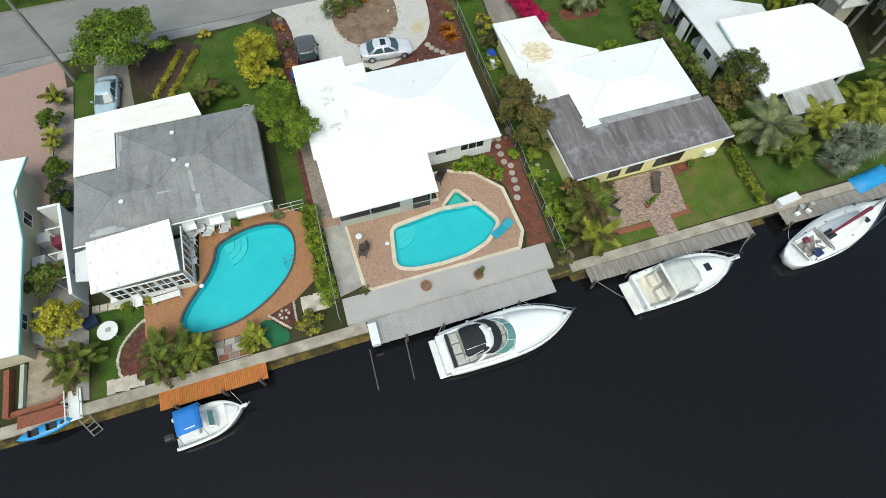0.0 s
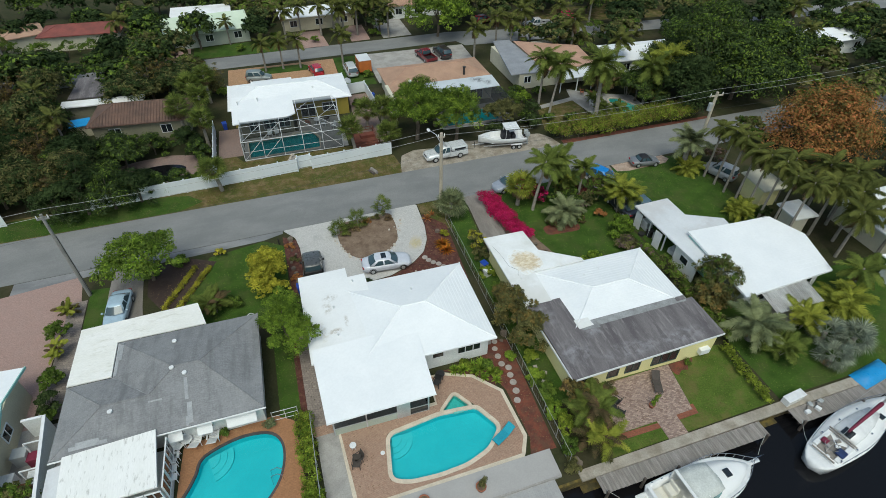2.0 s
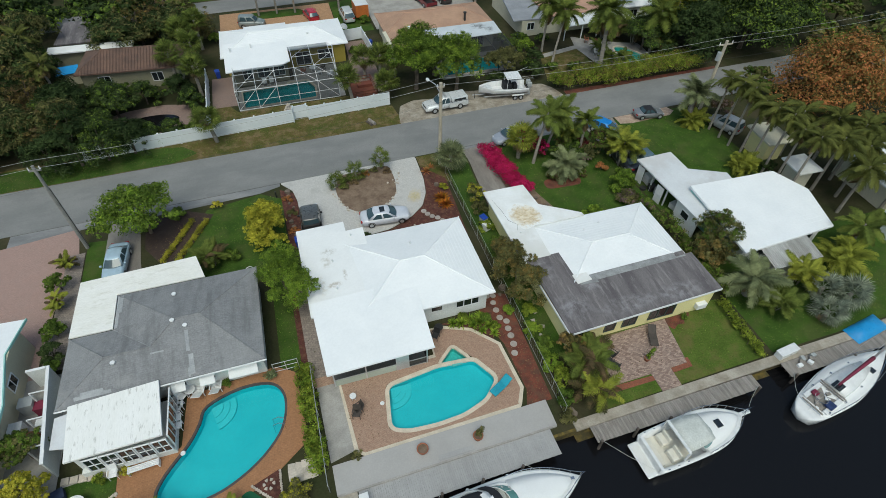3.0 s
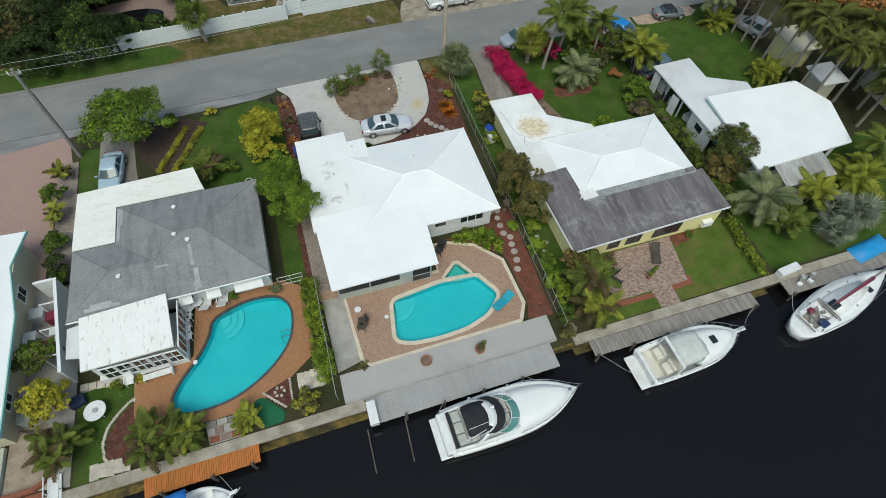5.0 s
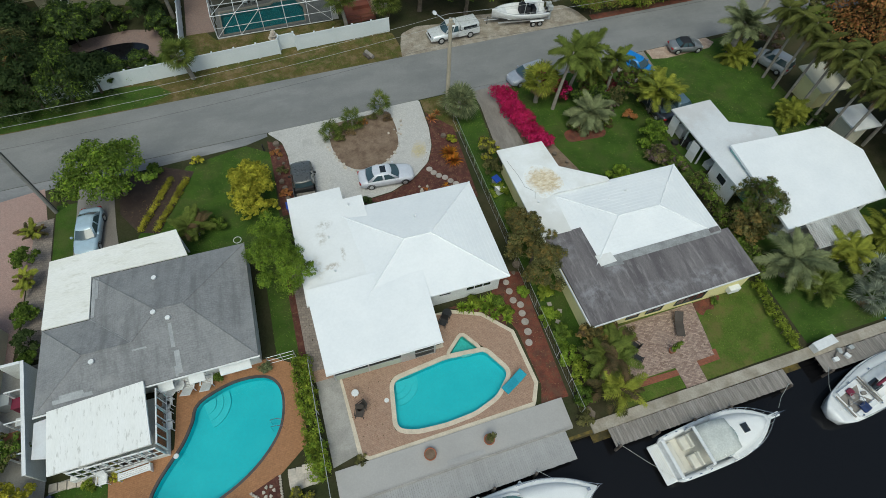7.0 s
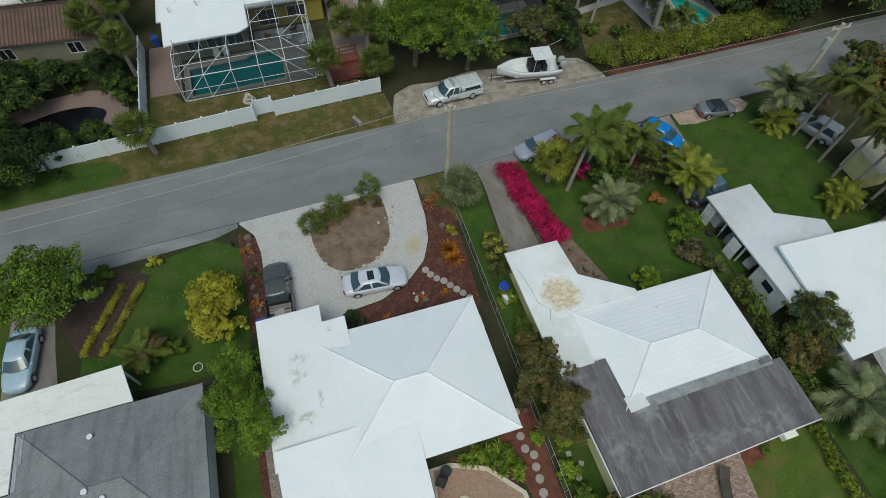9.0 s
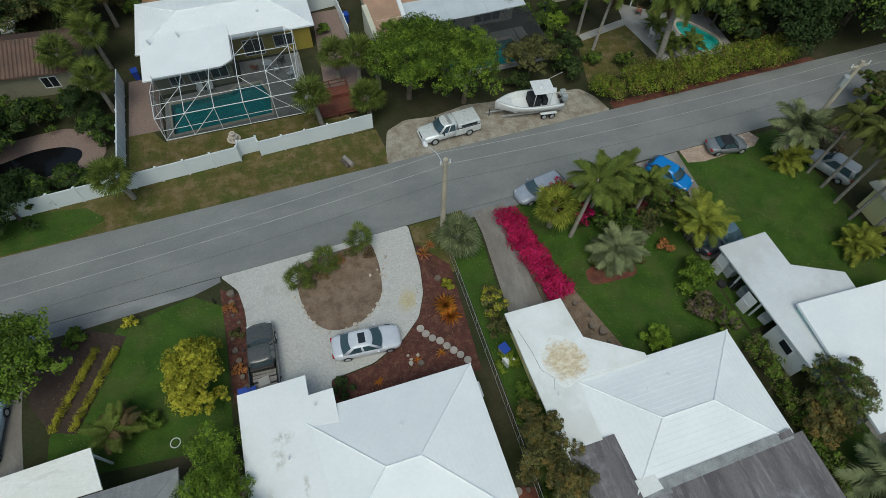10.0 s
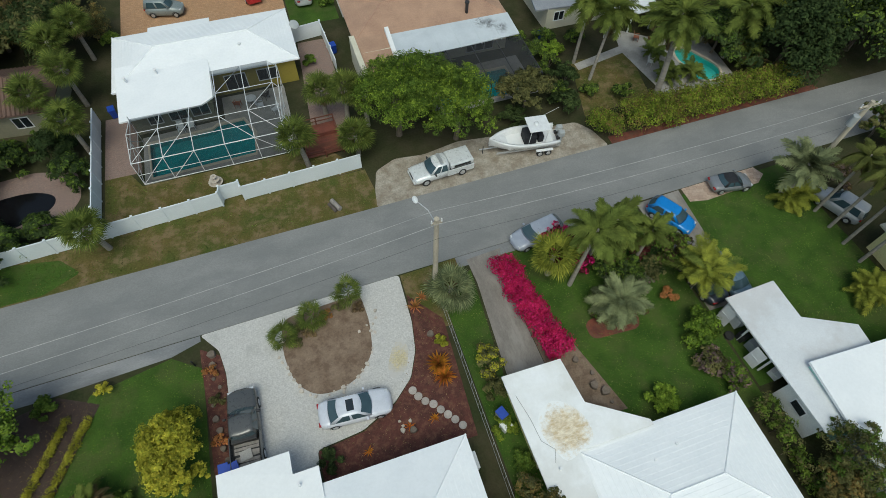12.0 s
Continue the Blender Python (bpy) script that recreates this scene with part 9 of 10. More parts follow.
def outboard(parent, x, y, z, colour):
    m = part("outboard_motor", cube(x - 0.55, x, y - 0.2, y + 0.2, z + 0.2, z + 0.75, 0.1), colour, parent, "outboard engine cowling")
    part("leg", cube(x - 0.42, x - 0.2, y - 0.08, y + 0.08, z - 0.9, z + 0.2, 0.03), colour, m)
    part("bracket", cube(x - 0.2, x + 0.1, y - 0.12, y + 0.12, z - 0.1, z + 0.15, 0.02), BLACK, m)


SEA = -0.85
# large express cruiser with black canvas
VINYL_GREY = mat("grey_vinyl", (0.5, 0.51, 0.48), (0.42, 0.43, 0.4), 2, 9, 0.6)
rows = hull_rows(9.25, 3.35, 1.12, 0.42, 0.5, full=2.7, stern=0.9)
cr = thing("motor_yacht", "white express cruiser with a black canvas top", "motor yacht", (3.9, 8.92, SEA), 1.6)
part("hull", hull_skin(rows), GELCOAT, cr, "glossy white hull", True)
part("rub_rail", tube(bmesh.new(), [(x, -b - 0.01, s - 0.12) for x, b, s, k in rows] + [(x, b + 0.01, s - 0.12) for x, b, s, k in reversed(rows)], 0.03, n=5), BIN_GREY, cr, "thin grey rub rail")
part("foredeck", deck_patch(rows, 0.46, 0.97, 0.32, 0.1, 0.14), NONSKID, cr, "white non-skid foredeck", True)
part("swim_platform", cube(-0.78, 0.1, -1.38, 1.38, 0.3, 0.42, 0.06), GELCOAT, cr)
part("transom", cube(-0.35, 0.3, -1.34, 1.34, 0.42, 1.28, 0.1), GELCOAT, cr, "white moulded transom")
part("transom_hatch", cube(-0.2, 0.16, -0.75, 0.75, 1.28, 1.31, 0.01), NONSKID, cr)
part("cockpit_floor", cube(0.3, 4.3, -1.2, 1.2, 1.1, 1.145), VINYL_GREY, cr)
for s in (-1, 1):
    part("coaming", loft([[(x, s * (w - 0.1), 1.1), (x, s * (w - 0.1), z), (x, s * w, z + 0.02), (x, s * (w + 0.1), z - 0.06), (x, s * (w + 0.1), 1.1)] for x, w, z in ((0.2, 1.25, 1.4), (1.4, 1.34, 1.52), (3.0, 1.36, 1.5), (4.2, 1.3, 1.42), (5.0, 1.0, 1.34))]), GELCOAT, cr, "white cockpit coaming", True)
part("aft_cover", cube(0.28, 0.5, -1.2, 1.2, 1.3, 1.46, 0.05), CANVAS_BLACK, cr, "black canvas aft cover")
for y0, y1 in ((-1.1, -0.4), (-0.36, 0.36), (0.4, 1.1)):
    part("seat", cube(0.55, 1.15, y0, y1, 1.14, 1.46, 0.07), VINYL_GREY, cr, "grey cockpit cushion")
part("lounge_seat", cube(1.15, 2.0, -1.12, -0.6, 1.14, 1.44, 0.06), VINYL_GREY, cr, "grey side cushion")
part("helm_seat", cube(3.85, 4.25, 0.15, 1.0, 1.14, 1.72, 0.08), VINYL_GREY, cr, "grey helm seat")
part("companion_seat", cube(3.85, 4.25, -0.95, -0.1, 1.14, 1.6, 0.08), VINYL_GREY, cr)
bm = loft([[(x, -w, 2.4), (x, -w * 0.5, 2.5), (x, 0, 2.53), (x, w * 0.5, 2.5), (x, w, 2.4), (x, w, 2.34), (x, 0, 2.45), (x, -w, 2.34)] for x, w in ((1.15, 0.86), (1.25, 0.98), (1.9, 1.02), (2.5, 0.98), (2.75, 0.86))])
part("bimini", bm, CANVAS_BLACK, cr, "black canvas bimini top", True)
for s in (-1, 1):
    part("bimini_pole", rod(bmesh.new(), (1.25, s * 1.25, 1.45), (1.3, s * 0.95, 2.38), 0.02), CHROME, cr)
part("bimini_bar", rod(bmesh.new(), (1.25, -0.55, 2.53), (2.7, -0.5, 2.54), 0.022), CHROME, cr)
sec = []
for i in range(13):
    a = math.pi * i / 12
    y, z = -1.4 * math.cos(a), 1.3 + 1.25 * math.sin(a) ** 0.55
    x = 1.2 + 1.5 * math.sin(a) ** 0.75
    w = 0.36 + 0.2 * math.sin(a)
    sec.append([(x, y, z), (x + w, y * 0.99, z), (x + w, y * 0.93, z - 0.13), (x, y * 0.93, z - 0.13)])
part("radar_arch", loft(sec), GELCOAT, cr, "white fibreglass radar arch", True)
part("fore_canvas", loft([arc_pts(2.3, 0.98, 1.15, 2.42), arc_pts(2.85, 1.02, 1.2, 2.22), arc_pts(2.85, 1.02, 1.16, 2.19), arc_pts(2.3, 0.98, 1.11, 2.39)], False, False), CANVAS_BLACK, cr, "black canvas strip before the arch")
curved_screen(cr, 3.62, 1.5, 1.28, 1.42, 1.9, 0.55, GLASS_TEAL, label="teal tinted wraparound windshield", cuts=3)
part("dash", cube(4.3, 4.75, -0.9, 0.9, 1.3, 1.52, 0.06), VINYL_GREY, cr, "grey helm dash")
part("steering_wheel", tube(bmesh.new(), [(4.22, 0.5 + 0.17 * math.cos(q), 1.58 + 0.17 * math.sin(q)) for q in [2 * math.pi * k / 14 for k in range(15)]], 0.016), BLACK, cr)
for hx, hy, hs in ((5.6, 0.6, 0.24), (5.6, -0.62, 0.24), (7.4, 0, 0.28)):
    part("hatch", cube(hx - hs, hx + hs, hy - hs, hy + hs, 1.36 + (hx - 5.6) * 0.06, 1.47 + (hx - 5.6) * 0.06, 0.02), VINYL_GREY, cr, "pale grey deck hatch")
bow_rail(cr, rows, 0.5, 0.1, 0.5)
part("windlass", cube(8.55, 8.8, -0.1, 0.1, 1.55, 1.66, 0.03), CHROME, cr)
part("antenna", rod(bmesh.new(), (2.3, -0.9, 2.55), (0.9, -1.2, 2.75), 0.02), TRIM_WHITE, cr)
part("searchlight", rod(bmesh.new(), (3.0, 0.3, 2.55), (3.25, 0.3, 2.6), 0.1), TRIM_WHITE, cr)
for fx in (2.2, 5.0):
    part("fender", rod(bmesh.new(), (fx, 1.72, 0.2), (fx, 1.72, 0.85), 0.13, 0.13, 10), TRIM_WHITE, cr)

# sport cruiser with a pale hardtop
rows = hull_rows(8.7, 3.2, 1.1, 0.4, 0.5, full=3.1)
sp = thing("motor_yacht", "cream and white sport cruiser with an open cockpit", "motor yacht", (18.5, 9.22, SEA), 3.2)
sp.scale = (0.87, 0.96, 1.0)
part("hull", open_skin(rows[:9], 0.55, 0.3, None), GELCOAT, sp, "glossy white hull", True)
part("bow_section", hull_skin(rows[8:]), GELCOAT, sp, "", True)
part("swim_platform", cube(-0.88, 0.05, -1.3, 1.3, 0.3, 0.42, 0.08), GELCOAT, sp, "slatted white swim platform")
for i in range(5):
    part("platform_slot", cube(-0.72 + i * 0.14, -0.68 + i * 0.14, -1.0, 1.0, 0.42, 0.428), GELCOAT_CREAM, sp)
part("transom", cube(0.0, 0.3, -1.3, 1.3, 0.5, 1.14, 0.06), GELCOAT, sp)
part("stern_bench", cube(0.3, 0.75, -1.0, 1.0, 0.6, 0.95, 0.08), GELCOAT_CREAM, sp, "cream stern bench")
part("cockpit_sole", cube(0.3, 3.2, -1.12, 1.12, 0.55, 0.6), GELCOAT_CREAM, sp, "cream cockpit floor")
for y0, y1 in ((-1.05, -0.15), (0.15, 1.05)):
    part("seat", cube(1.35, 2.0, y0, y1, 0.6, 1.1, 0.1), GELCOAT_CREAM, sp, "cream upholstered seat")
    part("backrest", cube(1.85, 2.05, y0, y1, 1.0, 1.5, 0.08), GELCOAT_CREAM, sp)
bm = loft([[(x, -w, 2.18), (x, -w * 0.55, 2.27), (x, 0, 2.3), (x, w * 0.55, 2.27), (x, w, 2.18), (x, w, 2.12), (x, 0, 2.24), (x, -w, 2.12)] for x, w in ((2.3, 1.16), (3.0, 1.18), (3.8, 1.14), (4.4, 1.06), (4.75, 0.98))])
part("canvas_top", bm, CANVAS_BEIGE, sp, "pale grey canvas top", True)
part("canvas_seam", cube(3.25, 3.29, -1.1, 1.1, 2.2, 2.215), TRIM_WHITE, sp)
part("arch", cube(2.06, 2.3, -1.24, 1.24, 2.16, 2.3, 0.05), GELCOAT, sp, "white arch bar")
for s in (-1, 1):
    part("arch_leg", cube(2.06, 2.3, s * 1.24 - 0.06, s * 1.24 + 0.06, 1.1, 2.22, 0.04), GELCOAT, sp)
curved_screen(sp, 3.95, 1.5, 1.2, 1.5, 2.12, 0.5, GLASS_TEAL, label="teal tinted windshield", cuts=4)
part("foredeck", deck_patch(rows, 0.5, 0.97, 0.34, 0.1, 0.14), NONSKID, sp, "white non-skid foredeck", True)
part("hatch", cube(6.0, 6.5, -0.3, 0.3, 1.5, 1.63, 0.02), GLASS, sp, "dark deck hatch")
part("pulpit", cube(8.4, 9.4, -0.16, 0.16, 1.46, 1.54, 0.04), GELCOAT, sp, "bow pulpit")
part("anchor", rod(bmesh.new(), (8.7, 0, 1.56), (9.4, 0, 1.52), 0.05), ALU, sp)
for i in range(4):
    for s in (-1, 1):
        part("cleat", cube(0.5 + 0.9 * i, 0.68 + 0.9 * i, s * 1.42 - 0.025, s * 1.42 + 0.025, 1.11, 1.15), CHROME, sp)
bow_rail(sp, rows, 0.5, 0.08, 0.55, 5, 0.9)

# small runabout with a blue bimini
rows = hull_rows(4.95, 2.15, 0.62, 0.32, 0.3, full=2.6)
rb = thing("motorboat", "small white runabout with a blue bimini", "motorboat", (-14.0, 8.9, SEA), 6.5)
rb.scale = (0.9, 1.08, 1.0)
part("hull", open_skin(rows, 0.28, 0.2, None), GELCOAT, rb, "white hull", True)
part("sole", cube(0.3, 3.6, -0.72, 0.72, 0.28, 0.31), NONSKID, rb)
part("foredeck", deck_patch(rows, 0.72, 0.97, 0.18, 0.02, 0.08), GELCOAT, rb, "", True)
part("console", cube(2.3, 2.9, -0.45, 0.45, 0.3, 0.95, 0.06), GELCOAT, rb)
part("windshield", tilted([(2.9, -0.45, 0.95), (2.9, 0.45, 0.95), (2.65, 0.45, 1.3), (2.65, -0.45, 1.3)], 0.02), GLASS_TEAL, rb)
part("seat", cube(1.2, 1.7, -0.5, 0.5, 0.3, 0.7, 0.06), PLASTIC_WHITE, rb)
bm = loft([[(x, -0.75, 1.72), (x, -0.4, 1.79), (x, 0, 1.82), (x, 0.4, 1.79), (x, 0.75, 1.72), (x, 0.75, 1.66), (x, 0, 1.76), (x, -0.75, 1.66)] for x in (0.55, 1.1, 1.7, 2.3)])
bt = part("bimini", bm, CANVAS_BLUE, rb, "bright blue canvas bimini", True)
bt.location = (0.05, 0.28, 0)
part("label_bar", cube(1.2, 1.9, -0.28, -0.22, 1.80, 1.812), TRIM_WHITE, rb, "pale lettering bar on the canvas")
for px in (0.6, 2.3):
    for s in (-1, 1):
        part("bimini_pole", rod(bmesh.new(), (px, s * 0.9, 0.6), (px, s * 0.72 + 0.28, 1.7), 0.018), CHROME, rb)
outboard(rb, -0.02, -0.1, 0.3, BLACK)
part("pulpit", cube(4.7, 5.3, -0.1, 0.1, 0.9, 0.97, 0.03), GELCOAT, rb)
part("anchor", rod(bmesh.new(), (5.1, -0.15, 0.95), (5.5, 0.1, 0.9), 0.04), ALU, rb)

# sailboat with a maroon sail cover
rows = [(-0.42, 0.5, 0.9, 0.25)] + hull_rows(9.9, 3.0, 0.95, 0.35, 0.5, full=1.9, stern=0.55)
sb = thing("sailboat", "white sailboat with a maroon sail cover", "sailboat", (30.95, 8.6, SEA), 13.0)
part("hull", hull_skin(rows), GELCOAT, sb, "white hull", True)
part("deck", deck_patch(rows, 0.02, 0.98, 0.1, 0.03, 0.05), NONSKID, sb, "white deck", True)
part("coach_roof", loft([[(x, -w, 0.98 + d), (x, -w * 0.9, 1.32 + d), (x, 0, 1.38 + d), (x, w * 0.9, 1.32 + d), (x, w, 0.98 + d)] for x, w, d in ((3.3, 0.85, 0), (4.6, 0.85, 0.02), (6.0, 0.7, 0.06), (7.0, 0.45, 0.1))], True, True), GELCOAT, sb, "white cabin top", True)
part("cockpit", cube(0.9, 3.1, -0.6, 0.6, 1.02, 1.06), WOOD_GREY, sb, "teak cockpit floor")
for s in (-1, 1):
    part("cockpit_bench", cube(0.9, 3.1, s * 0.78 - 0.16, s * 0.78 + 0.16, 1.02, 1.2, 0.03), GELCOAT, sb)
part("companionway", cube(3.15, 3.95, -0.35, 0.35, 1.36, 1.42, 0.02), GLASS, sb, "dark companionway hatch")
part("hatch", cube(6.95, 7.4, -0.72, -0.3, 1.18, 1.26, 0.02), GLASS, sb, "dark fore hatch")
for k, (gx, gy) in enumerate(((4.3, 0.95), (5.2, -0.9), (6.3, 0.8), (3.0, -1.05), (2.2, 1.0), (1.2, -0.95))):
    part("winch", rod(bmesh.new(), (gx, gy, 1.0), (gx, gy, 1.2), 0.09, 0.07, 10), CHROME, sb)
for gx, w in ((3.05, 1.0), (2.85, 0.9), (0.55, 0.8)):
    part("traveller", cube(gx - 0.05, gx + 0.05, -w, w, 1.2, 1.27, 0.01), WOOD_GREY, sb, "teak cross bar")
part("boom", rod(bmesh.new(), (3.2, 0.05, 1.95), (7.3, 0.0, 2.15), 0.06), ALU, sb)
bm = loft([[(3.1 + 4.1 * k / 6, 0.14 * math.cos(a) * (0.7 + 0.06 * k), 2.02 + 0.033 * k + 0.18 * math.sin(a)) for a in [2 * math.pi * q / 8 for q in range(8)]] for k in range(7)])
part("sail_cover", bm, CANVAS_RED, sb, "maroon sail cover along the boom", True)
part("mast", rod(bmesh.new(), (7.35, 0, 1.1), (7.35, 0, 11.5), 0.08, 0.06, 10), ALU, sb, "aluminium mast")
part("spreader", rod(bmesh.new(), (7.35, -0.9, 6.4), (7.35, 0.9, 6.4), 0.03), ALU, sb)
for a in ((9.5, 0, 1.3), (0.2, 0, 1.0), (6.9, 1.25, 1.0), (6.9, -1.25, 1.0)):
    part("stay", rod(bmesh.new(), a, (7.35, 0, 11.3), 0.01, 0.01, 4), ALU, sb)
bow_rail(sb, rows, 0.12, 0.08, 0.5, 7, 0.1)
part("canvas_bag", cube(1.3, 1.95, -0.95, -0.35, 1.2, 1.42, 0.08), mat("navy_canvas", (0.02, 0.04, 0.13), (0.015, 0.03, 0.09), 1.5, 10, 0.8), sb, "folded dark blue cloth")
part("canvas_bag", cube(1.4, 1.9, 0.3, 0.75, 1.2, 1.38, 0.08), CANVAS_RED, sb, "folded maroon cloth")
for i in range(6):
    b = part("deck_gear", cube(-0.18, 0.18, -0.12, 0.12, 0, 0.12, 0.03), (PLASTIC_WHITE, WOOD_GREY, DOCK_GREY)[i % 3], sb)
    b.matrix_basis = pose(0.7 + 0.45 * i, 0.25 * ((i % 3) - 1), 1.08, 0, 0, 40 * i)
part("wheel_ring", tube(bmesh.new(), [(1.35, 0.45 * math.cos(a), 1.6 + 0.45 * math.sin(a)) for a in [2 * math.pi * k / 16 for k in range(17)]], 0.018), CHROME, sb, "steering wheel")

# centre console on a trailer by the road
tr = thing("boat_trailer", "white centre-console boat on a galvanised trailer", "boat", (29.5, 55.0, 0.02), 173)
tr.scale = (1.0, 1.1, 1.0)
rows = hull_rows(6.2, 2.35, 1.38, 0.3, -0.55, full=2.5)
rows = [(x, b, s, max(k, 0.55)) for x, b, s, k in rows]
part("hull", open_skin(rows, 0.85, 0.22, None), GELCOAT, tr, "white hull", True)
part("sole", cube(0.4, 4.6, -0.85, 0.85, 0.85, 0.88), NONSKID, tr)
part("console", cube(2.0, 3.1, -0.6, 0.6, 0.88, 1.85, 0.12), CANVAS_BLACK, tr, "console under a black cover")
part("seat", cube(1.3, 1.8, -0.45, 0.45, 0.88, 1.6, 0.08), CANVAS_BLACK, tr, "seat under a black cover")
part("bow_seat", deck_patch(rows, 0.7, 0.97, 0.24, -0.12, 0.02), GELCOAT, tr)
part("t_top", cube(1.0, 2.9, -0.85, 0.85, 2.65, 2.73, 0.035), GELCOAT, tr, "white T-top roof")
bm = bmesh.new()
bmesh.ops.create_uvsphere(bm, u_segments=14, v_segments=8, radius=0.22, matrix=Matrix.Translation((2.1, 0, 2.76)) @ Matrix.Diagonal((1, 1, 0.5, 1)))
part("radar_dome", bm, GELCOAT, tr, "", True)
for px in (1.2, 2.7):
    for s in (-1, 1):
        part("top_pole", rod(bmesh.new(), (px, s * 0.55, 0.9), (px, s * 0.75, 2.66), 0.028), ALU_WHITE, tr)
for s in (-1, 1):
    part("outrigger", rod(bmesh.new(), (1.2, s * 0.8, 2.72), (-0.4, s * 1.3, 2.9), 0.012), ALU_WHITE, tr)
outboard(tr, -0.05, 0.32, 1.0, BIN_GREY)
outboard(tr, -0.05, -0.32, 1.0, BIN_GREY)
for s in (-1, 1):
    part("frame_rail", cube(-0.2, 5.6, s * 0.7 - 0.05, s * 0.7 + 0.05, 0.42, 0.55), ALU, tr)
    for wx in (1.0, 1.75):
        wheel(tr, wx, s * 1.15, 0.31)
    part("mudguard", cube(0.6, 2.15, s * 1.15 - 0.13, s * 1.15 + 0.13, 0.64, 0.7, 0.025), ALU_WHITE, tr)
part("drawbar", rod(bmesh.new(), (5.4, 0, 0.48), (7.0, 0, 0.45), 0.06), ALU, tr)
part("jack", rod(bmesh.new(), (6.7, 0.1, 0.05), (6.7, 0.1, 0.9), 0.04), BLACK, tr)

# kayak on the small landing
ky = thing("kayak", "bright blue two-seat plastic kayak", "kayak", (-21.5, 11.45, -0.1), 7)
part("hull", loft([[(x, w * math.cos(a), 0.2 + h * math.sin(a)) for a in [2 * math.pi * q / 12 for q in range(12)]] for x, w, h in ((-1.7, 0.02, 0.05), (-1.4, 0.2, 0.13), (-0.7, 0.36, 0.19), (0, 0.4, 0.2), (0.7, 0.36, 0.19), (1.4, 0.2, 0.13), (1.7, 0.02, 0.05))]), BLUE_PLASTIC, ky, "", True)
for x in (-0.55, 0.5):
    part("seat", cube(x - 0.25, x + 0.25, -0.22, 0.22, 0.36, 0.42, 0.03), BLACK, ky, "black kayak seat")
    part("seat_back", cube(x - 0.3, x - 0.22, -0.22, 0.22, 0.4, 0.62, 0.03), BLACK, ky)
part("hatch", rod(bmesh.new(), (1.05, 0, 0.33), (1.05, 0, 0.38), 0.12, 0.12, 12), BLACK, ky)

# mooring lines
for a, b in (((-10.2, 10.55, 0.2), (-9.5, 9.45, 0.1)), ((4.4, 11.0, 0.3), (3.6, 10.2, 0.3)), ((10.0, 11.2, 0.3), (11.5, 9.9, 0.5)), ((15.8, 11.1, 0.2), (18.3, 8.1, 0.2)), ((28.9, 11.2, 0.2), (27.0, 10.0, 0.5)), ((32.4, 11.4, 0.2), (31.2, 9.4, 0.1))):
    mid = ((a[0] + b[0]) / 2, (a[1] + b[1]) / 2, min(a[2], b[2]) - 0.15)
    tagged(mesh_ob("mooring_line", tube(bmesh.new(), [a, mid, b], 0.012, 0.012, 5), CANVAS_BEIGE), "thin pale rope from boat to dock", "rope", "mooring lines")

# ---- yard furniture and small things ----
def lounger(label, x, y, turn, material, z=0.05):
    t = thing("sun_lounger", label, "sun lounger", (x, y, z), turn, "sun loungers")
    part("mattress", cube(-0.9, 0.25, -0.32, 0.32, 0.28, 0.36, 0.03), material, t)
    b = part("backrest", cube(0, 0.75, -0.32, 0.32, 0, 0.08, 0.03), material, t)
    b.matrix_basis = pose(0.27, 0, 0.29, 0, -28, 0)
    for px in (-0.8, 0.2):
        for s in (-1, 1):
            part("leg", rod(bmesh.new(), (px, s * 0.28, 0), (px, s * 0.28, 0.28), 0.02), ALU, t)


def resin_chair(label, x, y, turn, material=PLASTIC_WHITE, z=0.05, group="white resin chairs"):
    t = thing("garden_chair", label, "chair", (x, y, z), turn, group)
    part("seat", cube(-0.26, 0.26, -0.26, 0.26, 0.4, 0.44, 0.015), material, t)
    b = part("backrest", cube(-0.02, 0.02, -0.27, 0.27, 0, 0.55, 0.015), material, t)
    b.matrix_basis = pose(-0.26, 0, 0.42, 0, -16, 0)
    for s in (-1, 1):
        part("armrest", cube(-0.3, 0.24, s * 0.28 - 0.03, s * 0.28 + 0.03, 0.62, 0.65, 0.01), material, t)
        for px in (-0.22, 0.22):
            part("leg", rod(bmesh.new(), (px * 1.1, s * 0.26, 0), (px, s * 0.25, 0.62 if px > 0 else 0.42), 0.025), material, t)
    return t


def recliner(label, x, y, turn, z=0.05):
    t = thing("deck_chair", label, "deck chair", (x, y, z), turn, "white deck chairs")
    for i in range(5):
        part("slat", cube(-0.28 + i * 0.115, -0.19 + i * 0.115, -0.33, 0.33, 0.36, 0.385), PLASTIC_WHITE, t)
    b = part("backrest", cube(0, 0.85, -0.33, 0.33, 0, 0.04, 0.015), PLASTIC_WHITE, t)
    b.matrix_basis = pose(0.3, 0, 0.38, 0, -35, 0)
    for s in (-1, 1):
        part("armrest", cube(-0.3, 0.45, s * 0.38 - 0.05, s * 0.38 + 0.05, 0.56, 0.6, 0.01), PLASTIC_WHITE, t)
        for px in (-0.25, 0.4):
            part("leg", rod(bmesh.new(), (px, s * 0.36, 0), (px, s * 0.36, 0.56), 0.03), PLASTIC_WHITE, t)


def round_table(name, label, x, y, r, h, material, z=0.05):
    t = thing(name, label, "table", (x, y, z))
    part("tabletop", rod(bmesh.new(), (0, 0, h - 0.04), (0, 0, h), r, r, 24), material, t)
    for k in range(4):
        a = radians(45 + 90 * k)
        part("leg", rod(bmesh.new(), (r * 0.65 * math.cos(a), r * 0.65 * math.sin(a), 0), (r * 0.5 * math.cos(a), r * 0.5 * math.sin(a), h - 0.04), 0.025), material, t)
    return t


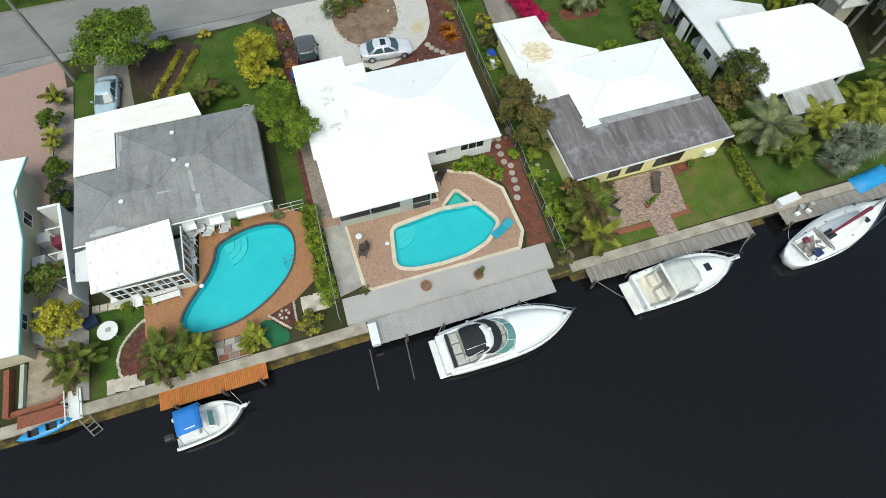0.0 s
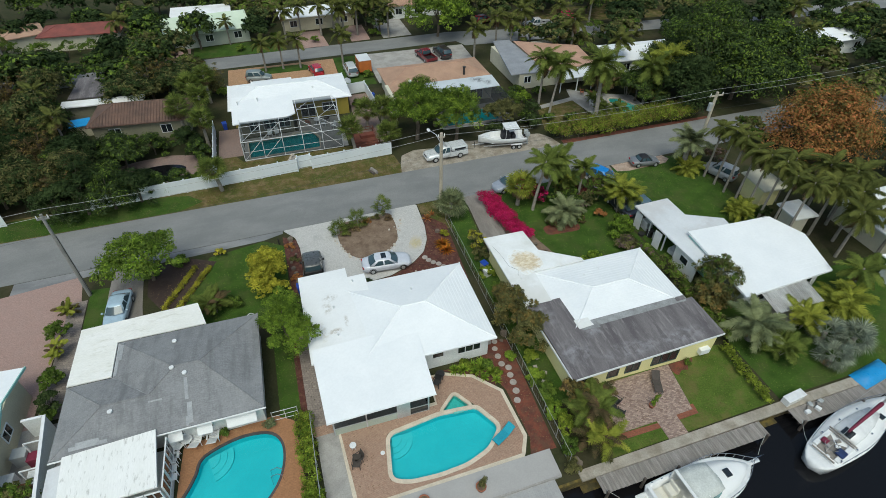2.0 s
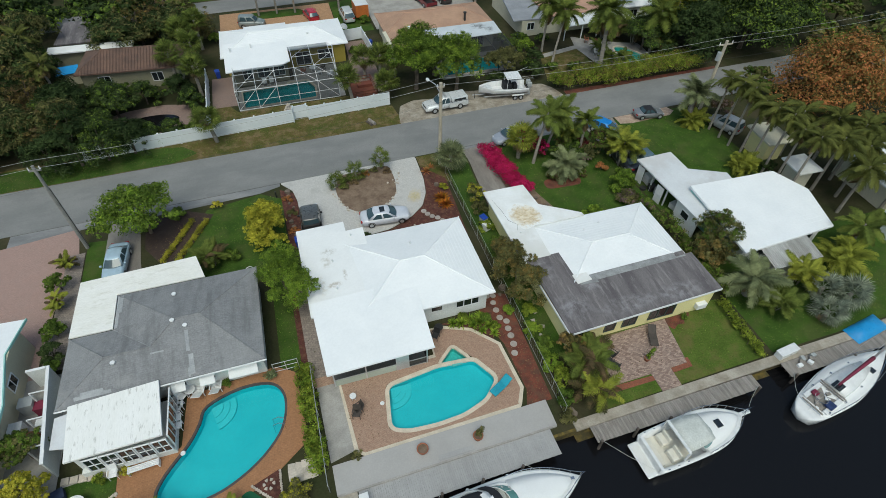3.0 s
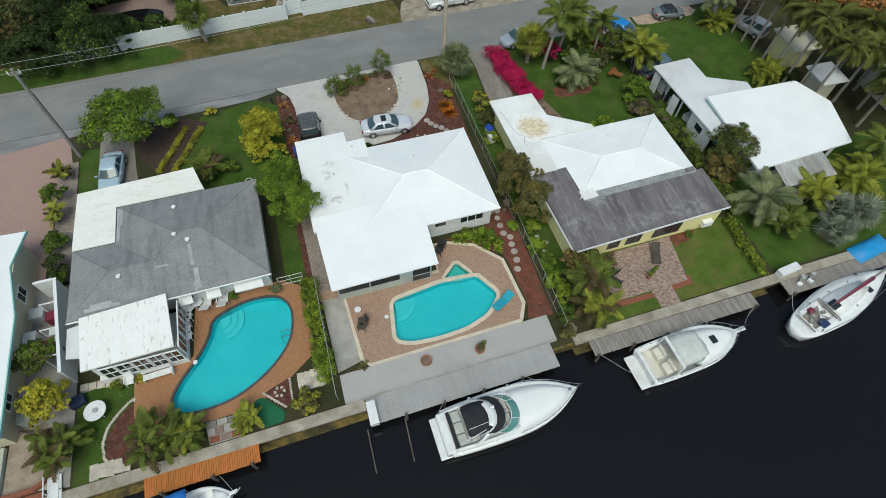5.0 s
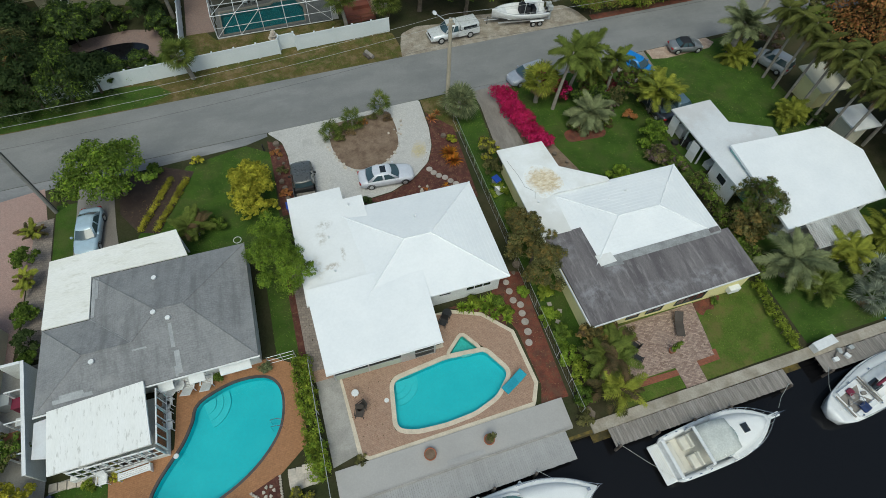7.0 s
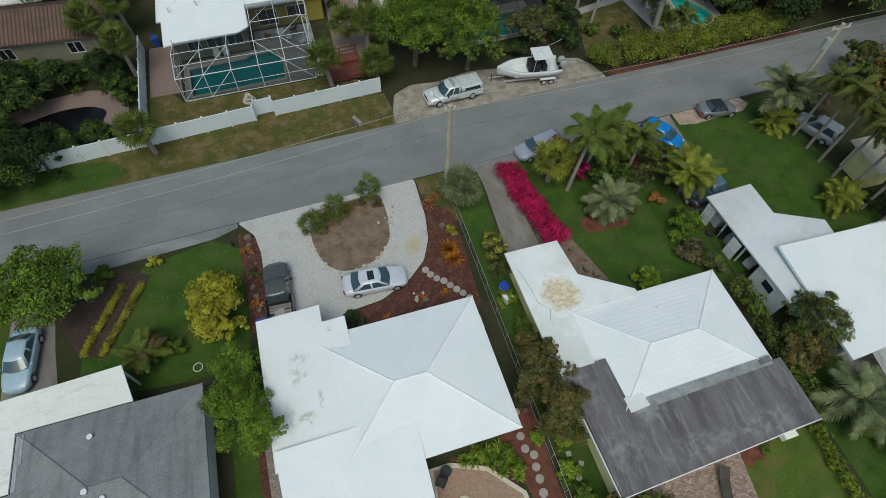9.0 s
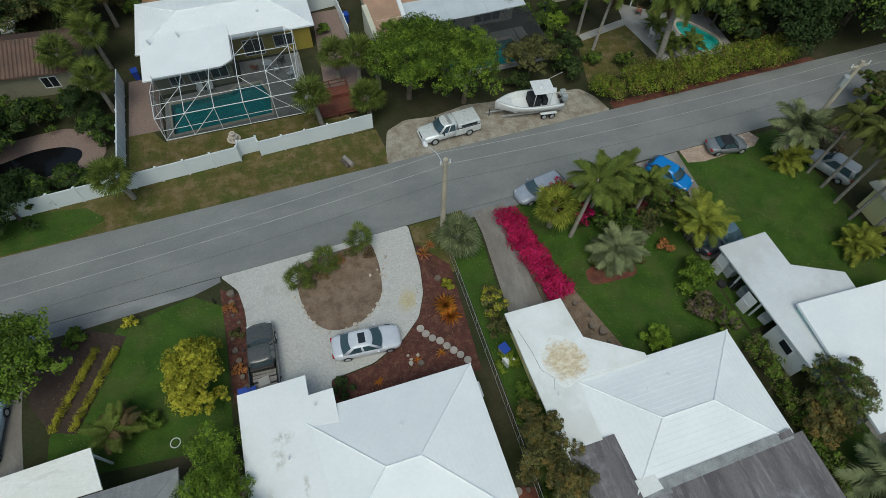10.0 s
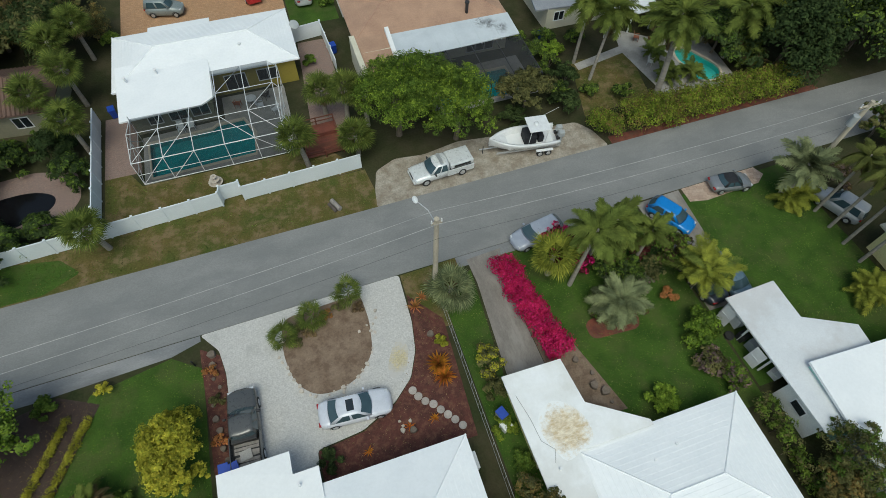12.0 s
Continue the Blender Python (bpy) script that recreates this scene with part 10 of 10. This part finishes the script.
def pot(label, x, y, r, h, z=0.05, plant=None):
    t = thing("plant_pot", label, "plant pot", (x, y, z))
    part("pot", loft([[(q * math.cos(a), q * math.sin(a), w) for a in [2 * math.pi * k / 16 for k in range(16)]] for q, w in ((r * 0.66, 0), (r * 0.92, h * 0.8), (r, h * 0.82), (r, h), (r * 0.86, h), (r * 0.8, h * 0.8))]), TERRACOTTA, t, "", True)
    part("soil", rod(bmesh.new(), (0, 0, h * 0.72), (0, 0, h * 0.86), r * 0.82, r * 0.82, 14), DIRT, t)
    if plant:
        lb = [(0.05 * k, 0.04 * (k % 2), h + 0.15 + 0.22 * k, 0.16 - 0.015 * k) for k in range(5)]
        o = new("plant", leaf_mesh("plant", *cloud(lb, 260, 0.07, 0.3, per=9, loose=1.3), LEAF[plant]))
        o.parent = t


def wheelie_bin(label, x, y, turn, lid=BIN_BLUE, body=BIN_GREY):
    t = thing("wheelie_bin", label, "bin", (x, y, 0.02), turn, "wheelie bins")
    part("body", loft([[(-w, -d, z), (w, -d, z), (w, d, z), (-w, d, z)] for w, d, z in ((0.22, 0.24, 0.05), (0.28, 0.32, 0.95))]), body, t)
    part("lid", tilted([(-0.3, -0.34, 1.0), (0.3, -0.34, 1.0), (0.3, 0.36, 1.06), (-0.3, 0.36, 1.06)], 0.06), lid, t)
    for s in (-1, 1):
        part("wheel", rod(bmesh.new(), (s * 0.2, 0.28, 0.1), (s * 0.26, 0.28, 0.1), 0.1, 0.1, 12), RUBBER, t)


lounger("turquoise cushioned sun lounger by the pool", 10.75, 16.8, 27, CANVAS_TEAL)
resin_chair("dark wicker armchair on the pool deck", 0.45, 18.1, 200, CUSHION, group="dark patio chairs")
resin_chair("dark wicker armchair on the pool deck", 0.3, 17.75, 250, CUSHION, group="dark patio chairs")
round_table("side_table", "small pale side table on the pool deck", 0.3, 19.15, 0.24, 0.45, PLASTIC_WHITE)
resin_chair("dark metal chair beside the house", 7.45, 22.4, 230, BLACK, group="dark patio chairs")
round_table("bistro_table", "dark metal bistro table by the house", 7.9, 22.9, 0.35, 0.7, BLACK)
pot("wide terracotta pot of bare soil on the terrace", 4.0, 13.95, 0.4, 0.42, 0.14)
pot("terracotta pot with a small conifer on the terrace", 7.85, 13.7, 0.36, 0.45, 0.14, "olive")
for x, y, a in ((-10.15, 23.0, -100), (-9.0, 22.95, -95)):
    recliner("white resin deck chair on the orange deck", x, y, a)
resin_chair("white resin chair on the orange deck", -11.5, 22.1, 0)
for x, y, a in ((-11.65, 21.9, 5), (-11.6, 21.15, 0), (-11.55, 20.5, 0), (-11.35, 22.7, -40)):
    resin_chair("white resin chair beside the garden room", x, y, a)
round_table("resin_table", "round white resin table on the deck", -10.75, 22.95, 0.38, 0.68, PLASTIC_WHITE)
round_table("resin_table", "large round white table on the lawn", -17.4, 16.75, 0.68, 0.7, PLASTIC_WHITE, 0.0)
part("table_pot", rod(bmesh.new(), (0.05, 0, 0.7), (0.05, 0, 0.82), 0.14, 0.16, 12), BIN_GREY, bpy.data.objects["resin_table.001"])
bench = thing("garden_bench", "white slatted bench against the garden room", "bench", (-13.6, 18.25, 0.05), 3)
for i in range(4):
    part("slat", cube(-0.95, 0.95, -0.22 + i * 0.11, -0.13 + i * 0.11, 0.42, 0.45), PLASTIC_WHITE, bench)
for i in range(3):
    part("back_slat", cube(-0.95, 0.95, 0.24, 0.27, 0.55 + i * 0.13, 0.64 + i * 0.13), PLASTIC_WHITE, bench)
for s in (-0.9, 0.9):
    part("leg", cube(s - 0.04, s + 0.04, -0.22, 0.26, 0, 0.42), PLASTIC_WHITE, bench)
resin_chair("white resin chair by the garden room wall", -15.4, 18.3, -90)
tagged(mesh_ob("pool_float", rod(bmesh.new(), (-11.3, 18.6, 0.05), (-11.3, 18.6, 0.09), 0.17, 0.15, 16), PLASTIC_WHITE), "white skimmer lid on the deck", "lid")
tagged(mesh_ob("skimmer_lid", rod(bmesh.new(), (2.2, 18.2, 0.05), (2.2, 18.2, 0.075), 0.16, 0.15, 16), PLASTIC_WHITE), "white skimmer lid on the deck", "lid")
lounger("dark wicker lounger on the brick patio", 23.9, 17.3, 68, CUSHION)
resin_chair("dark metal chair on the brick patio", 19.9, 16.8, 120, BLACK, group="dark patio chairs")
resin_chair("dark metal chair on the brick patio", 19.7, 15.8, 40, BLACK, group="dark patio chairs")
round_table("patio_table", "small dark patio table on brick", 19.2, 16.3, 0.4, 0.6, BLACK)
pot("dark pot with a leafy plant on brick", 22.4, 15.7, 0.24, 0.35, 0.05, "bright")
for x, y, a in ((-0.9, 35.6, 10), (-1.5, 35.7, 0)):
    wheelie_bin("dark blue wheelie bin beside the garage", x, y, a, BIN_BLUE, BIN_BLUE)
wheelie_bin("grey wheelie bin with a blue lid", 15.7, 33.6, 20)
wheelie_bin("blue wheelie bin beside the white fence", -7.9, 70.2, 10, BIN_BLUE, BIN_BLUE)
wheelie_bin("blue wheelie bin behind the house", 13.2, 73.4, 10, BIN_BLUE, BIN_BLUE)
wheelie_bin("blue wheelie bin by the garden fence", 34.4, 69.0, 10, BIN_BLUE, BIN_BLUE)
tarp = thing("tarpaulin", "crumpled bright blue tarpaulin over dock gear", "tarpaulin", (41.1, 12.95, 0.12), 8)
bm = bmesh.new()
bmesh.ops.create_grid(bm, x_segments=16, y_segments=8, size=1)
for v in bm.verts:
    v.co = Vector((v.co.x * 1.9, v.co.y * 0.75, max(0, (1 - abs(v.co.x) ** 3) * (1 - abs(v.co.y) ** 3)) * 0.5 + 0.1 * noise.noise(v.co * 3)))
part("cloth", bm, BLUE_PLASTIC, tarp, "", True)
for i in range(6):
    tagged(mesh_ob("dock_gear", cube(-0.2, 0.2, -0.15, 0.15, 0, 0.25, 0.04), (PLASTIC_WHITE, WOOD_GREY, BIN_GREY)[i % 3]), "loose boating gear on the old dock", "gear", "dock gear").matrix_basis = pose(33.3 + 0.33 * i, 11.75 + 0.22 * ((i * 7) % 3), 0.08, 0, 0, 37 * i)
fountain = thing("garden_fountain", "tiered pale stone garden fountain", "fountain", (0.1, 59.3, 0))
for r, z, h in ((0.6, 0, 0.3), (0.42, 0.5, 0.12), (0.26, 0.85, 0.1)):
    part("basin", loft([[(q * math.cos(a), q * math.sin(a), w) for a in [2 * math.pi * k / 16 for k in range(16)]] for q, w in ((r * 0.6, z), (r, z + h), (r * 0.85, z + h), (r * 0.5, z + h * 0.5))]), STONE_WHITE, fountain)
part("column", rod(bmesh.new(), (0, 0, 0.1), (0, 0, 1.15), 0.1, 0.06, 10), STONE_WHITE, fountain)
planter = thing("log_planter", "short weathered log planter on the verge", "planter", (9.2, 53.9, 0.02), 115)
part("log", rod(bmesh.new(), (-0.6, 0, 0.2), (0.6, 0, 0.22), 0.2, 0.2, 10), WOOD_GREY, planter)
part("log", rod(bmesh.new(), (-0.5, 0.35, 0.15), (0.5, 0.35, 0.15), 0.15, 0.15, 10), WOOD_DARK, planter)
deck_n = thing("timber_deck", "red-stained timber deck with a low rail", "deck", (8.0, 59.5, 0), 2)
me = None
for i in range(22):
    if me is None:
        o = part("plank", cube(0, 3.2, 0, 0.165, 0.3, 0.34), DECK_RED, deck_n)
        me = o.data
    else:
        o = new("plank", me)
        o.parent = deck_n
    o.location = (0, i * 0.175, 0)
for x in (0, 1.6, 3.2):
    for y in (0, 3.85):
        part("post", cube(x - 0.05, x + 0.05, y - 0.05, y + 0.05, 0, 1.15), DECK_RED, deck_n)
for z in (0.7, 1.1):
    for y in (0, 3.85):
        part("rail", cube(0, 3.2, y - 0.03, y + 0.03, z - 0.04, z + 0.04), DECK_RED, deck_n)
    part("rail", cube(-0.03, 0.03, 0, 3.85, z - 0.04, z + 0.04), DECK_RED, deck_n)
    part("rail", cube(3.17, 3.23, 0, 3.85, z - 0.04, z + 0.04), DECK_RED, deck_n)
rail2 = part("bench", cube(1.2, 3.1, 2.2, 3.0, 0.34, 0.75, 0.03), DECK_RED, deck_n)
for i, (x, y) in enumerate(((5.0, 67.4), (3.0, 68.2), (5.6, 68.6), (6.2, 66.4))):
    resin_chair("patio chair inside the screen cage", x, y, 70 * i, (PLASTIC_WHITE, TERRACOTTA, CUSHION, PLASTIC_WHITE)[i], group="cage chairs")
round_table("patio_table", "round patio table inside the cage", 4.3, 68.2, 0.5, 0.72, PLASTIC_WHITE)
for x, y in ((-2.2, 66.45), (-1.3, 66.5)):
    resin_chair("white patio chair beside the screened pool", x, y, -90, PLASTIC_WHITE, group="cage chairs")
for x, y, m in ((44.2, 66.0, TERRACOTTA), (45.4, 65.0, TERRACOTTA), (43.6, 62.0, PLASTIC_WHITE)):
    resin_chair("garden chair beside the small pool", x, y, 40 * x, m, 0.02, "garden chairs")

# storage and landing on the west side
def crate(name, label, x, y, z, w, d, h, material, turn=0):
    t = thing(name, label, name.replace("_", " "), (x, y, z), turn)
    part("body", cube(-w / 2, w / 2, -d / 2, d / 2, 0, h, 0.02), material, t)
    part("lid", cube(-w / 2 - 0.02, w / 2 + 0.02, -d / 2 - 0.02, d / 2 + 0.02, h, h + 0.04, 0.012), material, t)


crate("storage_box", "grey storage cabinet beside the wall", -21.4, 25.0, 0.02, 0.9, 0.8, 1.1, BIN_GREY)
crate("storage_box", "pale blue chest freezer beside the wall", -21.8, 23.0, 0.02, 0.8, 1.3, 0.9, ALU_WHITE)
crate("cool_box", "dark red cool box on the court", -20.9, 22.6, 0.02, 0.8, 0.5, 0.6, TERRACOTTA)
crate("cool_box", "dark red storage tub under the lean-to", -20.6, 24.7, 0.02, 0.7, 0.7, 0.8, CANVAS_RED)
crate("storage_box", "white plastic tub under the lean-to", -20.5, 23.5, 0.02, 0.5, 0.5, 0.5, PLASTIC_WHITE)
for i in range(3):
    tagged(mesh_ob("bucket", rod(bmesh.new(), (-20.4 + 0.3 * i, 23.0, 0.02), (-20.4 + 0.3 * i, 23.0, 0.42), 0.13, 0.17, 12), (PLASTIC_WHITE, BLUE_PLASTIC, PLASTIC_WHITE)[i]), "plastic bucket under the lean-to", "bucket", "buckets")
crate("utility_box", "grey air-conditioning unit by the wall", -21.6, 17.6, 0.02, 0.8, 0.8, 0.8, BIN_GREY)
crate("utility_box", "grey pump housing by the wall", -21.7, 19.2, 0.02, 0.7, 0.9, 0.7, BIN_GREY)
for i in range(3):
    tagged(mesh_ob("timber", cube(-0.07, 0.07, -0.9, 0.9, 0, 0.07), WOOD_DARK), "loose dark timber against the wall", "timber", "loose timber").matrix_basis = pose(-21.4 + 0.25 * i, 16.6, 0.03 + 0.03 * i, 0, 0, 60 + 8 * i)
crate("cushion_box", "dark blue covered items beside the lawn", -18.7, 17.9, 0.0, 0.9, 0.7, 0.4, mat("navy_cloth", (0.02, 0.035, 0.09), (0.015, 0.025, 0.06), 1, 9, 0.8), 20)
kerb_line = [(-23.5, 12.75), (-22.6, 12.8), (-21.7, 12.78), (-20.9, 12.85), (-20.4, 13.1), (-20.05, 13.6)]
kerb_pts = kerb_line + [(x + 0.05 if i > 3 else x, y + 0.3) if i < 5 else (x - 0.3, y + 0.1) for i, (x, y) in reversed(list(enumerate(kerb_line)))]
structure("brick_kerb", slab(kerb_pts, 0.0, 0.35), BRICK_EDGE, "low curved red brick wall", "wall")
structure("brick_wall_west", slab([(-23.85, 12.75), (-23.5, 12.75), (-23.6, 15.9), (-23.95, 15.9)], 0.0, 0.5), BRICK_EDGE, "low red brick wall", "wall")
structure("planter_wall", slab([(-23.05, 13.2), (-22.8, 13.2), (-22.82, 16.1), (-23.07, 16.1)], 0.0, 0.32), WALL_GREEN, "low grey-green garden wall", "wall")
patch("brick_landing", [(-23.2, shore(-23) + 0.3), (-20.2, shore(-20) + 0.3), (-20.4, 12.75), (-23.2, 12.72)], BRICK_EDGE, "red brick waterside landing", 0.13)
gang = thing("gangway", "white metal gangway down to the water", "gangway", (-19.75, 12.7, 0.1), 4)
part("deck", cube(-0.4, 0.4, -1.2, 0.8, 0.0, 0.06), ALU_WHITE, gang)
for s in (-0.42, 0.42):
    part("rail", cube(s - 0.03, s + 0.03, -1.2, 0.8, 0.4, 0.46), ALU_WHITE, gang)
    for y in (-1.15, -0.2, 0.75):
        part("post", cube(s - 0.03, s + 0.03, y - 0.03, y + 0.03, 0, 0.42), ALU_WHITE, gang)
ladder = thing("dock_ladder", "weathered wooden ladder into the water", "ladder", (-19.3, 11.5, -0.1), 25)
for s in (-0.3, 0.3):
    part("rail", rod(bmesh.new(), (s, 0.3, 0.1), (s, -1.2, -0.9), 0.04), WOOD_GREY, ladder)
for i in range(5):
    part("rung", rod(bmesh.new(), (-0.3, 0.2 - 0.3 * i, 0.03 - 0.2 * i), (0.3, 0.2 - 0.3 * i, 0.03 - 0.2 * i), 0.03), WOOD_GREY, ladder)
for i in range(3):
    part("tread", cube(-22.95 + i * 0.32, -22.68 + i * 0.32, 11.35, 12.2, -0.25 - 0.05 * i, -0.05), CONCRETE, bpy.data.objects["seawall_west"])

crate("storage_box", "white plastic storage box beside a blue bin", 15.75, 32.9, 0.02, 0.6, 0.6, 0.7, PLASTIC_WHITE, 20)
crate("air_conditioner", "white outdoor air conditioner beside the wall", 13.0, 31.5, 0.02, 0.5, 1.0, 0.8, ALU_WHITE, 0)
hoop = tagged(mesh_ob("lawn_hoop", tube(bmesh.new(), [(-6.1 + 0.3 * math.cos(2 * math.pi * k / 20), 34.2 + 0.3 * math.sin(2 * math.pi * k / 20), 0.05) for k in range(21)], 0.03), PLASTIC_WHITE), "white plastic hoop lying on the lawn", "hoop")
post_b = tagged(mesh_ob("kerb_post", rod(bmesh.new(), (-2.9, 43.4, 0), (-2.9, 43.4, 0.8), 0.07, 0.06, 8), BLACK), "short dark post beside the driveway", "post")

# carport clutter of the east house
for i, (x, y, w, d, h, m) in enumerate(((34.6, 34.6, 0.8, 0.9, 1.0, ALU_WHITE), (34.2, 33.4, 0.6, 0.6, 0.7, BLACK), (34.5, 32.6, 0.7, 0.7, 0.8, BIN_GREY), (34.9, 30.4, 0.9, 0.7, 0.5, PLASTIC_WHITE))):
    crate("storage_box", "household storage box under the carport", x, y, 0.02, w, d, h, m, 4 * i)
for y in (31.65, 35.0):
    leaf = thing("door_leaf", "white boarded door standing open at the carport edge", "door", (33.6, y, 0.03), 6, "carport doors")
    part("board", slab([(-0.03, -0.45), (0.03, -0.45), (0.03, 0.45), (-0.03, 0.45)], 0.0, 1.95), TRIM_WHITE, leaf)
    part("brace", cube(-0.05, -0.032, -0.38, 0.38, 0.9, 1.02), TRIM_WHITE, leaf)
tagged(mesh_ob("car_tyre", rod(bmesh.new(), (33.5, 33.8, 0.02), (33.5, 33.8, 0.24), 0.33, 0.33, 16), RUBBER), "old black tyre on its side", "tyre")

# ---- laid stones ----
def stone_mesh(r, h, n=10, jag=0.0, seed=0):
    rs = random.Random(seed)
    bm = bmesh.new()
    k = [r * (1 + rs.uniform(-jag, jag)) for _ in range(n)]
    rings = [[bm.verts.new((q * k[i] * math.cos(2 * math.pi * i / n), q * k[i] * math.sin(2 * math.pi * i / n), z)) for i in range(n)] for q, z in ((1, 0), (1, h * 0.8), (0.93, h))]
    for a, b in zip(rings, rings[1:]):
        for i in range(n):
            bm.faces.new((a[i], a[(i + 1) % n], b[(i + 1) % n], b[i]))
    bm.faces.new(rings[-1])
    me = bpy.data.meshes.new("stone")
    bm.to_mesh(me)
    bm.free()
    return me


def laid(me, material, name, label, category, places, group):
    me.materials.append(material)
    for x, y, z, a, s in places:
        o = tagged(new(name, me), label, category, group)
        o.matrix_basis = pose(x, y, z, 0, 0, a) @ Matrix.Diagonal((s, s, s, 1))


laid(stone_mesh(0.24, 0.05, 14), STEP_STONE, "stepping_stone", "round concrete stepping stone in mulch", "stepping stone",
     [(12.9, 25.2, 0.015, 0, 1), (13.4, 25.1, 0.015, 0, 1), (13.15, 24.4, 0.015, 0, 1), (13.1, 23.6, 0.015, 0, 1.1), (13.1, 22.8, 0.015, 0, 1.1), (13.5, 22.3, 0.015, 0, 1.1), (13.35, 21.6, 0.015, 0, 1.1), (13.3, 20.9, 0.015, 0, 1.15), (13.2, 20.1, 0.015, 0, 1.15), (12.95, 19.3, 0.015, 0, 1.1),
      (10.75, 37.1, 0.02, 0, 1.15), (11.0, 36.6, 0.02, 0, 1.15), (11.35, 36.15, 0.02, 0, 1.1), (11.8, 35.8, 0.02, 0, 1.15), (12.15, 35.3, 0.02, 0, 1.1), (12.5, 34.85, 0.02, 0, 1.15), (12.85, 34.4, 0.02, 0, 1.1), (13.2, 33.9, 0.02, 0, 1.1)], "stepping stones")
edge = []
for x, y in rounded([(3.0, 43.2), (3.1, 41.2), (3.8, 39.3), (5.4, 38.5), (7.2, 38.9), (8.6, 40.1), (9.3, 42.0), (9.4, 44.0)], 4)[:28]:
    if random.random() < 0.75:
        edge.append((x + random.uniform(-0.12, 0.12), y + random.uniform(-0.12, 0.12), 0.03, random.uniform(0, 360), random.uniform(0.5, 1.3)))
edge += [(x + random.uniform(-0.3, 0.3), y + random.uniform(-0.3, 0.3), 0.03, random.uniform(0, 360), random.uniform(0.6, 1.4)) for x, y in ((6.2, 38.5), (6.5, 38.6), (6.0, 38.7), (8.8, 42.4), (8.6, 42.6), (8.9, 42.2), (9.2, 35.2), (9.4, 35.0), (9.6, 35.1), (10.0, 35.4))]
laid(stone_mesh(0.13, 0.12, 8, 0.25, 3), STONE_WHITE, "edging_stone", "pale coral stone at the bed edge", "stone", edge, "edging stones")
shore_stones = [(-17.55 + 0.47 * (i % 5), 12.78 + 0.42 * (i // 5) + 0.05 * (i % 2), 0.03, 45 + random.uniform(-9, 9), random.uniform(2.0, 2.4)) for i in range(9)] + [(-4.5 + 0.45 * (i % 4), 14.65 + 0.42 * (i // 4), 0.03, 45 + random.uniform(-14, 14), random.uniform(1.8, 2.3)) for i in range(12)] + [(-18.45 + 0.54 * i, 18.88 - 0.06 * i, 0.02, 45, 2.1) for i in range(7)]
laid(stone_mesh(0.15, 0.05, 4, 0.16, 5), STONE_WHITE, "flagstone", "pale broken flagstone in the garden", "flagstone", shore_stones, "flagstones")
ring = [(-6.0 + 0.3 * math.cos(k), 14.82 + 0.3 * math.sin(k), 0.05, 60 * k, 0.9) for k in range(6)] + [(-7.05 + 0.13 * i, 15.0 - 0.13 * i, 0.05, 40 * i, 0.8) for i in range(11)] + [(-5.25, 15.5 - 0.17 * i, 0.05, 35 * i, 0.75) for i in range(10)]
ring += [(x + random.uniform(-0.03, 0.03), y, 0.03, 30 * i, 0.85) for i, (x, y) in enumerate(rounded([(-15.3, 17.0), (-16.0, 16.6), (-16.7, 15.8), (-17.1, 14.8), (-17.0, 13.9), (-16.8, 13.2), (-17.0, 14.0), (-17.1, 14.8)], 8)[:40:1])]
laid(stone_mesh(0.12, 0.1, 7, 0.25, 8), STONE_WHITE, "garden_stone", "small pale stone edging a mulch bed", "stone", ring, "garden stones")
rocks = [(x + random.uniform(-0.3, 0.3), y, 0.02, random.uniform(0, 360), random.uniform(0.7, 1.9)) for x, y in ((-1.8, 43.8), (-1.6, 43), (-1.9, 42), (-1.5, 41.3), (-1.8, 40.2), (-1.6, 39.2), (-1.9, 38.4), (-1.5, 37.2), (-1.7, 36.4), (13.2, 40.6), (9.9, 34.6), (22.4, 35.6), (22.9, 34.4), (22.3, 33.6), (23.3, 33.0), (23.0, 32.2), (14.3, 25.6), (13.9, 25.0), (14.6, 13.6), (15.0, 13.3))]
laid(stone_mesh(0.18, 0.2, 8, 0.3, 11), ROCK, "garden_rock", "brown rock lying in a planting bed", "rock", rocks, "garden rocks")
side = [(15.6 + 0.5 * (i % 2), 20.2 + 0.75 * i, 0.02, 20 * i, 1.0) for i in range(7)]
laid(stone_mesh(0.22, 0.05, 4, 0.1, 2), STEP_STONE, "square_stone", "square concrete stepping slab in grass", "stepping stone", side, "square stepping slabs")
